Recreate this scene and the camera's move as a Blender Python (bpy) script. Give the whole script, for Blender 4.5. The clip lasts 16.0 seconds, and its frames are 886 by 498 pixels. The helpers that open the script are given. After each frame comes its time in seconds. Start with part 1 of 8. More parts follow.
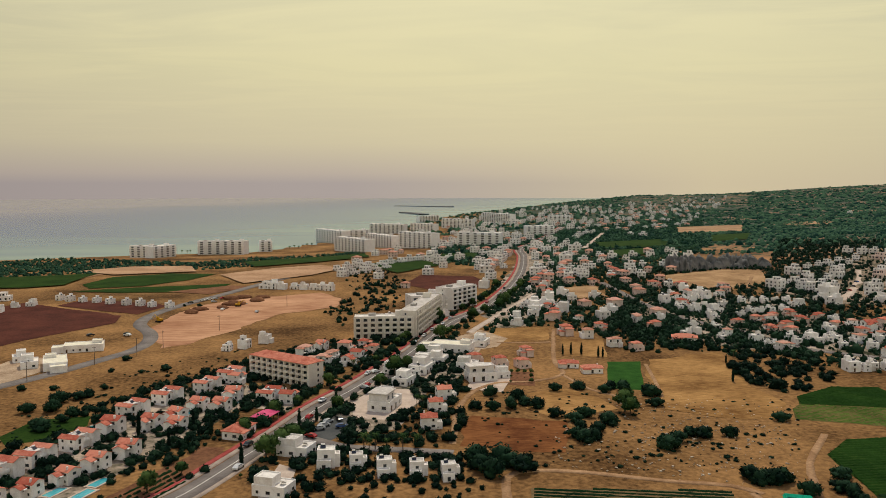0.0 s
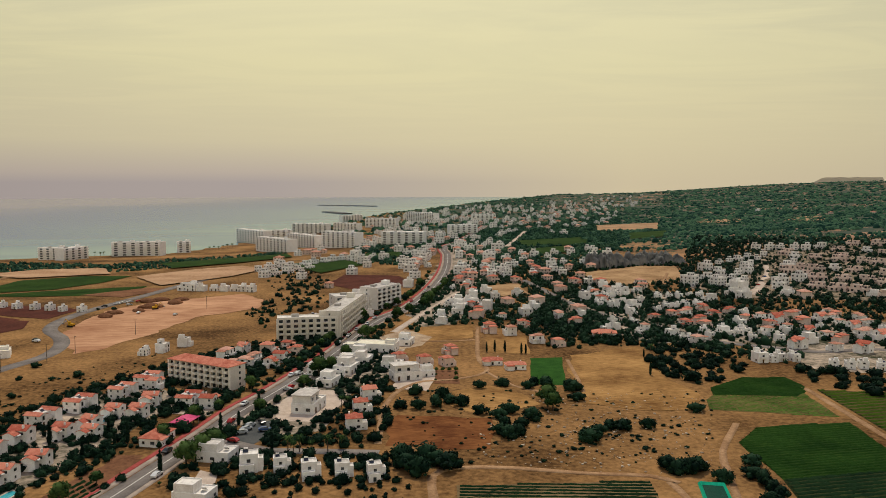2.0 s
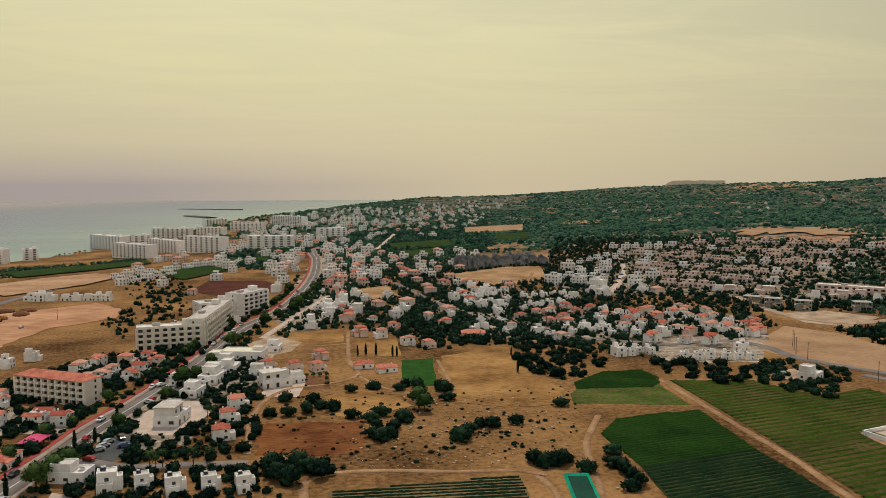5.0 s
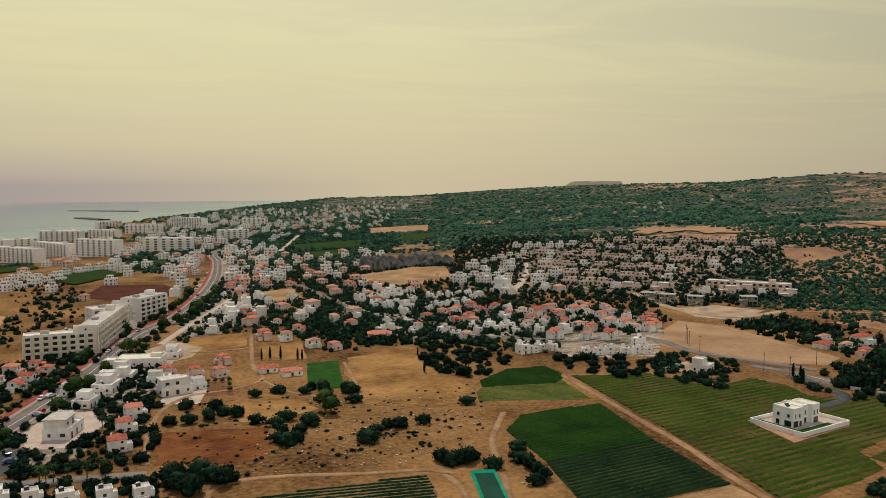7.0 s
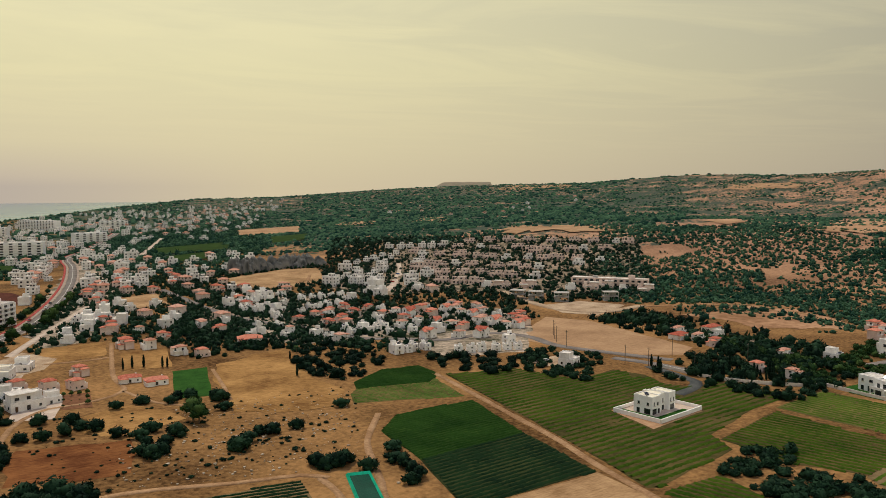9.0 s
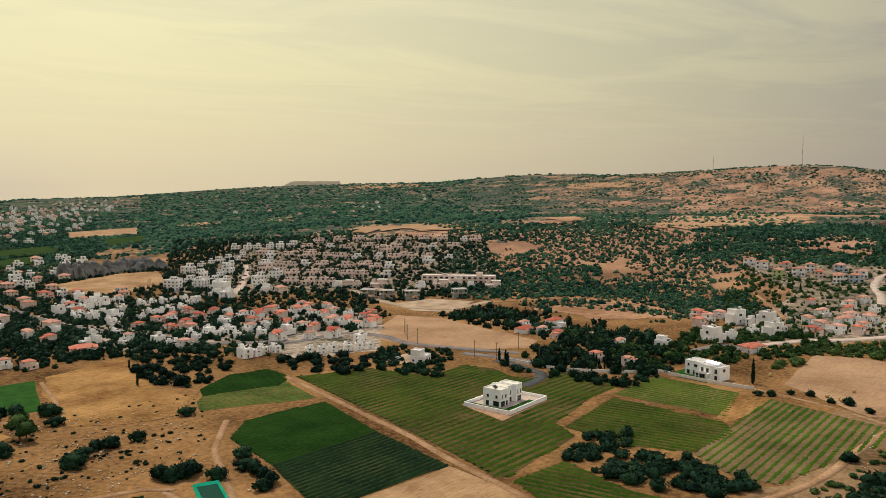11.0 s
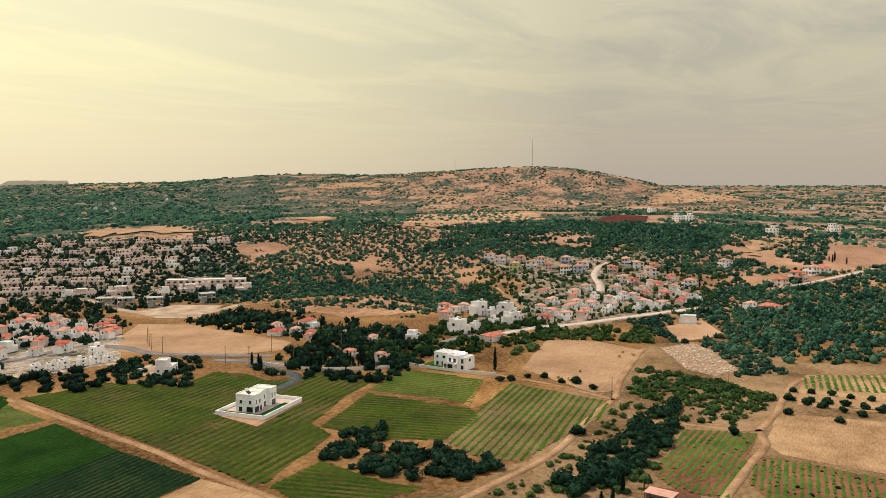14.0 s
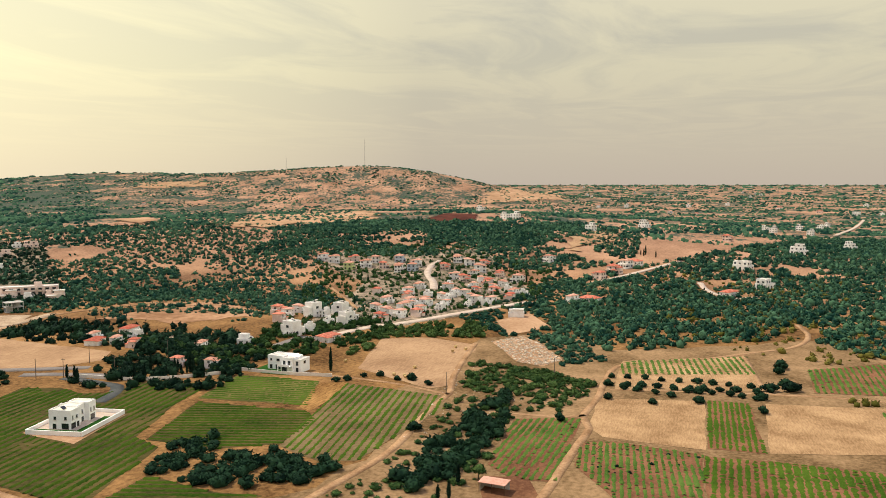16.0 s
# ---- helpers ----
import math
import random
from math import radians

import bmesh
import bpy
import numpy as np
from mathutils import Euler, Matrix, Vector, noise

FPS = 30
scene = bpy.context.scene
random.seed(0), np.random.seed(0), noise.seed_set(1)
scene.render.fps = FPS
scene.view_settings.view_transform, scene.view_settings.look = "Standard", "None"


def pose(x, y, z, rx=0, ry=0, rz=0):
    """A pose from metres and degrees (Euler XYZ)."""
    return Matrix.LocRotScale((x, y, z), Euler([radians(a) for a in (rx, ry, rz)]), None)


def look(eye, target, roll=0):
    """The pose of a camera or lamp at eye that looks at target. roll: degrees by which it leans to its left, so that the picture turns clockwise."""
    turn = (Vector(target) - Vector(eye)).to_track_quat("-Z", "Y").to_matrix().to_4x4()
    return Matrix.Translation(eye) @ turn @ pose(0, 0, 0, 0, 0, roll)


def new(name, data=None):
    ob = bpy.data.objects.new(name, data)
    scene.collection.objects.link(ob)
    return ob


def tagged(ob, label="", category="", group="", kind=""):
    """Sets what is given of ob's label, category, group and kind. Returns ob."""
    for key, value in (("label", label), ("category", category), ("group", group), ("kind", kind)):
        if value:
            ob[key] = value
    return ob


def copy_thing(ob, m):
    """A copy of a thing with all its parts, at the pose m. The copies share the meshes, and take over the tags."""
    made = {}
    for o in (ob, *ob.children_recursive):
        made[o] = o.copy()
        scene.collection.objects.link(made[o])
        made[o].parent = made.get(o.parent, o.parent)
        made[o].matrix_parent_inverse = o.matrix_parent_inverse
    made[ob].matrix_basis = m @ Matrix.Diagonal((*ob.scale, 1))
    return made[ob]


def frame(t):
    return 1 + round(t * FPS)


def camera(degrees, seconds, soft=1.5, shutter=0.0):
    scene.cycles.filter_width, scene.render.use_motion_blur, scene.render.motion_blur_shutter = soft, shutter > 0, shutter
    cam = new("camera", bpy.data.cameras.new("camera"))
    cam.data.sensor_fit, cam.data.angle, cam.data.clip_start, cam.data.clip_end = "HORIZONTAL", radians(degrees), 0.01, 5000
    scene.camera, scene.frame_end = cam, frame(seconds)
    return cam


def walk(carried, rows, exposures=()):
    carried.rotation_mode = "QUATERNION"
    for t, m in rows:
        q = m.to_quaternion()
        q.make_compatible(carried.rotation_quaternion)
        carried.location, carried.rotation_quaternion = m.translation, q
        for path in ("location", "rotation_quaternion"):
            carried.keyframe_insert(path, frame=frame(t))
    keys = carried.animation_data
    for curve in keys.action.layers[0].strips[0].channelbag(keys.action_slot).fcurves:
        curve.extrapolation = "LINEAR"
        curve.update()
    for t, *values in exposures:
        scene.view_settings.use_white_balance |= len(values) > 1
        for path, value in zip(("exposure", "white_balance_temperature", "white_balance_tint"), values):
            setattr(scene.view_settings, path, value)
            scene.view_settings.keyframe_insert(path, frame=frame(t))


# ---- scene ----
cam = camera(58.5, 16.0, soft=0.35)
PATH = [
    (0.0, pose(0, 0, 85, 85.24, 0, -0.00)),
    (0.5, pose(0, 0, 85, 85.21, 0, -1.26)),
    (1.0, pose(0, 0, 85, 85.19, 0, -2.59)),
    (1.5, pose(0, 0, 85, 85.18, 0, -4.05)),
    (2.0, pose(0, 0, 85, 85.18, 0, -5.52)),
    (2.5, pose(0, 0, 85, 85.22, 0, -7.03)),
    (3.0, pose(0, 0, 85, 85.26, 0, -8.53)),
    (5.5, pose(0, 0, 85, 85.40, 0, -16.64)),
    (6.0, pose(0, 0, 85, 85.41, 0, -18.30)),
    (6.5, pose(0, 0, 85, 85.43, 0, -19.95)),
    (7.0, pose(0, 0, 85, 85.43, 0, -21.82)),
    (7.5, pose(0, 0, 85, 85.44, 0, -23.89)),
    (8.0, pose(0, 0, 85, 85.47, 0, -26.31)),
    (10.5, pose(0, 0, 85, 85.43, 0, -38.81)),
    (11.0, pose(0, 0, 85, 85.43, 0, -41.90)),
    (11.5, pose(0, 0, 85, 85.45, 0, -45.01)),
    (12.0, pose(0, 0, 85, 85.44, 0, -47.87)),
    (12.5, pose(0, 0, 85, 85.42, 0, -50.82)),
    (13.0, pose(0, 0, 85, 85.43, 0, -53.76)),
    (13.5, pose(0, 0, 85, 85.42, 0, -56.72)),
    (14.0, pose(0, 0, 85, 85.42, 0, -59.80)),
    (14.5, pose(0, 0, 85, 85.42, 0, -63.04)),
    (15.0, pose(0, 0, 85, 85.41, 0, -66.29)),
    (15.5, pose(0, 0, 85, 85.39, 0, -69.41)),
    (16.0, pose(0, 0, 85, 85.37, 0, -71.82)),
]
walk(cam, PATH, [(0.0, -0.45), (5.5, -0.5), (8.0, -0.46), (11.0, -0.2), (13.0, -0.02), (16.0, 0.33)])

# ---- sky and sun ----
SUN_AZ, SUN_EL = 5.4, 58.0
world = bpy.data.worlds.new("sky")
scene.world = world
world.use_nodes = True


def sky_nodes():
    nt = world.node_tree
    nd, ln = nt.nodes, nt.links
    bg = nd["Background"]
    sky = nd.new("ShaderNodeTexSky")
    sky.sky_type, sky.sun_disc = "NISHITA", False
    sky.sun_elevation, sky.sun_rotation = radians(SUN_EL), radians(SUN_AZ)
    sky.dust_density, sky.air_density = 6.0, 1.5
    tc = nd.new("ShaderNodeTexCoord")
    sep = nd.new("ShaderNodeSeparateXYZ")
    ln.new(tc.outputs["Generated"], sep.inputs[0])
    # thin high haze, brightest round the sun, dull towards the far side
    ramp = nd.new("ShaderNodeValToRGB")
    ln.new(sep.outputs["Z"], ramp.inputs[0])
    el = ramp.color_ramp.elements
    el[0].position, el[0].color = 0.0, (0.64, 0.55, 0.50, 1)
    el[1].position, el[1].color = 1.0, (0.78, 0.90, 1.12, 1)
    for p, c in ((0.012, (0.77, 0.65, 0.53, 1)), (0.05, (0.97, 0.85, 0.56, 1)), (0.14, (1.12, 1.015, 0.60, 1)), (0.3, (1.21, 1.125, 0.695, 1)), (0.55, (1.0, 1.02, 1.0, 1))):
        e = el.new(p)
        e.color = c
    # the low sky: lavender haze over the sea, straw-coloured over the land
    low = nd.new("ShaderNodeValToRGB")
    ln.new(sep.outputs["Z"], low.inputs[0])
    le = low.color_ramp.elements
    le[0].position, le[0].color = 0.0, (0.97, 0.82, 0.54, 1)
    le[1].position, le[1].color = 1.0, (0.78, 0.90, 1.12, 1)
    for p, c in ((0.05, (1.04, 0.91, 0.57, 1)), (0.14, (1.12, 1.02, 0.61, 1)), (0.3, (1.19, 1.11, 0.69, 1)), (0.55, (1.0, 1.02, 1.0, 1))):
        e = le.new(p)
        e.color = c
    west = nd.new("ShaderNodeVectorMath")
    west.operation = "DOT_PRODUCT"
    west.inputs[1].default_value = (math.sin(radians(-30)), math.cos(radians(-30)), 0)
    ln.new(tc.outputs["Generated"], west.inputs[0])
    seaward = nd.new("ShaderNodeMapRange")
    seaward.inputs["From Min"].default_value, seaward.inputs["From Max"].default_value = 0.66, 0.92
    ln.new(west.outputs["Value"], seaward.inputs["Value"])
    hz = nd.new("ShaderNodeMix")
    hz.data_type = "RGBA"
    ln.new(seaward.outputs["Result"], hz.inputs["Factor"])
    ln.new(low.outputs[0], hz.inputs["A"])
    ln.new(ramp.outputs[0], hz.inputs["B"])
    dot = nd.new("ShaderNodeVectorMath")
    dot.operation = "DOT_PRODUCT"
    a = radians(SUN_AZ)
    dot.inputs[1].default_value = (math.sin(a), math.cos(a), 0)
    ln.new(tc.outputs["Generated"], dot.inputs[0])
    away = nd.new("ShaderNodeMapRange")
    away.inputs["From Min"].default_value, away.inputs["From Max"].default_value = 1.02, 0.42
    ln.new(dot.outputs["Value"], away.inputs["Value"])
    dull = nd.new("ShaderNodeMix")
    dull.data_type, dull.blend_type = "RGBA", "MULTIPLY"
    dull.inputs["B"].default_value = (0.49, 0.495, 0.61, 1)
    # the sky is dullest abeam of the sun and clears again behind
    back = nd.new("ShaderNodeMapRange")
    back.inputs["From Min"].default_value, back.inputs["From Max"].default_value = -0.25, -0.75
    back.inputs["To Min"].default_value, back.inputs["To Max"].default_value = 1.0, 0.0
    ln.new(dot.outputs["Value"], back.inputs["Value"])
    abeam = nd.new("ShaderNodeMath")
    abeam.operation = "MULTIPLY"
    ln.new(away.outputs["Result"], abeam.inputs[0])
    ln.new(back.outputs["Result"], abeam.inputs[1])
    ln.new(abeam.outputs[0], dull.inputs["Factor"])
    ln.new(hz.outputs["Result"], dull.inputs["A"])
    # stretched sheets of cloud, seen in perspective: direction divided by height
    up = nd.new("ShaderNodeMath")
    up.operation = "MAXIMUM"
    up.inputs[1].default_value = 0.03
    ln.new(sep.outputs["Z"], up.inputs[0])
    div = nd.new("ShaderNodeVectorMath")
    div.operation = "DIVIDE"
    comb = nd.new("ShaderNodeCombineXYZ")
    for i in range(3):
        ln.new(up.outputs[0], comb.inputs[i])
    ln.new(tc.outputs["Generated"], div.inputs[0])
    ln.new(comb.outputs[0], div.inputs[1])
    mp = nd.new("ShaderNodeMapping")
    mp.inputs["Rotation"].default_value = (0, 0, radians(-25))
    mp.inputs["Scale"].default_value = (0.55, 1.0, 1.0)
    ln.new(div.outputs[0], mp.inputs["Vector"])
    nz = nd.new("ShaderNodeTexNoise")
    nz.inputs["Scale"].default_value, nz.inputs["Detail"].default_value, nz.inputs["Roughness"].default_value = 0.7, 8, 0.6
    nz.inputs["Distortion"].default_value = 0.9
    ln.new(mp.outputs[0], nz.inputs["Vector"])
    cr = nd.new("ShaderNodeValToRGB")
    cr.color_ramp.elements[0].position, cr.color_ramp.elements[1].position = 0.42, 0.60
    cr.color_ramp.elements[0].color, cr.color_ramp.elements[1].color = (0.86, 0.88, 0.95, 1), (1.12, 1.11, 1.07, 1)
    ln.new(nz.outputs["Fac"], cr.inputs[0])
    cl = nd.new("ShaderNodeMix")
    cl.data_type, cl.blend_type = "RGBA", "MULTIPLY"
    fade = nd.new("ShaderNodeMapRange")
    fade.inputs["From Min"].default_value, fade.inputs["From Max"].default_value = 0.03, 0.2
    ln.new(sep.outputs["Z"], fade.inputs["Value"])
    much = nd.new("ShaderNodeMath")
    much.operation = "MULTIPLY_ADD"
    much.inputs[1].default_value, much.inputs[2].default_value = 0.78, 0.22
    ln.new(away.outputs["Result"], much.inputs[0])
    both = nd.new("ShaderNodeMath")
    both.operation = "MULTIPLY"
    ln.new(much.outputs[0], both.inputs[0])
    ln.new(fade.outputs["Result"], both.inputs[1])
    ln.new(both.outputs[0], cl.inputs["Factor"])
    ln.new(dull.outputs["Result"], cl.inputs["A"])
    ln.new(cr.outputs[0], cl.inputs["B"])
    # the clear sky's own light behind the haze
    skm = nd.new("ShaderNodeVectorMath")
    skm.operation = "SCALE"
    skm.inputs["Scale"].default_value = 0.05
    ln.new(sky.outputs[0], skm.inputs[0])
    mix = nd.new("ShaderNodeMix")
    mix.data_type = "RGBA"
    mix.inputs["Factor"].default_value = 0.9
    ln.new(skm.outputs[0], mix.inputs["A"])
    ln.new(cl.outputs["Result"], mix.inputs["B"])
    ln.new(mix.outputs["Result"], bg.inputs["Color"])
    bg.inputs["Strength"].default_value = 1.0


sky_nodes()
sun = new("sun", bpy.data.lights.new("sun", "SUN"))
_a, _e = radians(SUN_AZ), radians(SUN_EL)
sun.matrix_world = look((300 * math.sin(_a) * math.cos(_e), 300 * math.cos(_a) * math.cos(_e), 300 * math.sin(_e)), (0, 0, 0))
sun.data.energy, sun.data.angle, sun.data.color = 3.55, radians(0.6), (1.0, 0.90, 0.70)

# ---- lie of the land ----
COAST = [(-1844, -2410), (-910.2, 679.8), (-615, 1058), (-444, 1121), (-293, 1192), (-226, 1337), (-161, 1616), (-86, 1967), (31, 2604), (260, 3204), (649, 4310), (914, 4933), (1321, 6090)]
HILLS = [(2462, 970, 90, 353, 417), (2430, 1484, 62, 460, 460), (2605, 2218, 72, 556, 556), (2855, 3245, 26, 749, 749), (1066, 3808, 22, 535, 963), (1099, 353, 42, 449, 514), (705, 842, 30, 353, 353)]


def stretch(x, y):
    """How much farther off the far land and sea lie than they are built: past 3.4 km they are drawn together by a third."""
    r = np.maximum(1.0, np.hypot(x, y))
    return np.where(r < 3426, 1.0, (3426 + (r - 3426) / 0.667) / r)


def inland(x, y):
    """Metres from the coast, positive on land."""
    s = stretch(x, y)
    x, y = x * s, y * s
    best = np.full(np.shape(x), 1e9)
    side = np.ones(np.shape(x))
    for (ax, ay), (bx, by) in zip(COAST, COAST[1:]):
        dx, dy = bx - ax, by - ay
        s = np.clip(((x - ax) * dx + (y - ay) * dy) / (dx * dx + dy * dy), 0, 1)
        d = np.hypot(x - ax - s * dx, y - ay - s * dy)
        cross = (x - ax) * dy - (y - ay) * dx
        near = d < best
        best = np.where(near, d, best)
        side = np.where(near, np.sign(cross), side)
    return best * side


def ease(v):
    v = np.clip(v, 0, 1)
    return v * v * (3 - 2 * v)


def terrain(x, y):
    """Height of the land: level round the fields, falling to the beach, rising inland to a ridge."""
    x, y = np.asarray(x, float), np.asarray(y, float)
    d = inland(x, y)
    s = stretch(x, y)
    x, y = x * s, y * s
    r = np.hypot(x, y)
    z = 82 * ease((r - 640) / 4570) * ease((d - 340) / 1650)
    for hx, hy, h, sx, sy in HILLS:
        z = z + h * np.exp(-((x - hx) / sx) ** 2 - ((y - hy) / sy) ** 2) * ease((r - 455) / 480)
    z = np.where(d > 0, (z + 18) * ease(d / 460) - 18, np.maximum(-18 + 0.06 * d, -40))
    return 85 + (z - 85) / s


def ground_z(x, y):
    return float(terrain(np.array([x]), np.array([y]))[0])


# ---- materials ----
MATS = {}


def mat(name, dark, light, scale=0.3, fine=6.0, rough=0.9, bump=0.3, metal=0.0, per_object=0.0, per_island=0.0, spec=0.03, streak=0):
    """A matt surface whose colour wanders between two tones at two scales, with grain in its relief."""
    if name in MATS:
        return MATS[name]
    m = bpy.data.materials.new(name)
    MATS[name] = m
    m.use_nodes = True
    nd, ln = m.node_tree.nodes, m.node_tree.links
    bs = nd["Principled BSDF"]
    bs.inputs["Roughness"].default_value, bs.inputs["Metallic"].default_value = rough, metal
    bs.inputs["Specular IOR Level"].default_value = spec
    tc = nd.new("ShaderNodeTexCoord")
    big, small = nd.new("ShaderNodeTexNoise"), nd.new("ShaderNodeTexNoise")
    for n, s, d in ((big, scale, 5), (small, fine, 6)):
        n.inputs["Scale"].default_value, n.inputs["Detail"].default_value = s, d
        n.inputs["Roughness"].default_value = 0.62
        ln.new(tc.outputs["Object"], n.inputs["Vector"])
    if streak:  # drawn out along the way the land was worked
        mp = nd.new("ShaderNodeMapping")
        mp.inputs["Rotation"].default_value = (0, 0, radians(-35))
        mp.inputs["Scale"].default_value = (0.28, 1.3, 1)
        ln.new(tc.outputs["Object"], mp.inputs["Vector"])
        ln.new(mp.outputs[0], small.inputs["Vector"])
    big.inputs["Detail"].default_value = 9
    add = nd.new("ShaderNodeMath")
    add.operation = "MULTIPLY_ADD"
    add.inputs[1].default_value = 0.4
    ln.new(small.outputs["Fac"], add.inputs[0])
    half = nd.new("ShaderNodeMath")
    half.operation = "MULTIPLY"
    half.inputs[1].default_value = 0.6
    ln.new(big.outputs["Fac"], half.inputs[0])
    ln.new(half.outputs[0], add.inputs[2])
    last = add.outputs[0]
    for amount, node in ((per_object, "ShaderNodeObjectInfo"), (per_island, "ShaderNodeNewGeometry")):
        if amount:
            info = nd.new(node)
            ma = nd.new("ShaderNodeMath")
            ma.operation = "MULTIPLY_ADD"
            ma.inputs[1].default_value = amount
            ln.new(info.outputs["Random" if node == "ShaderNodeObjectInfo" else "Random Per Island"], ma.inputs[0])
            off = nd.new("ShaderNodeMath")
            off.operation = "SUBTRACT"
            off.inputs[1].default_value = amount / 2
            ln.new(last, off.inputs[0])
            ln.new(off.outputs[0], ma.inputs[2])
            last = ma.outputs[0]
    ramp = nd.new("ShaderNodeValToRGB")
    ramp.color_ramp.elements[0].position, ramp.color_ramp.elements[1].position = 0.395, 0.605
    ramp.color_ramp.elements[0].color, ramp.color_ramp.elements[1].color = (*dark, 1), (*light, 1)
    ln.new(last, ramp.inputs[0])
    ln.new(ramp.outputs[0], bs.inputs["Base Color"])
    if bump:
        b = nd.new("ShaderNodeBump")
        b.inputs["Strength"].default_value, b.inputs["Distance"].default_value = bump, 0.3
        ln.new(small.outputs["Fac"], b.inputs["Height"])
        ln.new(b.outputs[0], bs.inputs["Normal"])
    return m


def land_material():
    """Dry land: straw-coloured grass, bare reddish soil and patches of low green scrub."""
    m = mat("dry_land", (0.062, 0.030, 0.011), (0.33, 0.178, 0.070), 0.016, 0.5, bump=0.4)
    nd, ln = m.node_tree.nodes, m.node_tree.links
    bs = nd["Principled BSDF"]
    old = bs.inputs["Base Color"].links[0].from_socket
    tc = nd.new("ShaderNodeTexCoord")
    green = nd.new("ShaderNodeTexNoise")
    green.inputs["Scale"].default_value, green.inputs["Detail"].default_value, green.inputs["Roughness"].default_value = 0.009, 10, 0.7
    ln.new(tc.outputs["Object"], green.inputs["Vector"])
    at = nd.new("ShaderNodeAttribute")
    at.attribute_name = "haze_tone"
    bush = nd.new("ShaderNodeTexNoise")
    bush.inputs["Scale"].default_value, bush.inputs["Detail"].default_value, bush.inputs["Roughness"].default_value = 0.12, 5, 0.7
    ln.new(tc.outputs["Object"], bush.inputs["Vector"])
    both = nd.new("ShaderNodeMath")
    both.operation = "MULTIPLY_ADD"
    both.inputs[1].default_value = 0.8
    ln.new(bush.outputs["Fac"], both.inputs[0])
    ln.new(green.outputs["Fac"], both.inputs[2])
    rise = nd.new("ShaderNodeMath")  # more of it on the higher ground
    rise.operation = "MULTIPLY_ADD"
    rise.inputs[1].default_value = 0.45
    wd = nd.new("ShaderNodeAttribute")
    wd.attribute_name = "woods"
    ln.new(wd.outputs["Fac"], rise.inputs[0])
    ln.new(both.outputs[0], rise.inputs[2])
    rr = nd.new("ShaderNodeMapRange")
    rr.inputs["From Min"].default_value, rr.inputs["From Max"].default_value = 1.23, 1.29
    ln.new(rise.outputs[0], rr.inputs["Value"])
    mx = nd.new("ShaderNodeMix")
    mx.data_type = "RGBA"
    # far scrub green, its teal lifted to carry distance haze in the colour
    mx.inputs["B"].default_value = (0.025, 0.060, 0.046, 1)
    sc = nd.new("ShaderNodeMath")
    sc.operation = "MULTIPLY"
    sc.inputs[1].default_value = 0.9
    ln.new(rr.outputs[0], sc.inputs[0])
    ln.new(sc.outputs[0], mx.inputs["Factor"])
    ln.new(old, mx.inputs["A"])
    # pinkish soil of the far land, made paler in colour to imitate haze
    pale = nd.new("ShaderNodeValToRGB")
    pale.color_ramp.elements[0].position, pale.color_ramp.elements[1].position = 0.36, 0.62
    pale.color_ramp.elements[0].color, pale.color_ramp.elements[1].color = (0.19, 0.10, 0.06, 1), (0.47, 0.275, 0.175, 1)
    ln.new(nd[old.node.name].inputs[0].links[0].from_socket, pale.inputs[0])
    up = nd.new("ShaderNodeMix")
    up.data_type = "RGBA"
    ln.new(at.outputs["Fac"], up.inputs["Factor"])
    ln.new(old, up.inputs["A"])
    ln.new(pale.outputs[0], up.inputs["B"])
    ln.new(up.outputs["Result"], mx.inputs["A"])
    ln.new(mx.outputs["Result"], bs.inputs["Base Color"])
    return m


DRY = land_material()
STRAW = mat("straw_grass", (0.22, 0.125, 0.06), (0.45, 0.285, 0.15), 0.05, 1.2, streak=1)
RUSSET = mat("russet_grass", (0.085, 0.027, 0.01), (0.23, 0.092, 0.032), 0.06, 0.9, streak=1)
MIDDRY = mat("orange_dry_grass", (0.13, 0.06, 0.019), (0.43, 0.24, 0.088), 0.03, 0.9, streak=1)
REDSITE = mat("stripped_red_earth", (0.3, 0.14, 0.075), (0.55, 0.31, 0.18), 0.02, 0.25, streak=1)
PALEGROUND = mat("pale_rough_ground", (0.10, 0.06, 0.026), (0.32, 0.20, 0.105), 0.03, 0.6)
STUBBLE = mat("cut_stubble", (0.25, 0.145, 0.08), (0.42, 0.265, 0.15), 0.03, 0.8, streak=1)
SOIL = mat("red_soil", (0.11, 0.048, 0.026), (0.24, 0.115, 0.06), 0.05, 0.7)
DARKSOIL = mat("dark_red_soil", (0.055, 0.018, 0.014), (0.11, 0.036, 0.024), 0.05, 0.6)
BARE = mat("bare_earth", (0.29, 0.165, 0.09), (0.48, 0.30, 0.18), 0.03, 0.5)
TRACK = mat("dirt_track", (0.22, 0.12, 0.06), (0.42, 0.26, 0.145), 0.08, 1.0)
OLIVE = mat("olive_dry_ground", (0.055, 0.058, 0.016), (0.15, 0.125, 0.042), 0.04, 0.6)
BROWNSOIL = mat("brown_soil", (0.11, 0.075, 0.035), (0.20, 0.14, 0.07), 0.05, 0.7)
DARKGROUND = mat("dark_planted_soil", (0.012, 0.02, 0.007), (0.035, 0.045, 0.015), 0.05, 0.7)
# clearing soil in the same haze-lifted pale colour as the far land
HAZEDSOIL = mat("hazed_soil", (0.22, 0.115, 0.06), (0.47, 0.275, 0.16), 0.02, 0.2)
GREENSTRAW = mat("thin_green_ground", (0.034, 0.034, 0.01), (0.105, 0.078, 0.028), 0.04, 0.5)
GREEN = mat("green_crop_ground", (0.009, 0.028, 0.004), (0.026, 0.056, 0.008), 0.05, 0.8)
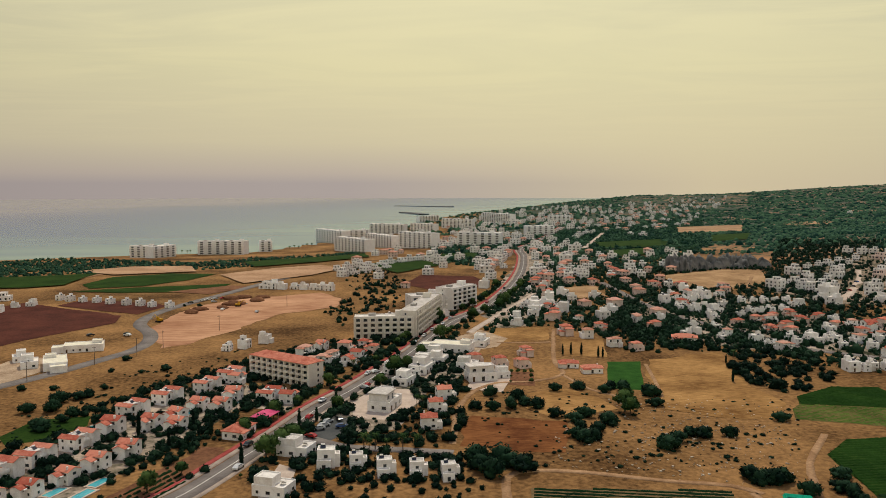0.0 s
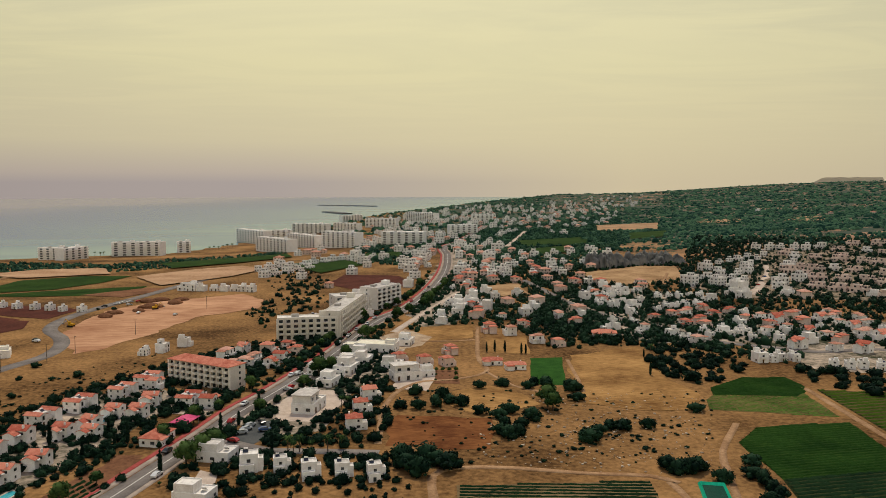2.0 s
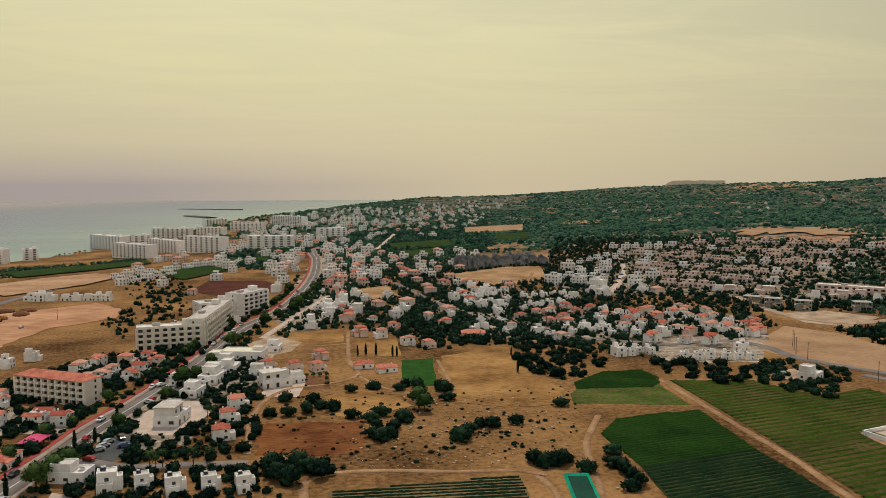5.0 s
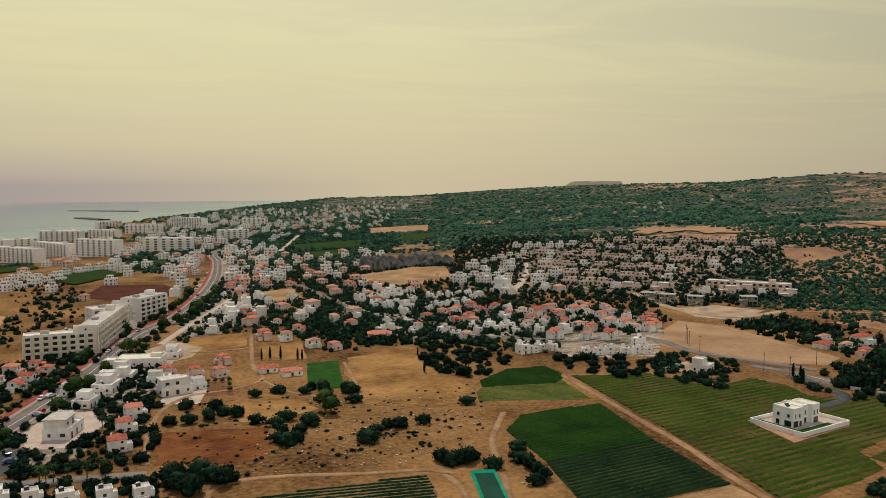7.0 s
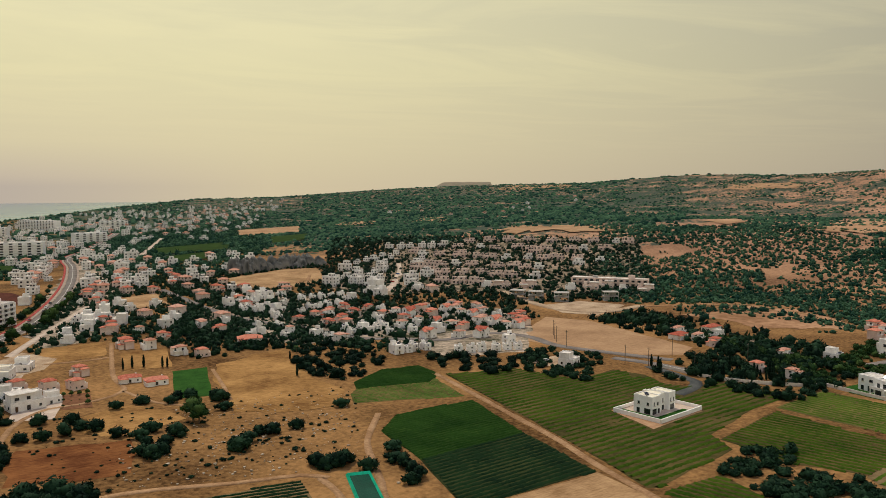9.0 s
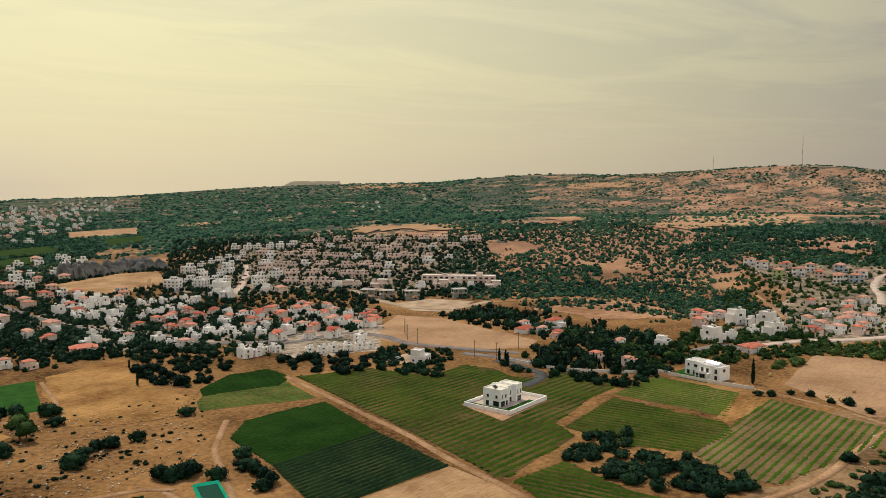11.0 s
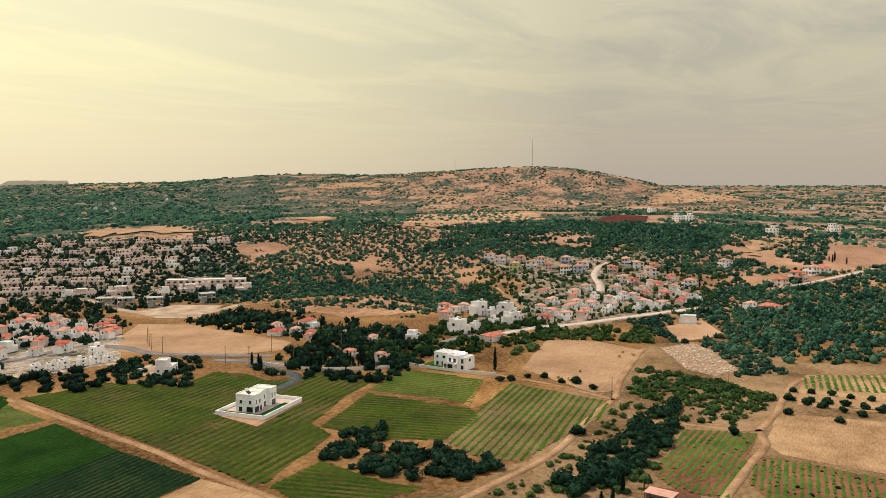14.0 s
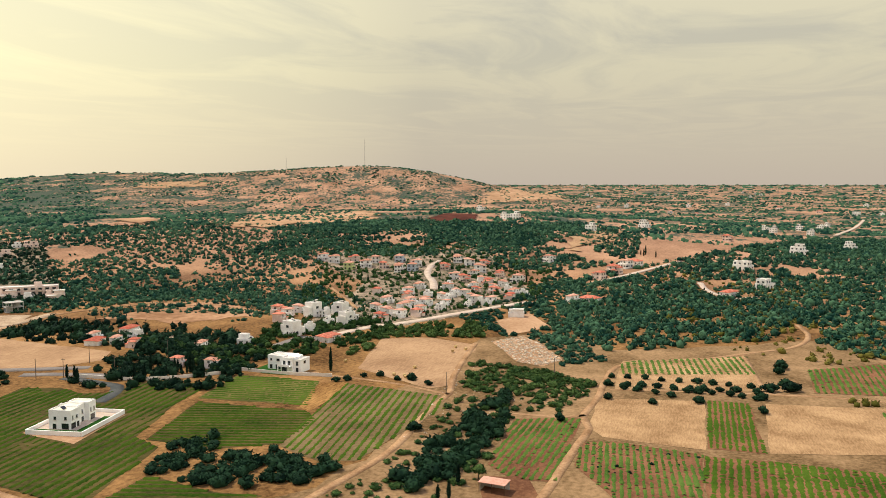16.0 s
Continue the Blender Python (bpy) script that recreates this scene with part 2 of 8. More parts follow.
CROP = mat("crop_leaves", (0.026, 0.06, 0.005), (0.072, 0.12, 0.013), 0.05, 1.5)
VILLACROP = mat("field_crop_leaves", (0.015, 0.041, 0.003), (0.05, 0.083, 0.008), 0.05, 1.5)
DENSECROP = mat("dense_crop_leaves", (0.006, 0.025, 0.003), (0.017, 0.049, 0.007), 0.05, 1.5)
DARKCROP = mat("dark_crop_leaves", (0.004, 0.014, 0.006), (0.011, 0.03, 0.010), 0.08, 1.5)
PALECROP = mat("pale_crop_leaves", (0.035, 0.08, 0.012), (0.095, 0.15, 0.03), 0.08, 1.5)
LAWN = mat("lawn", (0.013, 0.052, 0.008), (0.028, 0.092, 0.014), 0.2, 2.0)
ASPHALT = mat("asphalt", (0.14, 0.12, 0.11), (0.24, 0.21, 0.19), 0.1, 2.0, bump=0.1)
NEWTAR = mat("dark_asphalt", (0.06, 0.065, 0.065), (0.11, 0.11, 0.105), 0.1, 2.0, bump=0.1)
REDLANE = mat("red_cycle_lane", (0.27, 0.05, 0.045), (0.42, 0.10, 0.085), 0.15, 2.0, bump=0.1)
PAVING = mat("pale_paving", (0.40, 0.31, 0.25), (0.58, 0.47, 0.38), 0.2, 3.0, bump=0.1)
ROADSIDE = mat("worn_paving", (0.26, 0.20, 0.165), (0.42, 0.34, 0.28), 0.2, 3.0, bump=0.1)
YARD = mat("gravel_yard", (0.26, 0.175, 0.11), (0.50, 0.375, 0.26), 0.1, 1.5)
GARDEN = mat("garden_ground", (0.028, 0.034, 0.016), (0.5, 0.39, 0.3), 0.06, 0.35)
TERRACES = mat("terraced_gardens", (0.022, 0.034, 0.018), (0.38, 0.28, 0.2), 0.07, 0.4)
PAINT = mat("road_paint", (0.6, 0.58, 0.52), (0.75, 0.73, 0.68), 0.5, 3.0, bump=0.0)
WHITE = mat("white_render", (0.70, 0.65, 0.61), (0.92, 0.89, 0.86), 0.25, 2.5, bump=0.08, per_object=0.18, per_island=0.12)
SEAWHITE = mat("sea_white_render", (0.80, 0.77, 0.75), (0.92, 0.90, 0.88), 0.25, 2.5, bump=0.08, per_object=0.1)
PINK = mat("pink_render", (0.62, 0.46, 0.40), (0.80, 0.65, 0.57), 0.25, 2.5, bump=0.08, per_object=0.15)
CREAM = mat("cream_render", (0.66, 0.60, 0.53), (0.82, 0.77, 0.69), 0.25, 2.5, bump=0.08, per_object=0.15)
GREYWALL = mat("grey_render", (0.28, 0.28, 0.28), (0.44, 0.43, 0.42), 0.25, 2.5, bump=0.08, per_object=0.1)
BLUEWALL = mat("pale_blue_render", (0.40, 0.45, 0.52), (0.55, 0.60, 0.66), 0.25, 2.5, bump=0.08)
LIMEWALL = mat("lime_render", (0.45, 0.50, 0.22), (0.58, 0.62, 0.32), 0.25, 2.5, bump=0.08)
TILE = mat("terracotta_tiles", (0.38, 0.095, 0.062), (0.6, 0.23, 0.155), 0.5, 5.0, bump=0.5, per_object=0.25)
PALETILE = mat("faded_tiles", (0.40, 0.18, 0.12), (0.60, 0.33, 0.25), 0.5, 5.0, bump=0.5, per_object=0.2, per_island=0.15)
DARKTILE = mat("dark_tiles", (0.09, 0.05, 0.045), (0.19, 0.10, 0.085), 0.5, 5.0, bump=0.5)
FLATROOF = mat("flat_roof", (0.46, 0.42, 0.38), (0.78, 0.73, 0.67), 0.35, 3.0, bump=0.1, per_object=0.2)
YELLOWROOF = mat("cream_sheet_roof", (0.66, 0.60, 0.46), (0.82, 0.77, 0.62), 0.3, 3.0, bump=0.1)
GLASS = mat("window_glass", (0.012, 0.016, 0.018), (0.04, 0.05, 0.055), 0.4, 1.0, rough=0.12, bump=0.0, spec=0.6, per_object=0.3)
FRAME = mat("window_frame", (0.5, 0.48, 0.45), (0.65, 0.62, 0.58), 1.0, 5.0, bump=0.0)
WOOD = mat("brown_wood", (0.07, 0.04, 0.022), (0.14, 0.08, 0.045), 2.0, 12.0, rough=0.7)
POLEWOOD = mat("weathered_pole", (0.10, 0.075, 0.06), (0.18, 0.14, 0.11), 2.0, 12.0)
STEEL = mat("galvanised_steel", (0.35, 0.35, 0.36), (0.5, 0.5, 0.5), 1.0, 8.0, rough=0.45, metal=0.8, bump=0.05)
PANEL = mat("solar_glass", (0.012, 0.014, 0.022), (0.03, 0.034, 0.045), 1.0, 4.0, rough=0.12, bump=0.0, spec=0.6)
TEAL = mat("teal_liner", (0.004, 0.27, 0.16), (0.012, 0.42, 0.26), 0.2, 1.5, rough=0.45)
PONDW = mat("pond_water", (0.002, 0.035, 0.022), (0.004, 0.06, 0.038), 0.1, 1.5, rough=0.5, spec=0.05)
POOLW = mat("pool_water", (0.04, 0.33, 0.40), (0.08, 0.45, 0.50), 0.4, 2.0, rough=0.08, spec=0.5)
CONCRETE = mat("concrete", (0.30, 0.28, 0.26), (0.46, 0.43, 0.40), 0.3, 3.0)
STONE = mat("limestone", (0.33, 0.26, 0.19), (0.60, 0.50, 0.39), 0.3, 2.0, bump=0.6, per_island=0.3)
CLIFF = mat("grey_crag", (0.06, 0.065, 0.065), (0.24, 0.23, 0.215), 0.35, 1.0, bump=0.9)
BARK = mat("bark", (0.06, 0.045, 0.032), (0.14, 0.105, 0.075), 3.0, 14.0, bump=0.6)
LEAF = mat("dark_evergreen_leaves", (0.003, 0.012, 0.008), (0.016, 0.042, 0.021), 0.5, 3.0, rough=0.7, per_object=0.25, per_island=0.25)
LEAF2 = mat("green_leaves", (0.014, 0.04, 0.012), (0.062, 0.105, 0.03), 0.5, 3.0, rough=0.7, per_object=0.25, per_island=0.3)
CYPRESS = mat("cypress_leaves", (0.003, 0.01, 0.007), (0.012, 0.028, 0.016), 0.6, 4.0, rough=0.8, per_object=0.2, per_island=0.2)
# bluish evergreen, its tone lifted in the colour to imitate distance haze
SCRUB = mat("scrub_leaves", (0.007, 0.033, 0.024), (0.055, 0.12, 0.066), 0.02, 1.0, rough=0.8, per_island=0.35)
SCRUBY = mat("yellowish_scrub_leaves", (0.07, 0.07, 0.014), (0.15, 0.13, 0.03), 0.02, 1.0, rough=0.8, per_island=0.35)
PINKFLOWER = mat("pink_blossom", (0.22, 0.02, 0.10), (0.40, 0.06, 0.2), 0.8, 4.0, per_island=0.3)
PINKCLOTH = mat("pink_awning", (0.55, 0.06, 0.16), (0.70, 0.14, 0.25), 0.5, 3.0)
HAY = mat("hay", (0.40, 0.27, 0.11), (0.58, 0.42, 0.2), 0.8, 8.0, bump=0.6)
TYRE = mat("rubber", (0.012, 0.012, 0.012), (0.03, 0.03, 0.03), 2.0, 8.0)
CARPAINT = [mat("car_paint_%s" % n, tuple(v * 0.85 for v in c), c, 0.3, 2.0, rough=0.25, bump=0.0, spec=0.5)
            for n, c in (("white", (0.75, 0.75, 0.74)), ("black", (0.02, 0.02, 0.022)), ("silver", (0.42, 0.43, 0.44)), ("red", (0.38, 0.02, 0.02)), ("blue", (0.03, 0.07, 0.2)))]


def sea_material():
    """Open water, turquoise in the shallows near the shore, with haze tinted into its far colour."""
    m = bpy.data.materials.new("sea_water")
    m.use_nodes = True
    nd, ln = m.node_tree.nodes, m.node_tree.links
    bs = nd["Principled BSDF"]
    bs.inputs["Roughness"].default_value = 0.22
    bs.inputs["Specular IOR Level"].default_value = 0.08
    bs.inputs["IOR"].default_value = 1.33
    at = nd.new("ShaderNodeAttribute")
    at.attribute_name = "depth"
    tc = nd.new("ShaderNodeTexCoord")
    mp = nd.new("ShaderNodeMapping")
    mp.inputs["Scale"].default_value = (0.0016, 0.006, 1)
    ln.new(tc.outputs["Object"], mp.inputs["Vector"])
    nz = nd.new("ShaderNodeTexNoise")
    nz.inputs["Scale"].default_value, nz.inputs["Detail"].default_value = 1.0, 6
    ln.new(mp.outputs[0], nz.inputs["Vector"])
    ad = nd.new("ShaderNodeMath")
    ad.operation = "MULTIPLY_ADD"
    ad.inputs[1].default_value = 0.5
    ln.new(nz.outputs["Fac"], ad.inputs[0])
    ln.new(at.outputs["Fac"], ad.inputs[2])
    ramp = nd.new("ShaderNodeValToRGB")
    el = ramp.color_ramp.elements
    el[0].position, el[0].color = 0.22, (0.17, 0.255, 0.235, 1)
    # the lavender-grey end tone is distance haze put into the base colour
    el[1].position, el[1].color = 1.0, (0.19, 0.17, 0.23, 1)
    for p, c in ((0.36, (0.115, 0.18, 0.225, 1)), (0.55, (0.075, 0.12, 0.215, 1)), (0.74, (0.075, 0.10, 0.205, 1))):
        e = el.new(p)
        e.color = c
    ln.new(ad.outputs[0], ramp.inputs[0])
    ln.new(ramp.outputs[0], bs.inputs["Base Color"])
    wv = nd.new("ShaderNodeTexNoise")
    wv.inputs["Scale"].default_value, wv.inputs["Detail"].default_value = 0.12, 4
    ln.new(tc.outputs["Object"], wv.inputs["Vector"])
    b = nd.new("ShaderNodeBump")
    b.inputs["Strength"].default_value, b.inputs["Distance"].default_value = 0.12, 1.0
    ln.new(wv.outputs["Fac"], b.inputs["Height"])
    ln.new(b.outputs[0], bs.inputs["Normal"])
    return m


# ---- mesh building ----
class Shape:
    """Collects vertices and faces of one mesh."""

    def __init__(self):
        self.v, self.f, self.m = [], [], []

    def add(self, verts, faces, slot=0):
        n = len(self.v)
        self.v += [tuple(p) for p in verts]
        self.f += [tuple(i + n for i in f) for f in faces]
        self.m += [slot] * len(faces)
        return self

    def box(self, x, y, z, sx, sy, sz, slot=0, turn=0.0):
        """A box centred on x, y that stands on z."""
        c, s = math.cos(turn), math.sin(turn)
        p = [(a * sx / 2, b * sy / 2) for a, b in ((-1, -1), (1, -1), (1, 1), (-1, 1))]
        p = [(x + a * c - b * s, y + a * s + b * c) for a, b in p]
        return self.add([(*q, z) for q in p] + [(*q, z + sz) for q in p],
                        [(3, 2, 1, 0), (4, 5, 6, 7), (0, 1, 5, 4), (1, 2, 6, 5), (2, 3, 7, 6), (3, 0, 4, 7)], slot)

    def walls(self, x, y, z, sx, sy, sz, parapet=0.0, slot=0):
        """A block of masonry, with a raised rim round its flat top where a parapet is asked for."""
        if not parapet:
            return self.box(x, y, z, sx, sy, sz, slot)
        t = 0.25
        o = [(x + a * sx / 2, y + b * sy / 2) for a, b in ((-1, -1), (1, -1), (1, 1), (-1, 1))]
        i = [(x + a * (sx / 2 - t), y + b * (sy / 2 - t)) for a, b in ((-1, -1), (1, -1), (1, 1), (-1, 1))]
        h = z + sz
        v = [(*q, z) for q in o] + [(*q, h + parapet) for q in o] + [(*q, h + parapet) for q in i] + [(*q, h) for q in i]
        f = [(3, 2, 1, 0), (12, 13, 14, 15)]
        for k in range(4):
            n = (k + 1) % 4
            f += [(k, n, 4 + n, 4 + k), (4 + k, 4 + n, 8 + n, 8 + k), (8 + k, 8 + n, 12 + n, 12 + k)]
        return self.add(v, f, slot)

    def hip(self, x, y, z, sx, sy, h, over=0.45, slot=0):
        """A hipped roof with a thin eaves board."""
        sx, sy = sx + 2 * over, sy + 2 * over
        r = max(0.15, abs(sx - sy) / 2)
        e = 0.18
        b = [(x + a * sx / 2, y + c * sy / 2) for a, c in ((-1, -1), (1, -1), (1, 1), (-1, 1))]
        ridge = [(x - r, y), (x + r, y)] if sx >= sy else [(x, y - r), (x, y + r)]
        v = [(*q, z) for q in b] + [(*q, z + e) for q in b] + [(*q, z + e + h) for q in ridge]
        f = [(3, 2, 1, 0), (0, 1, 5, 4), (1, 2, 6, 5), (2, 3, 7, 6), (3, 0, 4, 7)]
        f += [(4, 5, 9, 8), (5, 6, 9), (6, 7, 8, 9), (7, 4, 8)] if sx >= sy else [(4, 5, 8), (5, 6, 9, 8), (6, 7, 9), (7, 4, 8, 9)]
        return self.add(v, f, slot)

    def gable(self, x, y, z, sx, sy, h, over=0.4, slot=0):
        """A double-pitched roof whose ridge runs along y, open under the eaves by its own thickness."""
        a, b, e = sx / 2 + over, sy / 2 + over, 0.16
        v = []
        for yy in (y - b, y + b):
            v += [(x - a, yy, z - 0.1), (x, yy, z + h), (x + a, yy, z - 0.1), (x + a, yy, z - 0.1 + e), (x, yy, z + h + e), (x - a, yy, z - 0.1 + e)]
        f = [(0, 1, 4, 5), (1, 2, 3, 4), (6, 11, 10, 7), (7, 10, 9, 8), (5, 4, 10, 11), (4, 3, 9, 10), (0, 6, 7, 1), (1, 7, 8, 2), (0, 5, 11, 6), (2, 8, 9, 3)]
        return self.add(v, f, slot)

    def prism_end(self, x, y, z, sx, sy, h, slot=0):
        """The masonry triangles under a double-pitched roof."""
        v = []
        for yy in (y - sy / 2, y + sy / 2):
            v += [(x - sx / 2, yy, z), (x + sx / 2, yy, z), (x, yy, z + h)]
        return self.add(v, [(0, 1, 2), (5, 4, 3), (0, 3, 4, 1), (1, 4, 5, 2), (2, 5, 3, 0)], slot)

    def tube(self, a, b, ra, rb, n=8, slot=0):
        """A tapered round bar from a to b."""
        a, b = Vector(a), Vector(b)
        d = (b - a).normalized()
        u = d.orthogonal().normalized()
        w = d.cross(u)
        v = [p + (u * math.cos(2 * math.pi * i / n) + w * math.sin(2 * math.pi * i / n)) * r for p, r in ((a, ra), (b, rb)) for i in range(n)]
        f = [(i, (i + 1) % n, n + (i + 1) % n, n + i) for i in range(n)] + [tuple(range(n - 1, -1, -1)), tuple(range(n, 2 * n))]
        return self.add(v, f, slot)

    def mesh(self, name, *mats):
        me = bpy.data.meshes.new(name)
        me.from_pydata(self.v, [], self.f)
        for m in mats:
            me.materials.append(m)
        if len(mats) > 1:
            me.polygons.foreach_set("material_index", self.m)
        me.update()
        return me


def array_mesh(name, verts, faces, material, smooth=False):
    """A mesh straight from arrays: verts n x 3, faces n x k."""
    me = bpy.data.meshes.new(name)
    verts, faces = np.asarray(verts, np.float32), np.asarray(faces, np.int32)
    k = faces.shape[1]
    me.vertices.add(len(verts))
    me.vertices.foreach_set("co", verts.ravel())
    me.loops.add(faces.size)
    me.loops.foreach_set("vertex_index", faces.ravel())
    me.polygons.add(len(faces))
    me.polygons.foreach_set("loop_start", np.arange(0, faces.size, k, dtype=np.int32))
    me.polygons.foreach_set("loop_total", np.full(len(faces), k, np.int32))
    if smooth:
        me.polygons.foreach_set("use_smooth", np.ones(len(faces), bool))
    me.materials.append(material)
    me.update(calc_edges=True)
    return me


def part(name, mesh, parent, label="", at=None):
    ob = new(name, mesh)
    ob.parent = parent
    if at is not None:
        ob.matrix_basis = at
    if label:
        ob["label"] = label
    return ob


def thing(name, label, category, m=None, group="", kind=""):
    ob = new(name)
    ob.empty_display_size = 0.5
    if m is not None:
        ob.matrix_basis = m
    return tagged(ob, label, category, group, kind)


def inside(px, py, poly):
    """Which of the points lie in the polygon."""
    px, py = np.asarray(px, float), np.asarray(py, float)
    hit = np.zeros(px.shape, bool)
    for (ax, ay), (bx, by) in zip(poly, poly[1:] + poly[:1]):
        if ay == by:
            continue
        c = ((ay > py) != (by > py)) & (px < (bx - ax) * (py - ay) / (by - ay) + ax)
        hit ^= c
    return hit


TAKEN = []  # ground kept clear of wild growth: polygons
LINES = []  # roads and tracks: points, half width
SPOTS = []  # houses: x, y, radius
LAID = []  # patches laid so far


def smooth_line(pts, step=6.0):
    """A rounded line through the points, with a point every few metres."""
    p = [Vector((a, b)) for a, b in pts]
    if len(p) == 2:
        n = max(1, int((p[1] - p[0]).length / step))
        return [tuple(p[0].lerp(p[1], i / n)) for i in range(n + 1)]
    p = [2 * p[0] - p[1]] + p + [2 * p[-1] - p[-2]]
    out = []
    for a, b, c, d in zip(p, p[1:], p[2:], p[3:]):
        n = max(2, int((c - b).length / step))
        for i in range(n):
            t = i / n
            out.append(tuple(0.5 * (2 * b + (c - a) * t + (2 * a - 5 * b + 4 * c - d) * t * t + (3 * b - a - 3 * c + d) * t ** 3)))
    return out + [tuple(p[-2])]


def strip(name, pts, width, material, lift=0.14, label="", category="road", shift=0.0, ragged=0.0, thick=0.0, parent=None, clear=True, level=None):
    """A road, track or lane laid along a line on the land."""
    line = np.array(smooth_line(pts))
    d = np.gradient(line, axis=0)
    d /= np.maximum(1e-6, np.linalg.norm(d, axis=1))[:, None]
    nrm = np.stack([d[:, 1], -d[:, 0]], 1)
    rng = np.random.default_rng(len(line) + int(width * 10))
    w = width / 2 * (1 + ragged * rng.uniform(-1, 1, (len(line), 2)))
    if clear:
        LINES.append((line + nrm * shift, width / 2 + 1.0))
    l, r = line + nrm * (shift - w[:, :1]), line + nrm * (shift + w[:, 1:])
    zl = terrain(line[:, 0], line[:, 1]) + lift * 0.75 + np.clip((np.hypot(line[:, 0], line[:, 1]) - 430) * 0.0012, 0, 1.0)
    if level is not None:
        zl = np.full(len(line), level)
    n = len(line)
    v = np.concatenate([np.c_[l, zl], np.c_[r, zl], np.c_[l, zl - 0.5 - thick], np.c_[r, zl - 0.5 - thick]])
    f = []
    for i in range(n - 1):
        f += [(i, n + i, n + i + 1, i + 1), (i, i + 1, 2 * n + i + 1, 2 * n + i), (n + i, 3 * n + i, 3 * n + i + 1, n + i + 1)]
    ob = new(name, array_mesh(name, v, f, material))
    if parent:
        ob.parent = parent
        return ob
    return tagged(ob, label, category, kind="structure")


def patch(name, pts, material, lift=0.08, label="", category="field", clear=True, cell=30.0, rough=0.5):
    """A field, yard or lawn with its outline given, laid on the land."""
    pts = [(float(a), float(b)) for a, b in pts]
    if clear:
        TAKEN.append(pts)
    LAID.append(name)
    lift += 0.004 * (len(LAID) % 24)
    # rougher, rounder outline than the corners alone
    rng = random.Random(len(pts) * 31 + int(abs(pts[0][0])))
    edge = []
    for (ax, ay), (bx, by) in zip(pts, pts[1:] + pts[:1]):
        n = max(1, int(math.hypot(bx - ax, by - ay) / 8))
        for i in range(n):
            t = i / n
            j = 0 if i == 0 else rough
            edge.append((ax + (bx - ax) * t + rng.uniform(-j, j), ay + (by - ay) * t + rng.uniform(-j, j)))
    bm = bmesh.new()
    face = bm.faces.new([bm.verts.new((a, b, 0)) for a, b in edge])
    face.normal_update()
    if face.normal.z < 0:
        face.normal_flip()
    xs, ys = [p[0] for p in edge], [p[1] for p in edge]
    if max(math.hypot(*p) for p in edge) > 590:
        for axis, lo, hi in ((0, min(xs), max(xs)), (1, min(ys), max(ys))):
            n = min(40, int((hi - lo) / cell))
            for i in range(1, n + 1):
                co, no = [0, 0, 0], [0, 0, 0]
                co[axis], no[axis] = lo + (hi - lo) * i / (n + 1), 1
                bmesh.ops.bisect_plane(bm, geom=bm.verts[:] + bm.edges[:] + bm.faces[:], plane_co=co, plane_no=no)
    bmesh.ops.triangulate(bm, faces=bm.faces[:])
    co = np.array([v.co[:] for v in bm.verts])
    z = terrain(co[:, 0], co[:, 1]) + lift * 0.6 + np.clip((np.hypot(co[:, 0], co[:, 1]) - 430) * 0.0012, 0, 0.9)
    for v, h in zip(bm.verts, z):
        v.co.z = h
    me = bpy.data.meshes.new(name)
    bm.to_mesh(me)
    bm.free()
    me.materials.append(material)
    return tagged(new(name, me), label, category, kind="structure")


def lump(seed, sub=1, rough=0.28):
    """An uneven blob of unit size, as vertices and triangles."""
    bm = bmesh.new()
    bmesh.ops.create_icosphere(bm, subdivisions=sub, radius=1)
    v = np.array([p.co[:] for p in bm.verts])
    f = np.array([[q.index for q in t.verts] for t in bm.faces])
    bm.free()
    rng = np.random.default_rng(seed)
    v *= 1 + rng.uniform(-rough, rough, (len(v), 1))
    return v, f


def repeat(templates, pts, scales, turns, zs, rng):
    """Many copies of a few templates joined into one pair of arrays. scales: n x 3."""
    vs, fs, base = [], [], 0
    pick = rng.integers(0, len(templates), len(pts))
    for k, (v, f) in enumerate(templates):
        idx = np.nonzero(pick == k)[0]
        if not len(idx):
            continue
        c, s = np.cos(turns[idx])[:, None], np.sin(turns[idx])[:, None]
        sc = scales[idx]
        x, y = v[None, :, 0] * sc[:, :1], v[None, :, 1] * sc[:, 1:2]
        out = np.stack([x * c - y * s + pts[idx, :1], x * s + y * c + pts[idx, 1:2], v[None, :, 2] * sc[:, 2:3] + zs[idx][:, None]], -1)
        vs.append(out.reshape(-1, 3))
        fs.append((f[None] + (np.arange(len(idx)) * len(v))[:, None, None] + base).reshape(-1, f.shape[1]))
        base += out.shape[0] * out.shape[1]
    return np.concatenate(vs), np.concatenate(fs)


def leafy(seed, cards=76):
    """A bush of unit size: a ragged core and sprays of leaves standing out of it, all triangles."""
    rng = np.random.default_rng(seed)
    v, f = lump(seed, 2, 0.34)
    v = v * 0.76
    v[:, 2] = v[:, 2] * 0.8
    vs, fs = [v], [f]
    n = len(v)
    d = rng.normal(size=(cards, 3))
    d /= np.linalg.norm(d, axis=1)[:, None]
    d[:, 2] = np.abs(d[:, 2]) * 0.9 - 0.1
    base = d * rng.uniform(0.6, 1.02, (cards, 1))
    a, b = rng.normal(size=(cards, 3)) * 0.14, rng.normal(size=(cards, 3)) * 0.14
    tri = np.stack([base + a, base + b, base - (a + b) * 0.6 + d * 0.16], 1).reshape(-1, 3)
    vs.append(tri)
    fs.append(np.arange(len(tri)).reshape(-1, 3) + n)
    return np.concatenate(vs), np.concatenate(fs)


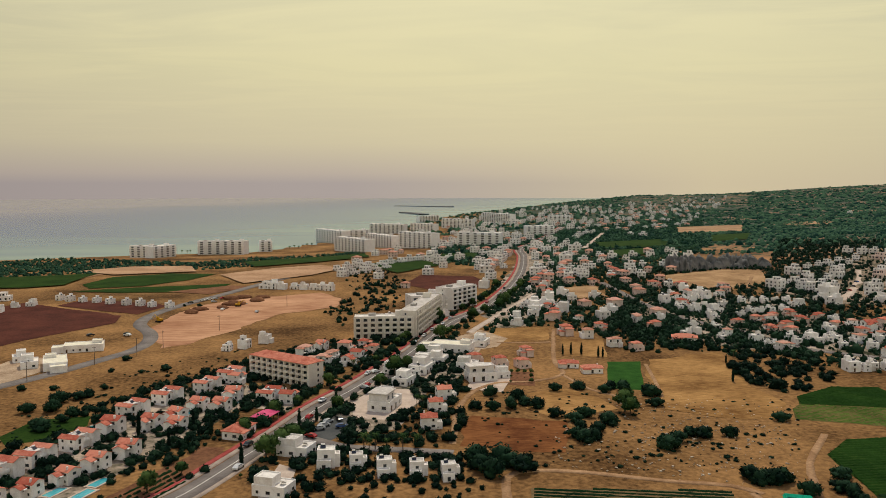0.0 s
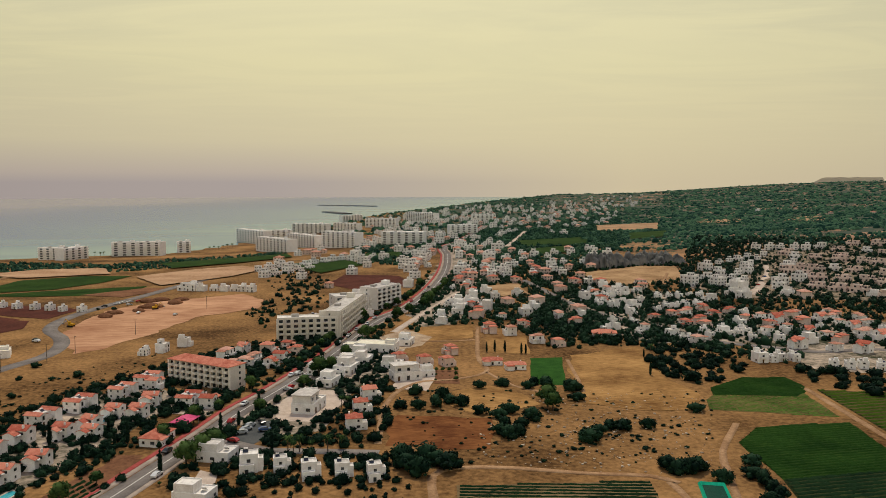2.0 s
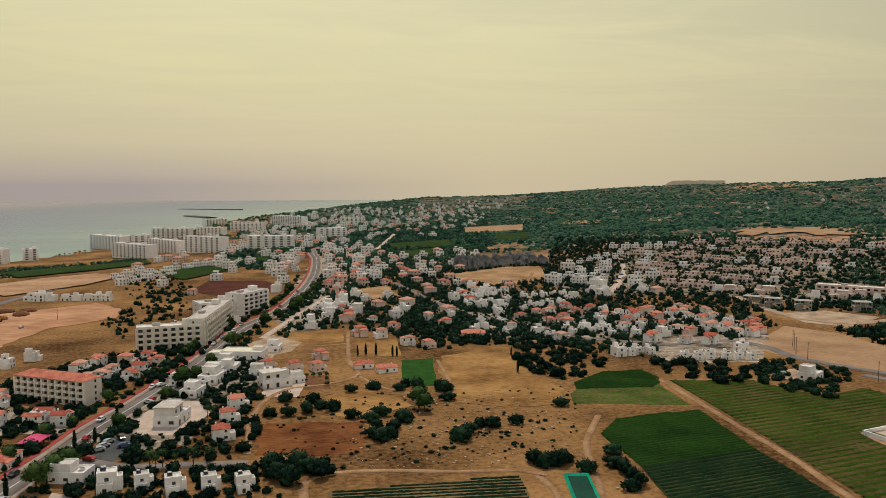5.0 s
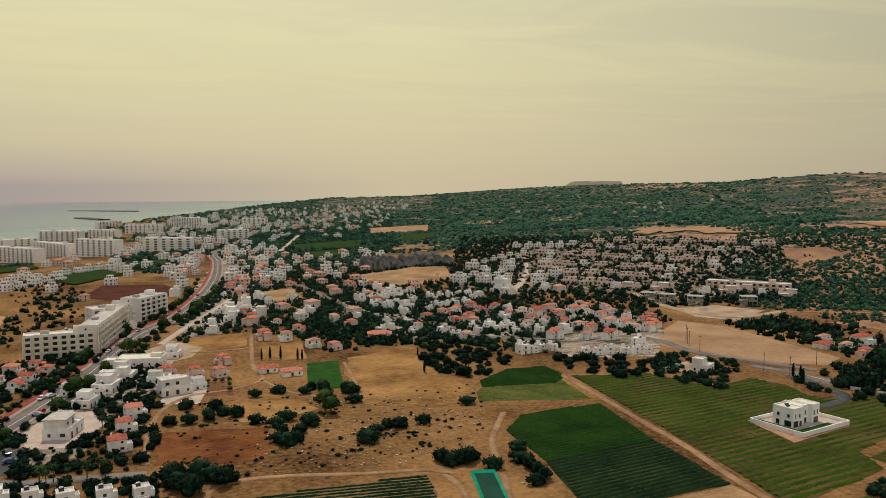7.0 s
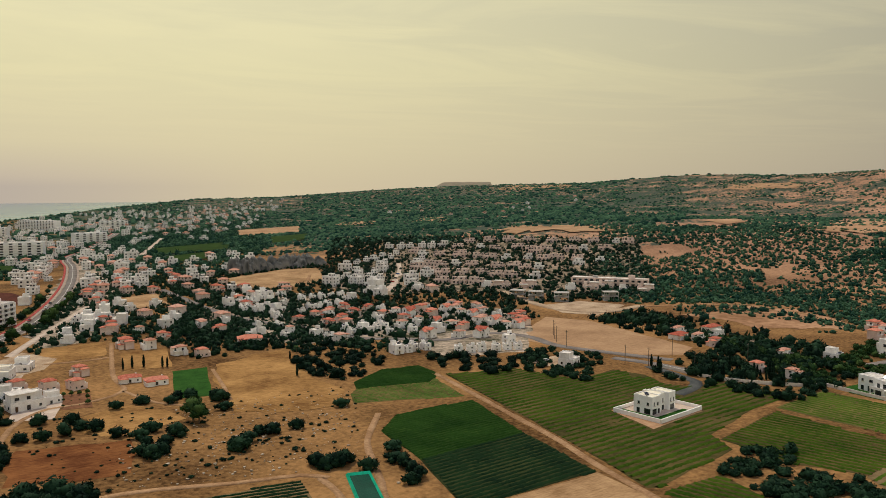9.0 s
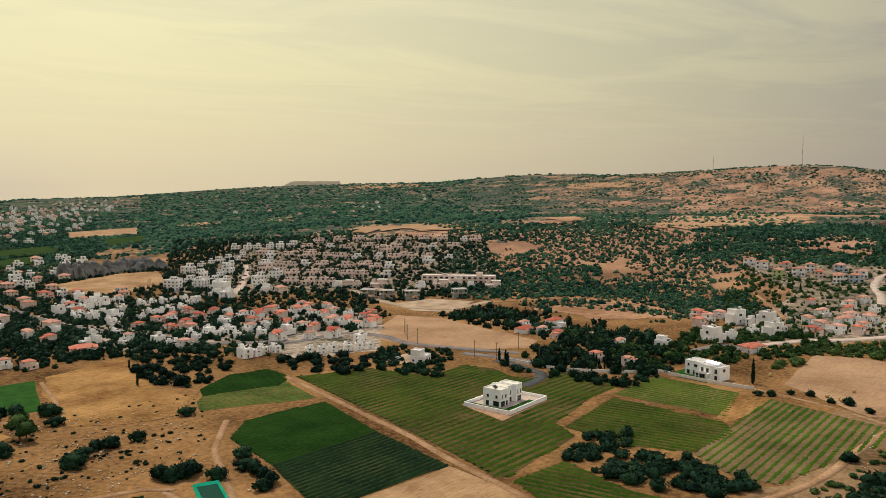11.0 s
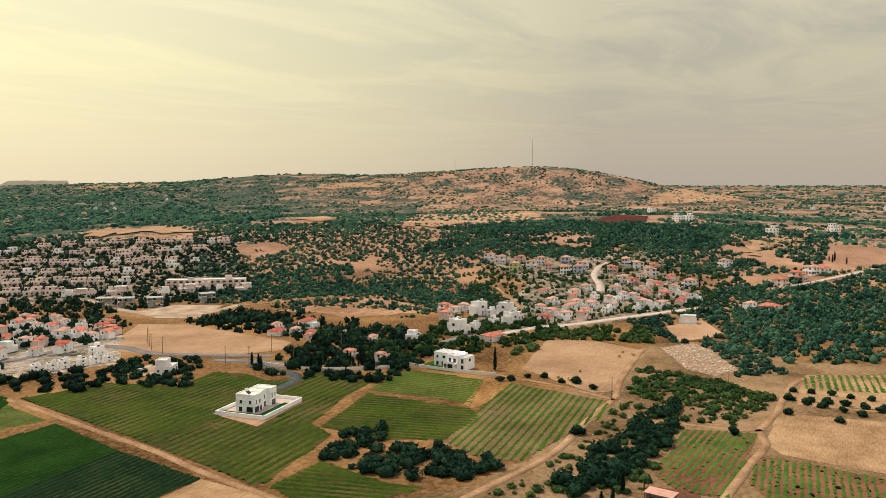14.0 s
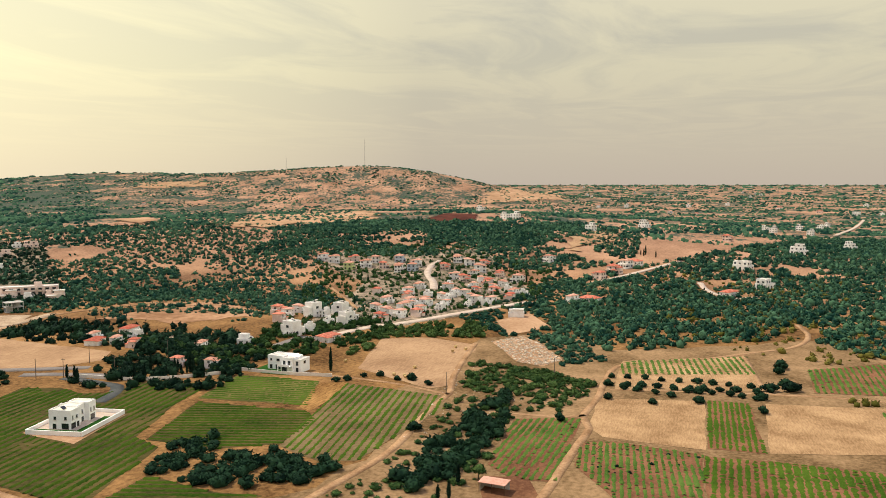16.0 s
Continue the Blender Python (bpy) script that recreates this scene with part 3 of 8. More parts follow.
def dome(seed):
    """A far bush of unit size: an uneven dome, all triangles."""
    rng = np.random.default_rng(seed + 500)
    v = [(math.cos(a) * rng.uniform(0.8, 1.15), math.sin(a) * rng.uniform(0.8, 1.15), -0.5) for a in (0, 1.26, 2.51, 3.77, 5.03)]
    v += [(math.cos(a) * rng.uniform(0.5, 0.85), math.sin(a) * rng.uniform(0.5, 0.85), rng.uniform(0.25, 0.65)) for a in (0.6, 1.9, 3.1, 4.4, 5.6)]
    v.append((rng.uniform(-0.2, 0.2), rng.uniform(-0.2, 0.2), rng.uniform(0.8, 1.05)))
    f = []
    for i in range(5):
        j = (i + 1) % 5
        f += [(i, j, 5 + i), (j, 5 + j, 5 + i), (5 + i, 5 + j, 10)]
    return np.array(v), np.array(f)


def tuft(seed, cards=9):
    """A small bush of unit size with a rough outline, all triangles."""
    rng = np.random.default_rng(seed + 300)
    v, f = lump(seed + 300, 1, 0.3)
    v = v * 0.85
    d = rng.normal(size=(cards, 3))
    d /= np.linalg.norm(d, axis=1)[:, None]
    d[:, 2] = np.abs(d[:, 2])
    base = d * rng.uniform(0.6, 1.0, (cards, 1))
    a, b = rng.normal(size=(cards, 3)) * 0.26, rng.normal(size=(cards, 3)) * 0.26
    tri = np.stack([base + a, base + b, base - (a + b) * 0.6 + d * 0.2], 1).reshape(-1, 3)
    return np.concatenate([v, tri]), np.concatenate([f, np.arange(len(tri)).reshape(-1, 3) + len(v)])


def keep_clear(p, margin=0.0, spots=True, taken=True, lines=True):
    """Which points stand free of fields, roads and houses."""
    ok = np.ones(len(p), bool)
    if taken:
        for poly in TAKEN:
            ok &= ~inside(p[:, 0], p[:, 1], poly)
    if lines:
        for line, w in LINES:
            lo, hi = line.min(0) - w - margin, line.max(0) + w + margin
            idx = np.nonzero(ok & (p[:, 0] > lo[0]) & (p[:, 0] < hi[0]) & (p[:, 1] > lo[1]) & (p[:, 1] < hi[1]))[0]
            if len(idx):
                d = np.min(np.hypot(p[idx, None, 0] - line[None, :, 0], p[idx, None, 1] - line[None, :, 1]), 1)
                ok[idx[d < w + margin + 1.5]] = False
    if spots and SPOTS:
        s = np.array(SPOTS)
        for i in range(0, len(p), 4000):
            q = p[i:i + 4000]
            ok[i:i + 4000] &= ~np.any((q[:, None, 0] - s[None, :, 0]) ** 2 + (q[:, None, 1] - s[None, :, 1]) ** 2 < (s[None, :, 2] + margin) ** 2, 1)
    return ok


def in_poly(poly, n, rng):
    a = np.array(poly)
    p = rng.uniform(a.min(0), a.max(0), (n * 6 + 50, 2))
    return p[inside(p[:, 0], p[:, 1], poly)][:n]


def thicket(name, polys, per_ha, size, material, label, category="bushes", seed=1, near=False, tall=1.0, clumpy=0.0, clear=True, margin=0.5, taken=True, far=False):
    """Wild growth that nobody could count: bushes scattered over outlines given, one object."""
    rng = np.random.default_rng(seed)
    pts = []
    for poly in polys:
        a = np.array(poly)
        area = 0.5 * abs(np.dot(a[:, 0], np.roll(a[:, 1], 1)) - np.dot(a[:, 1], np.roll(a[:, 0], 1)))
        n = int(area / 10000 * per_ha)
        pts.append(in_poly(poly, n, rng))
    p = np.concatenate(pts)
    if clumpy:
        v = np.array([noise.noise((x * 0.011, y * 0.011, seed)) + 0.5 * noise.noise((x * 0.04, y * 0.04, seed)) for x, y in p])
        p = p[v > clumpy - 0.5]
    p = p[inland(p[:, 0], p[:, 1]) > 20]
    if clear:
        p = p[keep_clear(p, margin, taken=taken)]
    n = len(p)
    s = (size[0] * 0.8 + (size[1] - size[0] * 0.8) * rng.power(0.75, n)) * rng.uniform(0.8, 1.2, n)
    sc = np.stack([s * rng.uniform(0.8, 1.25, n), s * rng.uniform(0.8, 1.25, n), s * tall * rng.uniform(0.65, 1.0, n)], 1)
    z = terrain(p[:, 0], p[:, 1]) + sc[:, 2] * 0.45
    tpl = [leafy(k) for k in range(4)] if near else [dome(k) if far else tuft(k) for k in range(5)]
    v, f = repeat(tpl, p, sc, rng.uniform(0, 6.3, n), z, rng)
    ob = new(name, array_mesh(name, v, f, material))
    return tagged(ob, label, category, kind="stuff")


# ---- land and sea ----
def make_land():
    rings = np.concatenate([[0.0], np.geomspace(30, 4900, 150)])
    na = 320
    ang = np.linspace(0, 2 * math.pi, na, endpoint=False)
    x, y = rings[1:, None] * np.sin(ang)[None], rings[1:, None] * np.cos(ang)[None]
    z = terrain(x, y)
    v = np.concatenate([[(0, 0, 0)], np.stack([x, y, z], -1).reshape(-1, 3)])
    i, j = np.meshgrid(np.arange(len(rings) - 2), np.arange(na), indexing="ij")
    a, b = 1 + i * na + j, 1 + i * na + (j + 1) % na
    quads = np.stack([a, a + na, b + na, b], -1).reshape(-1, 4)
    hub = np.stack([np.zeros(na, int), 1 + np.arange(na), 1 + (np.arange(na) + 1) % na, np.zeros(na, int)], -1)[:, :3]
    me = bpy.data.meshes.new("ground")
    me.from_pydata(v.tolist(), [], quads[:, ::-1].tolist() + hub[:, ::-1].tolist())
    me.polygons.foreach_set("use_smooth", np.ones(len(me.polygons), bool))
    me.materials.append(DRY)
    # share of the haze-pale ground colour, growing with distance on the east side
    at = me.attributes.new("haze_tone", "FLOAT", "POINT")
    far = np.hypot(v[:, 0], v[:, 1])
    at.data.foreach_set("value", (ease((far - 420) / 500) * ease((v[:, 0] - 150) / 500)).astype(np.float32))
    wd = me.attributes.new("woods", "FLOAT", "POINT")
    bearing = np.degrees(np.arctan2(v[:, 0], v[:, 1]))
    wd.data.foreach_set("value", (ease((far - 620) / 500) * (0.76 + 0.24 * ease((60 - bearing) / 16)) * ease((bearing + 4) / 10)).astype(np.float32))
    me.update()
    return tagged(new("ground", me), "dry straw-coloured land with patches of scrub", "ground", kind="structure")


make_land()


def make_sea():
    n = 150
    gx, gy = np.meshgrid(np.linspace(-4800, 1400, n), np.linspace(-1500, 4800, n), indexing="ij")
    gx, gy = gx.ravel(), gy.ravel()
    idx = np.arange(n * n).reshape(n, n)
    f = np.stack([idx[:-1, :-1], idx[1:, :-1], idx[1:, 1:], idx[:-1, 1:]], -1).reshape(-1, 4)
    d = inland(gx, gy)
    keep = np.all((d[f] < 140) & (np.hypot(gx, gy)[f] < 4930), 1)
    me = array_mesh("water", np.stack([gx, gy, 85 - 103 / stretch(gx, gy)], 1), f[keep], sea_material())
    # grows with distance from the shore; its far end takes the haze tone
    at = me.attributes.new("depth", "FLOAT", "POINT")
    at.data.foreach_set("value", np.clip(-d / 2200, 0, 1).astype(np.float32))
    return tagged(new("water", me), "calm sea, turquoise shallows, grey-blue deep, painted lavender haze far off", "sea", kind="structure")


make_sea()
for pts in ([(-211, 3542), (-92, 3487), (40, 3406)], [(-137, 2762), (-63, 2586)]):
    strip("breakwater", pts, 30, CLIFF, 4.5, "low dark rocky spit in the sea", "reef", ragged=0.4, clear=False, level=-15.0, thick=4.0)

# ---- fields ----
def crop_rows(pts, along, spacing, material, height=0.5, width=0.9, gap=0.12, seed=3, name="crop_rows", holes=()):
    """Rows of plants over a field, parallel to the line along, each an uneven, broken ridge of leaves."""
    rng = np.random.default_rng(seed)
    (ax, ay), (bx, by) = along
    d = np.array([bx - ax, by - ay])
    d /= np.linalg.norm(d)
    n = np.array([-d[1], d[0]])
    a = np.array(pts)
    u, w = a @ d, a @ n
    step = 0.9
    vs, fs, base = [], [], 0
    t = np.arange(u.min(), u.max(), step)
    for off in np.arange(w.min() + 0.3, w.max(), spacing):
        mid = t[:, None] * d + (off + rng.uniform(-0.1, 0.1, len(t)))[:, None] * n
        ok = inside(mid[:, 0], mid[:, 1], pts)
        for h in holes:
            ok &= ~inside(mid[:, 0], mid[:, 1], h)
        if not ok.any():
            continue
        grow = np.array([noise.noise((x * 0.05, y * 0.05, seed)) + 0.7 * noise.noise((x * 0.3, y * 0.3, seed)) for x, y in mid])
        vigour = np.clip(1.0 + 0.55 * grow, 0.35, 1.5) * rng.uniform(0.7, 1.2, len(t))
        wide = (width / 2 * vigour)[:, None] * n
        z = terrain(mid[:, 0], mid[:, 1])
        l, r = mid - wide * rng.uniform(0.75, 1.2, (len(t), 1)), mid + wide * rng.uniform(0.75, 1.2, (len(t), 1))
        top = mid + n * rng.uniform(-0.2, 0.2, (len(t), 1)) * width
        v = np.stack([np.c_[l, z + 0.06], np.c_[top, z + 0.12 + height * np.minimum(vigour, 1.1) * rng.uniform(0.75, 1.05, len(t))], np.c_[r, z + 0.06]], 1).reshape(-1, 3)
        run = ok[:-1] & ok[1:] & (rng.uniform(size=len(t) - 1) > gap) & (grow[:-1] > -0.85 + gap)
        k = np.nonzero(run)[0] * 3 + base
        fs += [np.stack([k, k + 1, k + 4, k + 3], 1), np.stack([k + 1, k + 2, k + 5, k + 4], 1)]
        vs.append(v)
        base += len(v)
    me = array_mesh(name, np.concatenate(vs), np.concatenate(fs)[:, ::-1], material)
    return tagged(new(name, me), "rows of low crop plants in a field", "crops", kind="stuff")


patch("rough_ground", [(171.5, 119.5), (195.0, 101.6), (239.8, 97.1), (274.4, 99.8), (303.4, 119.9), (361.3, 114.0), (420.0, 116.1), (449.9, 75.5), (410.4, 42.7), (440.0, -17.1), (470.2, -55.1), (451.4, -77.3), (421.7, -108.3), (197.1, -60.5), (166.0, 39.4)], PALEGROUND, 0.03, "pale rough ground between fields", "ground", clear=False, rough=2.5)
# fields by the white villa
ALONG = [(132.4, 318.2), (191.5, 315.2)]
f = [(141.5, 310.4), (162.5, 325.7), (181.8, 323.8), (181.8, 309.0), (177.4, 300.2), (169.8, 293.6), (137.6, 299.3)]
patch("field", f, GREEN, 0.1, "green field in fine rows")
crop_rows(f, [(139.2, 300.2), (169.8, 293.6)], 2.0, DENSECROP, 0.38, 1.7, 0.0, 5)
f = [(137.6, 299.3), (169.8, 293.6), (175.7, 298.9), (170.6, 266.1), (127.4, 279.5), (132.0, 292.7)]
patch("field", f, OLIVE, 0.1, "half-dry field with thin green rows")
crop_rows(f, [(132.6, 288.9), (168.8, 278.3)], 1.9, PALECROP, 0.2, 0.8, 0.25, 6)
f = [(120.7, 242.3), (134.2, 257.2), (170.1, 259.8), (162.1, 214.8), (118.1, 209.5)]
patch("field", f, GREEN, 0.1, "dense green field in fine rows")
crop_rows(f, [(118.1, 209.5), (162.1, 214.8)], 2.0, DENSECROP, 0.38, 1.7, 0.0, 7)
f = [(118.1, 209.5), (162.1, 214.8), (158.4, 174.2), (124.3, 171.6), (110.4, 172.9)]
patch("field", f, DARKGROUND, 0.1, "field of dark green plants in rows")
crop_rows(f, [(118.1, 209.5), (162.1, 214.8)], 2.3, DARKCROP, 0.42, 1.7, 0.0, 8)
f = [(183.5, 303.1), (203.8, 296.8), (216.9, 297.5), (228.4, 263.5), (254.9, 270.0), (260.1, 254.5), (255.4, 239.5), (259.7, 230.0), (278.0, 227.9), (287.1, 198.5), (253.0, 192.7), (216.0, 180.2), (209.7, 166.1), (165.0, 155.1), (161.6, 156.3), (166.6, 182.7), (174.0, 232.1)]
patch("field", f, GREENSTRAW, 0.1, "large green field in rows round a villa")
VILLA_LOT = [(207.6, 222.1), (201.7, 193.1), (237.2, 201.2), (241.2, 227.7)]
TAKEN.append(VILLA_LOT)


DRIVE = [(258.3, 263.8), (274.4, 259.2), (284.5, 246.9), (276.5, 229.2), (257.2, 221.3), (243.8, 220.4), (248.5, 226.4), (263.1, 229.7), (270.1, 241.0), (264.0, 249.4), (251.2, 254.7)]
crop_rows(f, [(153.9, 193.9), (246.2, 205.8)], 3.4, VILLACROP, 0.42, 1.9, 0.0, 9, holes=(VILLA_LOT, DRIVE))
f = [(214.5, 175.1), (259.7, 186.7), (261.9, 139.7), (252.8, 131.3), (224.7, 129.6), (214.7, 146.7)]
patch("field", f, GREENSTRAW, 0.1, "green field in rows")
crop_rows(f, [(211.8, 170.3), (224.4, 129.8)], 3.0, VILLACROP, 0.38, 1.8, 0.0, 10)
f = [(264.0, 189.9), (303.6, 196.2), (304.5, 156.4), (269.4, 142.7)]
patch("field", f, OLIVE, 0.1, "brown field with thin green rows")
crop_rows(f, [(265.6, 188.4), (271.5, 143.8)], 2.9, CROP, 0.3, 1.6, 0.08, 11)
f = [(301.9, 155.0), (306.8, 144.2), (287.4, 139.3), (260.6, 139.0), (266.3, 145.6)]
patch("field", f, MIDDRY, 0.12, "strip of bare brown soil")
f = [(223.1, 129.5), (304.5, 143.8), (298.5, 98.8), (280.8, 91.7), (259.2, 95.2), (218.3, 99.7), (213.6, 109.7)]
patch("field", f, BROWNSOIL, 0.1, "field of brown soil with bold green rows")
crop_rows(f, [(229.6, 128.8), (301.8, 140.5)], 2.9, CROP, 0.3, 1.5, 0.02, 12)
f = [(163.9, 152.2), (187.7, 152.7), (182.9, 126.2), (184.8, 112.6), (157.9, 127.9), (158.1, 135.8)]
patch("field", f, GREENSTRAW, 0.1, "green field in rows beside a track")
crop_rows(f, [(166.3, 151.9), (175.4, 122.7)], 3.0, VILLACROP, 0.38, 1.8, 0.0, 13)
f = [(123.6, 170.6), (158.0, 173.2), (158.1, 135.8), (144.3, 135.3), (122.6, 154.7)]
patch("field", f, STRAW, 0.1, "mown dry field")
# cut hay field and the rough ground by it
f = [(331.6, 150.8), (401.5, 167.4), (412.2, 142.6), (401.2, 114.0), (387.5, 109.3), (362.5, 110.1), (314.3, 100.5), (307.2, 107.3)]
patch("field", f, STUBBLE, 0.1, "mown tan hay field")
f = [(412.7, 107.6), (433.4, 94.5), (411.6, 79.1), (379.3, 63.0), (362.2, 69.5), (368.0, 83.1)]
patch("field", f, BARE, 0.1, "pale heap of quarried stone")
f = [(227.9, 60.4), (276.3, 63.5), (284.9, 39.9), (245.4, 39.3), (219.5, 38.2), (218.1, 51.1)]
patch("field", f, SOIL, 0.1, "red soil with pale green rows")
crop_rows(f, [(226.4, 56.7), (276.6, 54.9)], 2.3, PALECROP, 0.35, 1.6, 0.05, 14)
f = [(235.5, 35.3), (257.3, 35.9), (261.4, 26.3), (257.4, -2.0), (211.3, -2.4), (205.9, 16.9)]
patch("field", f, SOIL, 0.1, "brown field with sparse green rows")
crop_rows(f, [(212.8, 14.5), (260.2, 19.6)], 2.1, PALECROP, 0.35, 1.45, 0.12, 15)
f = [(263.7, -3.6), (324.5, -4.1), (324.3, -19.2), (263.9, -20.8)]
patch("field", f, SOIL, 0.12, "narrow bright green field")
crop_rows(f, [(262.9, -12.2), (324.0, -12.0)], 2.0, CROP, 0.25, 1.9, 0.03, 16)
f = [(255.7, -2.2), (257.4, -29.5), (255.4, -65.8), (222.5, -59.1), (211.5, -3.4)]
patch("field", f, SOIL, 0.12, "field of bright green rows on red soil")
crop_rows(f, [(223.1, -25.3), (256.6, -26.2)], 2.3, CROP, 0.25, 2.0, 0.05, 17)
f = [(274.9, 36.5), (313.2, 38.0), (323.3, -3.0), (262.2, -2.9), (264.1, 20.8), (265.3, 30.3)]
patch("field", f, STRAW, 0.1, "dry ploughed field")
f = [(325.8, -25.0), (334.9, -83.0), (278.1, -70.6), (264.9, -22.3)]
patch("field", f, STRAW, 0.1, "dry brown field")
f = [(356.2, 34.7), (385.1, 35.0), (414.9, -22.1), (364.5, -25.2), (345.0, -21.0), (329.7, 32.7)]
patch("field", f, STRAW, 0.1, "dry field with green strips and an orchard")
crop_rows([(356.2, 34.7), (385.1, 35.0), (414.9, -22.1), (375.4, -24.5)], [(365.7, 9.9), (393.9, 13.7)], 2.9, PALECROP, 0.25, 1.9, 0.1, 18)
f = [(393.4, -48.3), (417.2, -85.0), (407.0, -98.9), (355.0, -87.4), (349.2, -45.3)]
patch("field", f, SOIL, 0.1, "brown field with pale green rows")
crop_rows(f, [(354.0, -57.6), (401.0, -59.4)], 2.6, PALECROP, 0.3, 1.7, 0.06, 19)
f = [(326.4, -64.7), (331.2, -82.2), (284.8, -72.1), (289.7, -61.5)]
crop_rows(f, [(289.9, -62.6), (326.4, -64.7)], 2.6, PALECROP, 0.3, 1.7, 0.1, 20)
# open dry fields in the middle
patch("field", [(99.4, 376.4), (140.3, 393.6), (135.2, 355.3), (128.6, 327.1), (132.9, 299.8), (123.0, 280.0), (109.1, 279.9), (83.6, 291.8), (89.5, 344.3)], MIDDRY, 0.1, "dry tan stubble field", clear=False, rough=2.2)
patch("field", [(100.2, 359.1), (123.6, 358.6), (113.0, 324.0), (93.4, 321.5)], RUSSET, 0.14, "patch of reddish dry soil in stubble", clear=False, rough=2.2)
patch("field", [(7.3, 275.9), (10.5, 284.0), (44.4, 277.3), (43.4, 262.4), (38.8, 244.1), (24.9, 244.7), (5.3, 250.1)], RUSSET, 0.1, "field of russet dry grass", clear=False, rough=2.2)
patch("field", [(23.8, 311.7), (50.0, 324.3), (62.6, 306.6), (66.2, 292.6), (45.5, 284.4), (37.6, 285.2)], MIDDRY, 0.1, "dry straw field", clear=False, rough=2.2)
patch("field", [(64.8, 427.1), (87.9, 428.4), (80.5, 381.9), (59.7, 385.4)], MIDDRY, 0.1, "dry straw plot")
patch("field", [(28.4, 459.3), (62.6, 462.4), (57.7, 425.3), (28.8, 418.1)], MIDDRY, 0.1, "dry straw plot")
f = [(78.3, 371.9), (94.4, 372.5), (83.0, 319.4), (68.7, 322.7)]
patch("lawn", f, LAWN, 0.14, "bright green mown sports lawn", "lawn")
f = [(24.6, 214.8), (79.8, 212.8), (77.8, 198.3), (71.4, 185.6), (23.3, 199.7)]
patch("field", f, BROWNSOIL, 0.1, "field of brown soil with dark rows of plants")
crop_rows(f, [(27.5, 213.1), (77.6, 206.7)], 2.2, DARKCROP, 0.4, 1.0, 0.0, 21)
patch("field", [(-73.8, 204.8), (-74.4, 222.4), (-66.0, 233.5), (-66.1, 244.1), (-76.1, 246.7), (-83.1, 232.9), (-93.3, 203.7), (-87.1, 196.9)], SOIL, 0.08, "small brown vegetable plots")
patch("field", [(-79.8, 233.1), (-78.8, 249.4), (-70.0, 248.6), (-71.2, 236.0)], SOIL, 0.12, "plot of bare red soil")
crop_rows([(-91.1, 202.7), (-82.3, 230.5), (-72.6, 222.5), (-75.7, 205.6)], [(-90.3, 204.8), (-81.5, 228.0)], 2.4, DARKCROP, 0.6, 0.9, 0.2, 22)
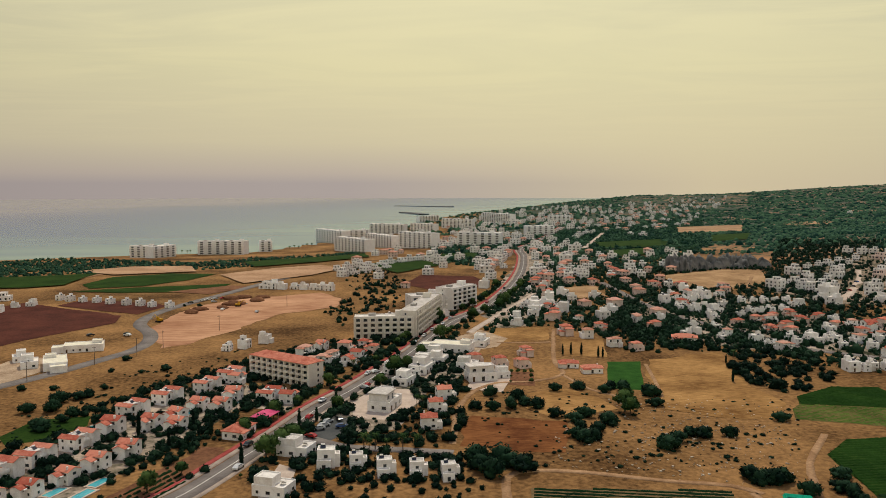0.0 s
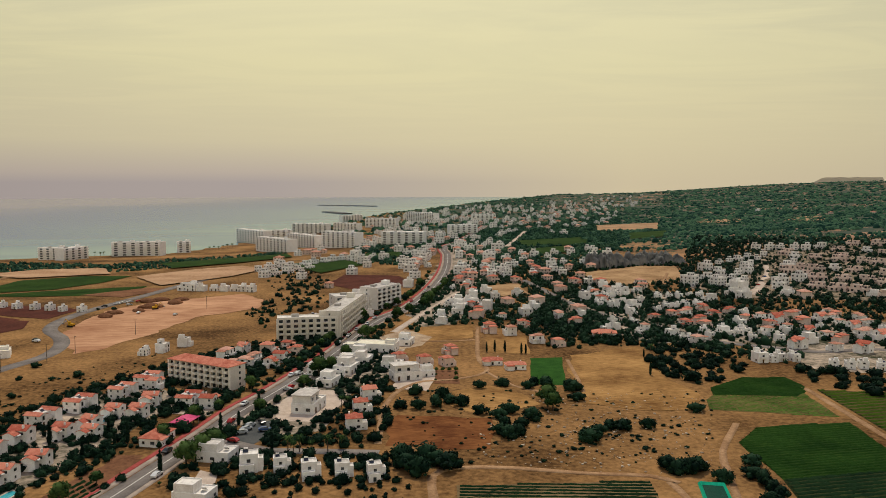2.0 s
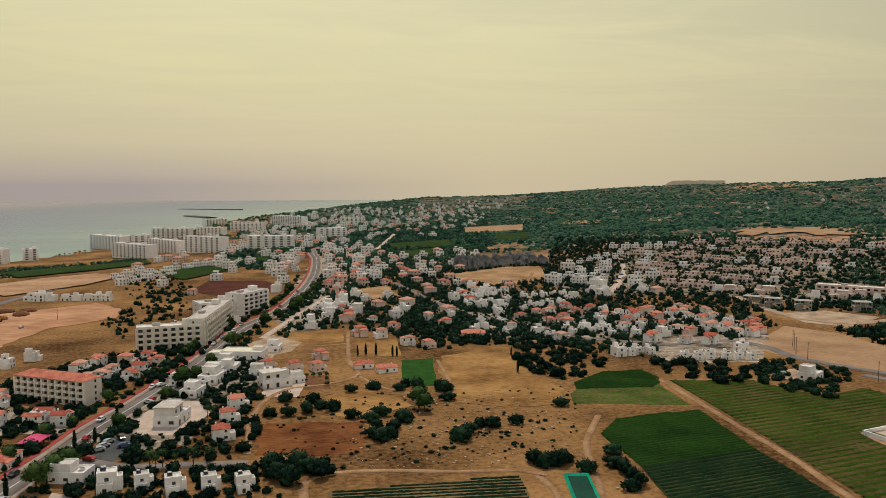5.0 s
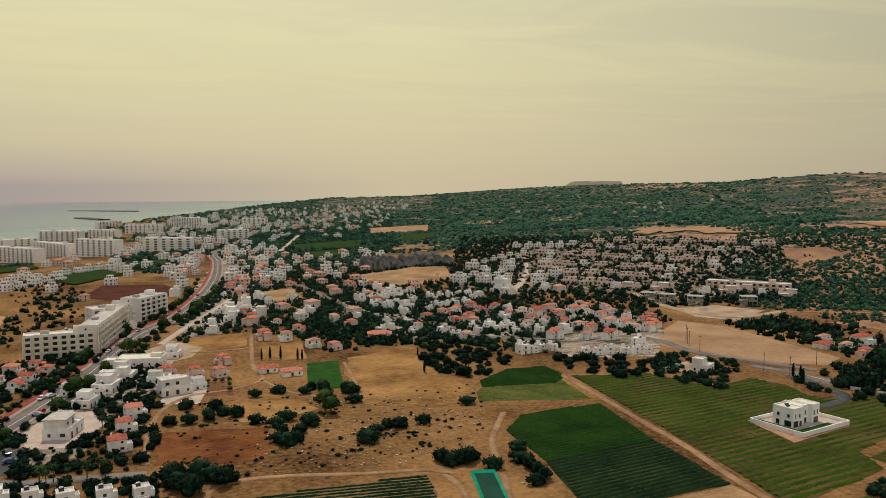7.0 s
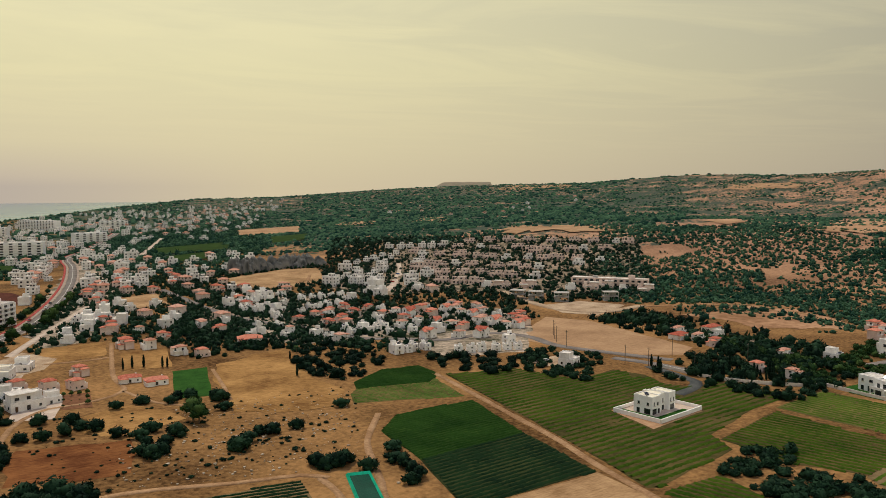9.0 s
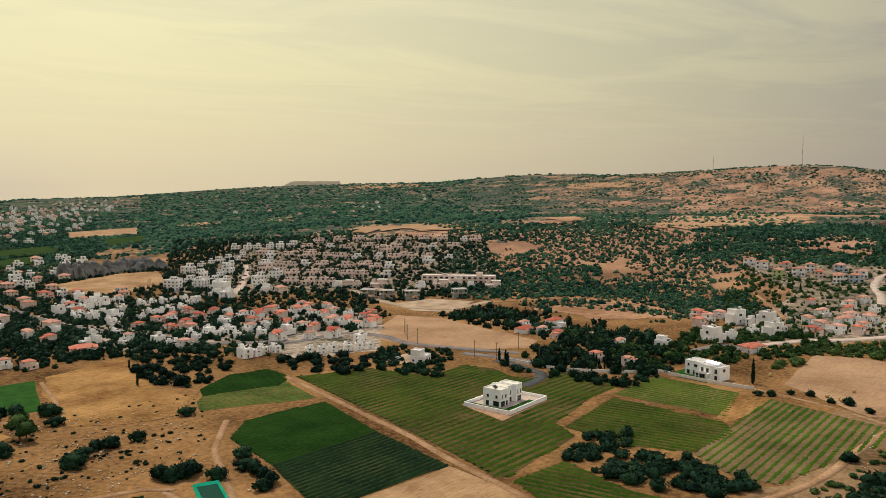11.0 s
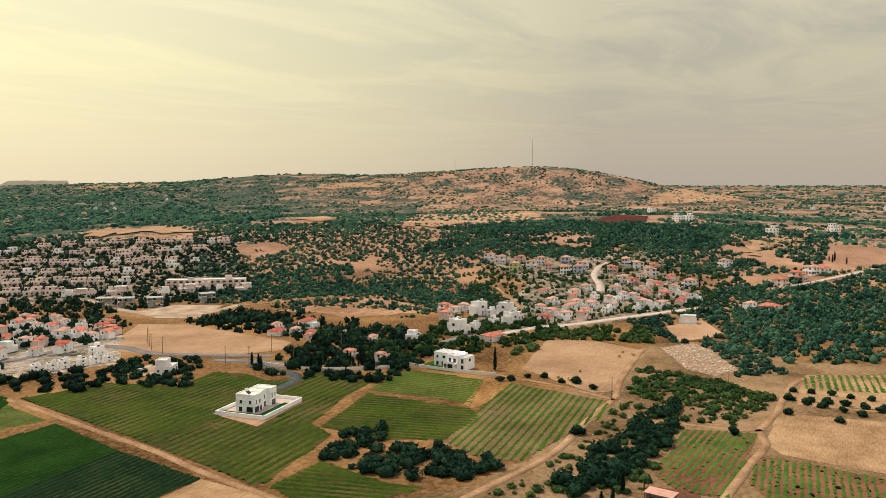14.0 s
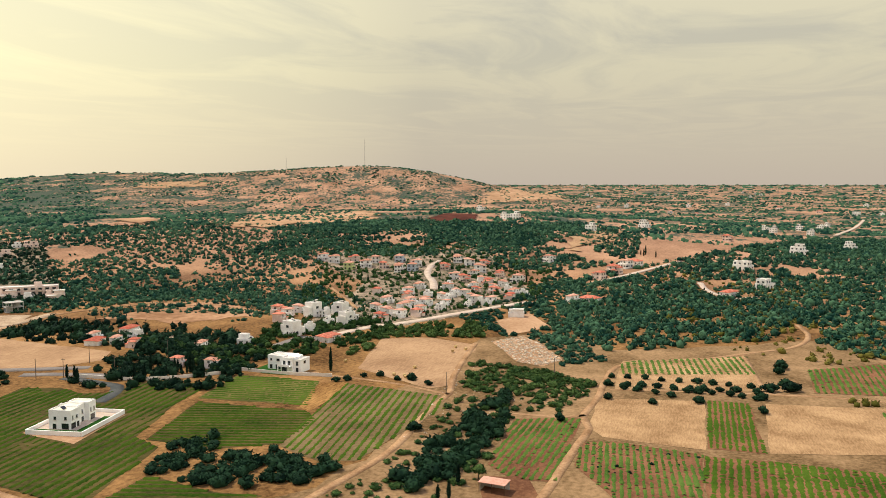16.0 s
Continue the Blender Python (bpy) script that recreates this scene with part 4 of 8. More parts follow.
# western fields
for pts, m, lab in (([(-307.7, 525.9), (-297.0, 556.9), (-264.1, 536.2), (-214.0, 507.7), (-231.2, 476.2), (-252.7, 429.6)], DARKSOIL, "dark red ploughed field"),
                    ([(-260.4, 443.2), (-249.4, 466.0), (-242.3, 507.7), (-206.6, 503.1), (-199.6, 476.1), (-226.8, 422.5), (-233.5, 396.0)], DARKSOIL, "dark red ploughed field"),
                    ([(-267.7, 543.7), (-262.4, 570.4), (-204.3, 555.6), (-191.2, 542.5), (-198.4, 507.4), (-217.8, 516.6)], DARKSOIL, "dark red ploughed field"),
                    ([(-414.1, 710.8), (-365.7, 721.6), (-326.4, 743.4), (-314.1, 650.7), (-337.1, 633.7), (-368.4, 631.6)], GREEN, "green field"),
                    ([(-301.7, 657.4), (-298.5, 711.7), (-254.6, 741.5), (-211.3, 735.3), (-222.0, 691.9), (-247.6, 647.9), (-285.3, 632.3)], GREEN, "green field"),
                    ([(-293.0, 615.8), (-244.9, 640.8), (-178.6, 663.0), (-178.6, 628.2), (-197.1, 612.8), (-255.7, 608.5)], GREEN, "green field"),
                    ([(-215.7, 613.5), (-175.7, 652.1), (-154.8, 644.2), (-179.5, 599.9)], SOIL, "red soil field"),
                    ([(-359.9, 771.6), (-331.9, 837.6), (-265.3, 827.7), (-236.6, 755.4), (-305.4, 728.1)], BARE, "bare reddish field"),
                    ([(-205.7, 725.1), (-166.0, 783.7), (-126.8, 814.8), (-98.9, 773.9), (-122.4, 719.4), (-168.8, 662.6)], BARE, "bare reddish field"),
                    ([(-171.6, 457.3), (-172.3, 534.7), (-146.9, 575.5), (-95.0, 608.7), (-73.4, 572.8), (-73.0, 539.0), (-107.7, 505.6), (-121.5, 448.0), (-133.9, 413.0), (-145.6, 401.5)], REDSITE, "stripped red earth of a building site"),
                    ([(-32.5, 656.3), (-20.6, 727.1), (27.6, 711.7), (35.4, 671.8), (30.4, 643.4), (-9.9, 624.7)], DARKSOIL, "dark red ploughed field"),
                    ([(-226.0, 889.1), (-176.1, 959.0), (-102.2, 1027.0), (-87.3, 941.9), (-134.7, 865.7), (-192.7, 803.5)], GREEN, "green field"),
                    ([(-14.9, 938.1), (44.9, 957.9), (35.6, 890.2), (-7.6, 856.8)], GREEN, "green field"),
                    ([(-81.3, 818.3), (-39.3, 895.6), (-1.5, 809.0), (-42.4, 737.2)], GREEN, "green field"),
                    ([(208.4, 1083.3), (307.6, 1111.1), (277.4, 1012.7), (193.5, 985.9)], GREEN, "green field"),
                    ([(194.9, 941.9), (253.4, 963.1), (224.8, 877.3), (183.4, 870.9)], GREEN, "green field"),
                    ([(437, 1482), (588, 1553), (496, 1306), (377, 1263)], STUBBLE, "tan hay field"),
                    ([(398, 1177), (474, 1216), (395.4, 1024.7), (346.8, 1013.7)], GREEN, "green field"),
                    ([(196.0, 704.1), (256.1, 730.4), (289.8, 719.8), (271.4, 648.6), (226.7, 618.7), (186.2, 635.2)], STRAW, "dry slope below a crag"),
                    ([(96.4, 634.2), (125.8, 649.5), (122.2, 587.4), (91.5, 574.1)], STRAW, "dry plot"),
                    ([(-149.0, 259.0), (-146.4, 279.0), (-129.1, 283.8), (-124.9, 271.7), (-133.1, 255.8), (-142.2, 250.6)], GREEN, "green grass patch"),
                    ([(259.8, 355.8), (320.8, 402.9), (335.4, 375.8), (326.4, 285.7), (308.3, 275.4), (282.5, 290.7), (265.4, 333.6)], STUBBLE, "mown tan hay field"),
                    ([(417.3, 360.6), (456.8, 370.8), (473.7, 338.8), (467.5, 293.3), (458.3, 279.1), (417.0, 289.4), (410.0, 337.3)], HAZEDSOIL, "dry grass clearing"),
                    ([(948.0, 333.7), (1042.2, 335.5), (1039.6, 291.3), (971.5, 275.5), (920.8, 310.5)], DARKSOIL, "dark red ploughed field"),
                    ([(787, 512), (843, 445), (910, 392), (1820, 785), (984, 520), (919, 573)], BARE, "bare reddish clearing on the slope"),
                    ([(547, 775), (620, 685), (661, 720), (599, 824)], STUBBLE, "tan field among woodland"),
                    ([(2054, 1684), (2104, 1454), (2191, 1536), (2162, 1749)], STUBBLE, "distant tan field"),
                    ([(2108, 2896), (2125, 2523), (2361, 2803), (2310, 3174)], STUBBLE, "distant tan field"),
                    ([(851, 1528), (936, 1528), (1016, 1684), (955, 1700)], STUBBLE, "tan field among woodland"),
                    ([(657, 1513), (742, 1514), (808, 1650), (737, 1666)], STUBBLE, "tan field among woodland"),
                    ([(194, 978), (274, 977), (304, 1054), (239, 1082)], GREEN, "green field among woodland"),
                    ([(2071, 574), (2379, 395), (3542, 639), (2317, 607)], BARE, "bare reddish hillside"),
                    ([(2052, 2941), (2023, 2640), (2149, 2806), (2150, 3046)], STUBBLE, "distant tan field"),
                    ([(757, 649), (795, 634), (848, 677), (812, 688)], BARE, "bare reddish clearing"),
                    ([(796, 128), (861, 92), (945, 96), (895, 128)], STUBBLE, "dry grass clearing on the hillside")):
    wild = m is HAZEDSOIL or (m in (BARE, STUBBLE) and math.hypot(*pts[0]) > 750 and pts[0][0] > 500)
    patch("field", pts, m, 0.1 if math.hypot(*pts[0]) < 750 else 1.1, lab, clear=not wild, cell=14.0, rough=16.0 if wild else (2.5 if m is REDSITE else 0.8))

# ---- roads and tracks ----
MAIN = [(-78.6, 195.5), (-70.8, 210.9), (-62.7, 237.6), (-54.3, 266.7), (-46.9, 295.0), (-37.1, 321.8), (-21.8, 371.8), (-8.2, 426.2), (6.0, 482.3), (29.2, 536.6), (54.4, 635.7), (75.3, 752.6), (91.3, 890.1), (99.5, 1005.5), (142.2, 1155.6), (232, 1536)]
strip("road", MAIN, 7.2, ASPHALT, 0.16, "grey asphalt main road")
strip("pavement", MAIN, 2.0, ROADSIDE, 0.30, "pale paved walkway beside the road", "pavement", shift=-5.0)
strip("cycle_lane", MAIN, 2.0, REDLANE, 0.26, "red cycle lane beside the road", "cycle lane", shift=-7.2)
strip("pavement", MAIN, 1.6, ROADSIDE, 0.30, "pale paved walkway beside the road", "pavement", shift=4.7)
strip("road_line", MAIN, 0.25, PAINT, 0.20, "painted centre line", "road marking", clear=False)
WEST = [(-195.3, 298.5), (-189.4, 318.2), (-175.5, 346.2), (-163.9, 378.5), (-157.4, 398.6), (-158.8, 422.1), (-167.1, 445.0), (-182.3, 470.3), (-187.6, 500.7), (-182.9, 542.4), (-165.0, 611.6), (-145.9, 687.9), (-119.2, 765.5)]
strip("road", WEST, 8.0, ASPHALT, 0.16, "pale asphalt road with a bend")
strip("track", [(-342.8, 644.5), (-328.3, 691.2), (-323.2, 742.7)], 9, TRACK, 0.2, "broad dirt track", "track")
for pts, w, m, lab, cat in (
        ([(168.2, 461.8), (177.1, 429.2), (188.2, 399.0), (208.4, 384.7), (225.0, 371.7), (258.9, 374.8), (270.4, 354.9), (268.1, 328.5), (276.7, 305.2), (294.0, 270.0)], 7, ASPHALT, "asphalt village road", "road"),
        ([(272.4, 288.6), (279.4, 271.6), (284.5, 246.9)], 7, ASPHALT, "asphalt village road", "road"),
        ([(274.0, 266.2), (273.6, 256.6), (271.6, 244.1), (269.7, 233.9), (259.9, 227.0), (246.6, 223.0)], 6, NEWTAR, "grey drive to the villa", "road"),
        ([(387.4, 198.3), (408.8, 195.4), (435.8, 186.5), (446.5, 176.7), (470.7, 163.8), (498.8, 149.4), (526.1, 134.3), (554.8, 117.0)], 8, PAVING, "pale concrete village street", "road"),
        ([(586.4, 200.1), (615.9, 211.1), (651.2, 228.2), (687.3, 236.4), (708.3, 236.4)], 7, PAVING, "pale concrete village street", "road"),
        ([(365.5, 213.4), (392.2, 210.7), (387.4, 198.3)], 7, ASPHALT, "asphalt village road", "road"),
        ([(284.1, 558.9), (311.2, 596.7), (347.8, 653.2), (364.4, 688.4)], 8, PAVING, "pale concrete street", "road"),
        ([(362.4, 510.4), (352.0, 468.2), (347.4, 423.9), (365.4, 398.4), (406.7, 401.5)], 9, YARD, "broad gravel road by a building site", "road"),
        ([(133.7, 666.5), (137.8, 601.2), (141.9, 534.8), (150.0, 496.7), (163.2, 461.3)], 7, ASPHALT, "asphalt village road", "road"),
        ([(177.0, 990.5), (219.6, 1140.7), (267, 1318)], 8, PAVING, "pale street", "road"),
        ([(288.5, 562.2), (316.6, 604.0), (342.9, 645.1)], 8, PAVING, "pale street", "road"),
        ([(652.2, 84.2), (683.7, 67.5), (722.9, 47.3), (779.1, 19.1)], 6, PAVING, "pale concrete hillside lane", "road"),
        ([(1145.3, -165.8), (1446, -237), (1780, -309)], 6, PAVING, "pale concrete hillside lane", "road"),
        ([(677.9, 1.0), (640.4, -5.8), (612.0, -22.4), (625.0, -40.9)], 5, PAVING, "pale drive", "road"),
        ([(-57.1, 261.7), (-45.2, 258.6), (-32.9, 249.8), (-14.7, 246.8), (3.3, 243.9)], 5.5, ASPHALT, "narrow asphalt street", "road"),
        ([(70.7, 603.4), (34.5, 502.4), (15.0, 445.4)], 5, PAVING, "side street", "road"),
        ([(180.2, 306.2), (175.1, 263.3), (171.0, 231.7), (167.9, 205.4), (162.2, 177.8), (159.3, 156.4), (156.0, 134.0)], 4.5, TRACK, "rutted dirt track between fields", "track"),
        ([(179.9, 100.7), (201.1, 97.4), (216.3, 94.3), (237.9, 93.4), (264.2, 95.7), (286.9, 96.8), (302.8, 96.8), (329.1, 103.1), (362.9, 108.8), (404.3, 114.3)], 5, TRACK, "dirt track between fields", "track"),
        ([(349.2, 387.0), (380.0, 397.0), (407.5, 397.1), (436.9, 381.5), (457.5, 367.8), (463.0, 353.1), (464.0, 336.0)], 5, TRACK, "pale dirt track below the wooded slope", "track"),
        ([(311.3, 198.3), (313.5, 172.2), (314.6, 150.7), (310.5, 122.7), (301.2, 96.2)], 3.5, TRACK, "dirt track along a wall", "track"),
        ([(199.0, 40.6), (221.7, 38.7), (249.0, 37.4), (273.8, 35.9), (287.1, 40.1), (314.2, 38.1), (343.0, 38.6), (372.1, 36.4), (388.3, 23.8), (402.5, -2.2), (424.2, -24.7), (442.8, -44.4), (463.3, -54.4), (488.6, -58.4), (518.3, -56.0)], 5, TRACK, "pale dirt track", "track"),
        ([(417.5, -21.1), (358.1, -25.3), (342.0, -28.4), (344.3, -49.0), (342.3, -84.6)], 4, TRACK, "pale dirt track", "track"),
        ([(282.3, 66.4), (284.2, 46.8), (288.8, 39.5)], 4, TRACK, "pale dirt track", "track"),
        ([(329.0, 35.0), (334.7, 8.8), (340.1, -20.8)], 3, TRACK, "pale dirt track", "track"),
        ([(129.6, 262.4), (111.6, 234.4), (105.5, 217.6), (99.3, 199.5), (93.6, 184.9)], 4, TRACK, "rutted dirt track", "track"),
        ([(64.7, 456.8), (53.9, 379.2), (53.0, 346.1), (34.9, 333.5), (23.3, 332.0), (12.1, 316.8), (5.4, 290.5), (4.2, 270.2), (3.1, 252.4)], 4, TRACK, "rutted dirt track", "track"),
        ([(53.0, 346.1), (60.9, 321.0), (72.0, 308.4)], 3, TRACK, "rutted dirt track", "track"),
        ([(95.4, 366.9), (91.3, 334.8), (87.2, 308.5)], 3, TRACK, "rutted dirt track", "track"),
        ([(17.4, 205.3), (18.4, 222.5), (26.3, 228.4), (42.6, 226.8), (61.5, 220.7), (81.1, 216.5), (87.7, 210.4)], 4.5, TRACK, "reddish dirt track", "track"),
        ([(85.3, 211.2), (85.4, 198.3), (82.7, 186.2)], 4, TRACK, "reddish dirt track", "track"),
        ([(28.8, 418.1), (46.2, 416.3), (57.8, 419.2)], 4, TRACK, "pale dirt track", "track"),
        ([(442.0, 384.9), (460.4, 373.9), (471.6, 347.2), (469.2, 312.5), (459.7, 277.9)], 4, TRACK, "pale dirt track on the hillside", "track"),
        ([(268.3, 682.8), (248.4, 639.1), (238.1, 609.6)], 5, TRACK, "pale dirt track", "track"),
        ([(572.6, 285.9), (530.9, 251.7), (489.6, 222.0)], 5, TRACK, "pale dirt track", "track")):
    strip(cat, pts, w * (0.58 if cat == "track" else 0.9), m, 0.18, lab, cat, ragged=0.12 if cat == "track" else 0.0)
patch("yard", [(-123.8, 190.3), (-141.5, 217.5), (-126.8, 241.2), (-118.5, 274.9), (-109.7, 312.9), (-95.6, 350.0), (-78.8, 322.2), (-56.6, 308.0), (-57.5, 288.9), (-76.8, 295.1), (-84.9, 256.4), (-92.7, 233.6), (-99.5, 210.5), (-102.3, 193.5)], GARDEN, 0.04, "pale paved yards and lanes of the estate", "yard", clear=False)
patch("yard", [(-49.6, 285.2), (-37.1, 321.8), (-21.2, 362.5), (5.2, 414.0), (19.2, 399.4), (12.0, 350.9), (-5.1, 321.5), (-15.8, 267.9), (-34.3, 261.7)], GARDEN, 0.04, "pale paved yards beside the main road", "yard", clear=False)
patch("yard", [(121.2, 516.6), (165.1, 592.0), (205.4, 604.0), (246.5, 564.4), (235.0, 499.6), (325.9, 435.8), (285.5, 370.2), (243.0, 322.7), (203.2, 335.0), (200.2, 395.5), (149.7, 401.9), (129.1, 462.8)], GARDEN, 0.04, "pale lanes and yards of the village", "yard", clear=False, rough=2)
patch("yard", [(252.2, 596.3), (336.2, 724.4), (404.3, 773.1), (501.7, 770.1), (615.0, 616.5), (444.4, 432.6), (392.0, 465.1), (368.9, 504.3), (310.8, 541.1), (272.7, 541.2)], TERRACES, 0.04, "pale lanes and terraces of the resort", "yard", clear=False, rough=3)
patch("yard", [(387.6, 226.1), (462.2, 236.1), (596.7, 263.4), (649.9, 330.6), (713.5, 338.3), (772.6, 208.2), (655.7, 157.1), (591.7, 116.1), (519.7, 132.3), (439.8, 173.0)], TERRACES, 0.04, "pale lanes and yards of the hill village", "yard", clear=False, rough=3)
patch("yard", [(23.9, 502.5), (64.4, 753.4), (127.9, 1100.4), (177.0, 990.5), (106.1, 668.3), (66.0, 501.9), (36.9, 445.0)], GARDEN, 0.04, "pale lanes and yards of the town", "yard", clear=False, rough=3)
# yards
for pts, m, lab in (([(-35.0, 302.8), (-28.0, 321.8), (-14.2, 321.6), (-9.0, 302.6), (-18.3, 278.0), (-32.7, 281.6)], PAVING, "pale paved yard"),
                    ([(-46.0, 263.0), (-39.1, 283.0), (-33.5, 280.2), (-34.3, 261.7), (-40.1, 249.7)], NEWTAR, "dark asphalt car park"),
                    ([(-50.1, 205.5), (-49.6, 233.7), (-43.8, 229.7), (-42.6, 205.7)], PAVING, "pale roof terrace yard"),
                    ([(8.7, 321.3), (14.1, 342.4), (31.0, 342.2), (24.3, 316.5)], PAVING, "pale paved yard"),
                    ([(-209.8, 354.3), (-206.5, 383.5), (-180.2, 374.2), (-182.2, 348.0), (-189.4, 318.2)], YARD, "sandy yard"),
                    ([(5.4, 429.2), (21.7, 453.9), (35.6, 428.7), (28.1, 406.3), (10.5, 392.9)], YARD, "gravel yard"),
                    ([(361.3, 288.6), (378.2, 285.6), (377.8, 269.5), (358.5, 257.4), (348.4, 270.5)], YARD, "sandy yard"),
                    ([(230.4, 304.9), (251.5, 307.1), (255.8, 290.8), (235.7, 283.9)], YARD, "sandy yard"),
                    ([(346.2, 440.8), (382.1, 440.6), (397.8, 409.8), (354.9, 386.9), (340.1, 409.0)], YARD, "building site of pale rubble"),
                    ([(475.2, 121.0), (511.2, 107.8), (465.9, 84.5), (432.4, 103.5)], BARE, "bare earth plot")):
    patch("yard", pts, m, 0.14, lab, "yard")


patch("field", [(30.2, 351.2), (40.8, 350.6), (38.8, 326.4), (28.0, 328.0)], SOIL, 0.16, "small orchard plot of red soil", "field")


def far_mesa():
    """A flat-topped headland on the horizon, far beyond the land, its rock coloured like haze."""
    s = Shape()
    a = math.atan2(*[(2127, 3607), (2381, 3445)][0]), math.atan2(*[(2127, 3607), (2381, 3445)][1])
    r, n = 4850, 24
    low, top = [], []
    for i in range(n + 1):
        t = i / n
        q = a[0] + (a[1] - a[0]) * t
        h = min(1, t / 0.14, (1 - t) / 0.03) * (28 + 4 * noise.noise((t * 9, 0, 3)))
        low += [(r * math.sin(q), r * math.cos(q), 60), ]
        top += [(r * math.sin(q), r * math.cos(q), 84 + h)]
    back = [(x * 1.008, y * 1.008, 60) for x, y, z in low]
    v = low + top + back
    f = []
    for i in range(n):
        f += [(i, i + 1, n + 2 + i, n + 1 + i), (n + 1 + i, n + 2 + i, 2 * n + 3 + i, 2 * n + 2 + i)]
    # cream close to the low sky: the haze is put into the rock's colour
    ob = new("headland", s.add(v, f).mesh("headland", mat("hazed_far_rock", (0.75, 0.62, 0.50), (0.82, 0.69, 0.56), 0.004, 0.02, bump=0)))
    tagged(ob, "faint flat-topped headland on the horizon", "headland", kind="structure")


far_mesa()

# ---- houses ----
def window_mesh(w, h, name="window"):
    """A pane set in a frame; its outer side faces -y, its foot is at z 0."""
    s = Shape()
    t = 0.09
    for x, z, sx, sz in ((0, 0, w, t), (0, h - t, w, t), (-w / 2 + t / 2, t, t, h - 2 * t), (w / 2 - t / 2, t, t, h - 2 * t)):
        s.box(x, -0.03, z, sx, 0.10, sz, 0)
    s.add([(-w / 2 + t, -0.04, t), (w / 2 - t, -0.04, t), (w / 2 - t, -0.04, h - t), (-w / 2 + t, -0.04, h - t)], [(0, 1, 2, 3)], 1)
    return s.mesh(name, FRAME, GLASS)


WIN = {"small": window_mesh(1.1, 1.25), "wide": window_mesh(1.8, 1.3), "tall": window_mesh(1.5, 2.1), "slot": window_mesh(0.7, 1.6), "big": window_mesh(2.8, 2.3), "bay": window_mesh(2.6, 2.0)}
DOORM = Shape().box(0, -0.03, 0, 1.0, 0.12, 2.1).mesh("door", WOOD)
SILLM = Shape().box(0, -0.1, -0.1, 1.3, 0.3, 0.09).mesh("sill", PAVING)
TANKM = Shape().tube((-0.75, 0, 1.35), (0.75, 0, 1.35), 0.34, 0.34, 10).box(-0.5, 0, 0, 0.06, 0.06, 1.1).box(0.5, 0, 0, 0.06, 0.06, 1.1).mesh("water_tank", WHITE)
PANELM = Shape().add([(-1, -1.2, 0.25), (1, -1.2, 0.25), (1, -0.1, 1.1), (-1, -0.1, 1.1), (-1, -1.2, 0.15), (1, -1.2, 0.15), (1, -0.1, 1.0), (-1, -0.1, 1.0)],
                     [(0, 1, 2, 3), (7, 6, 5, 4), (0, 4, 5, 1), (1, 5, 6, 2), (2, 6, 7, 3), (3, 7, 4, 0)]).mesh("solar_panel", PANEL)
BALCONYM = {}


def balcony_mesh(w, d=1.3, solid=True, m=None):
    key = (w, d, solid, m.name if m else "")
    if key not in BALCONYM:
        s = Shape().box(0, -d / 2, 0, w, d, 0.16)
        if solid:
            s.box(0, -d + 0.06, 0.16, w, 0.1, 0.85).box(-w / 2 + 0.06, -d / 2, 0.16, 0.1, d - 0.12, 0.85).box(w / 2 - 0.06, -d / 2, 0.16, 0.1, d - 0.12, 0.85)
        else:
            n = int(w / 0.3)
            s.box(0, -d + 0.05, 0.95, w, 0.06, 0.06)
            for i in range(n + 1):
                s.box(-w / 2 + 0.03 + (w - 0.06) * i / n, -d + 0.05, 0.16, 0.035, 0.035, 0.8)
        BALCONYM[key] = s.mesh("balcony", m or WHITE)
    return BALCONYM[key]


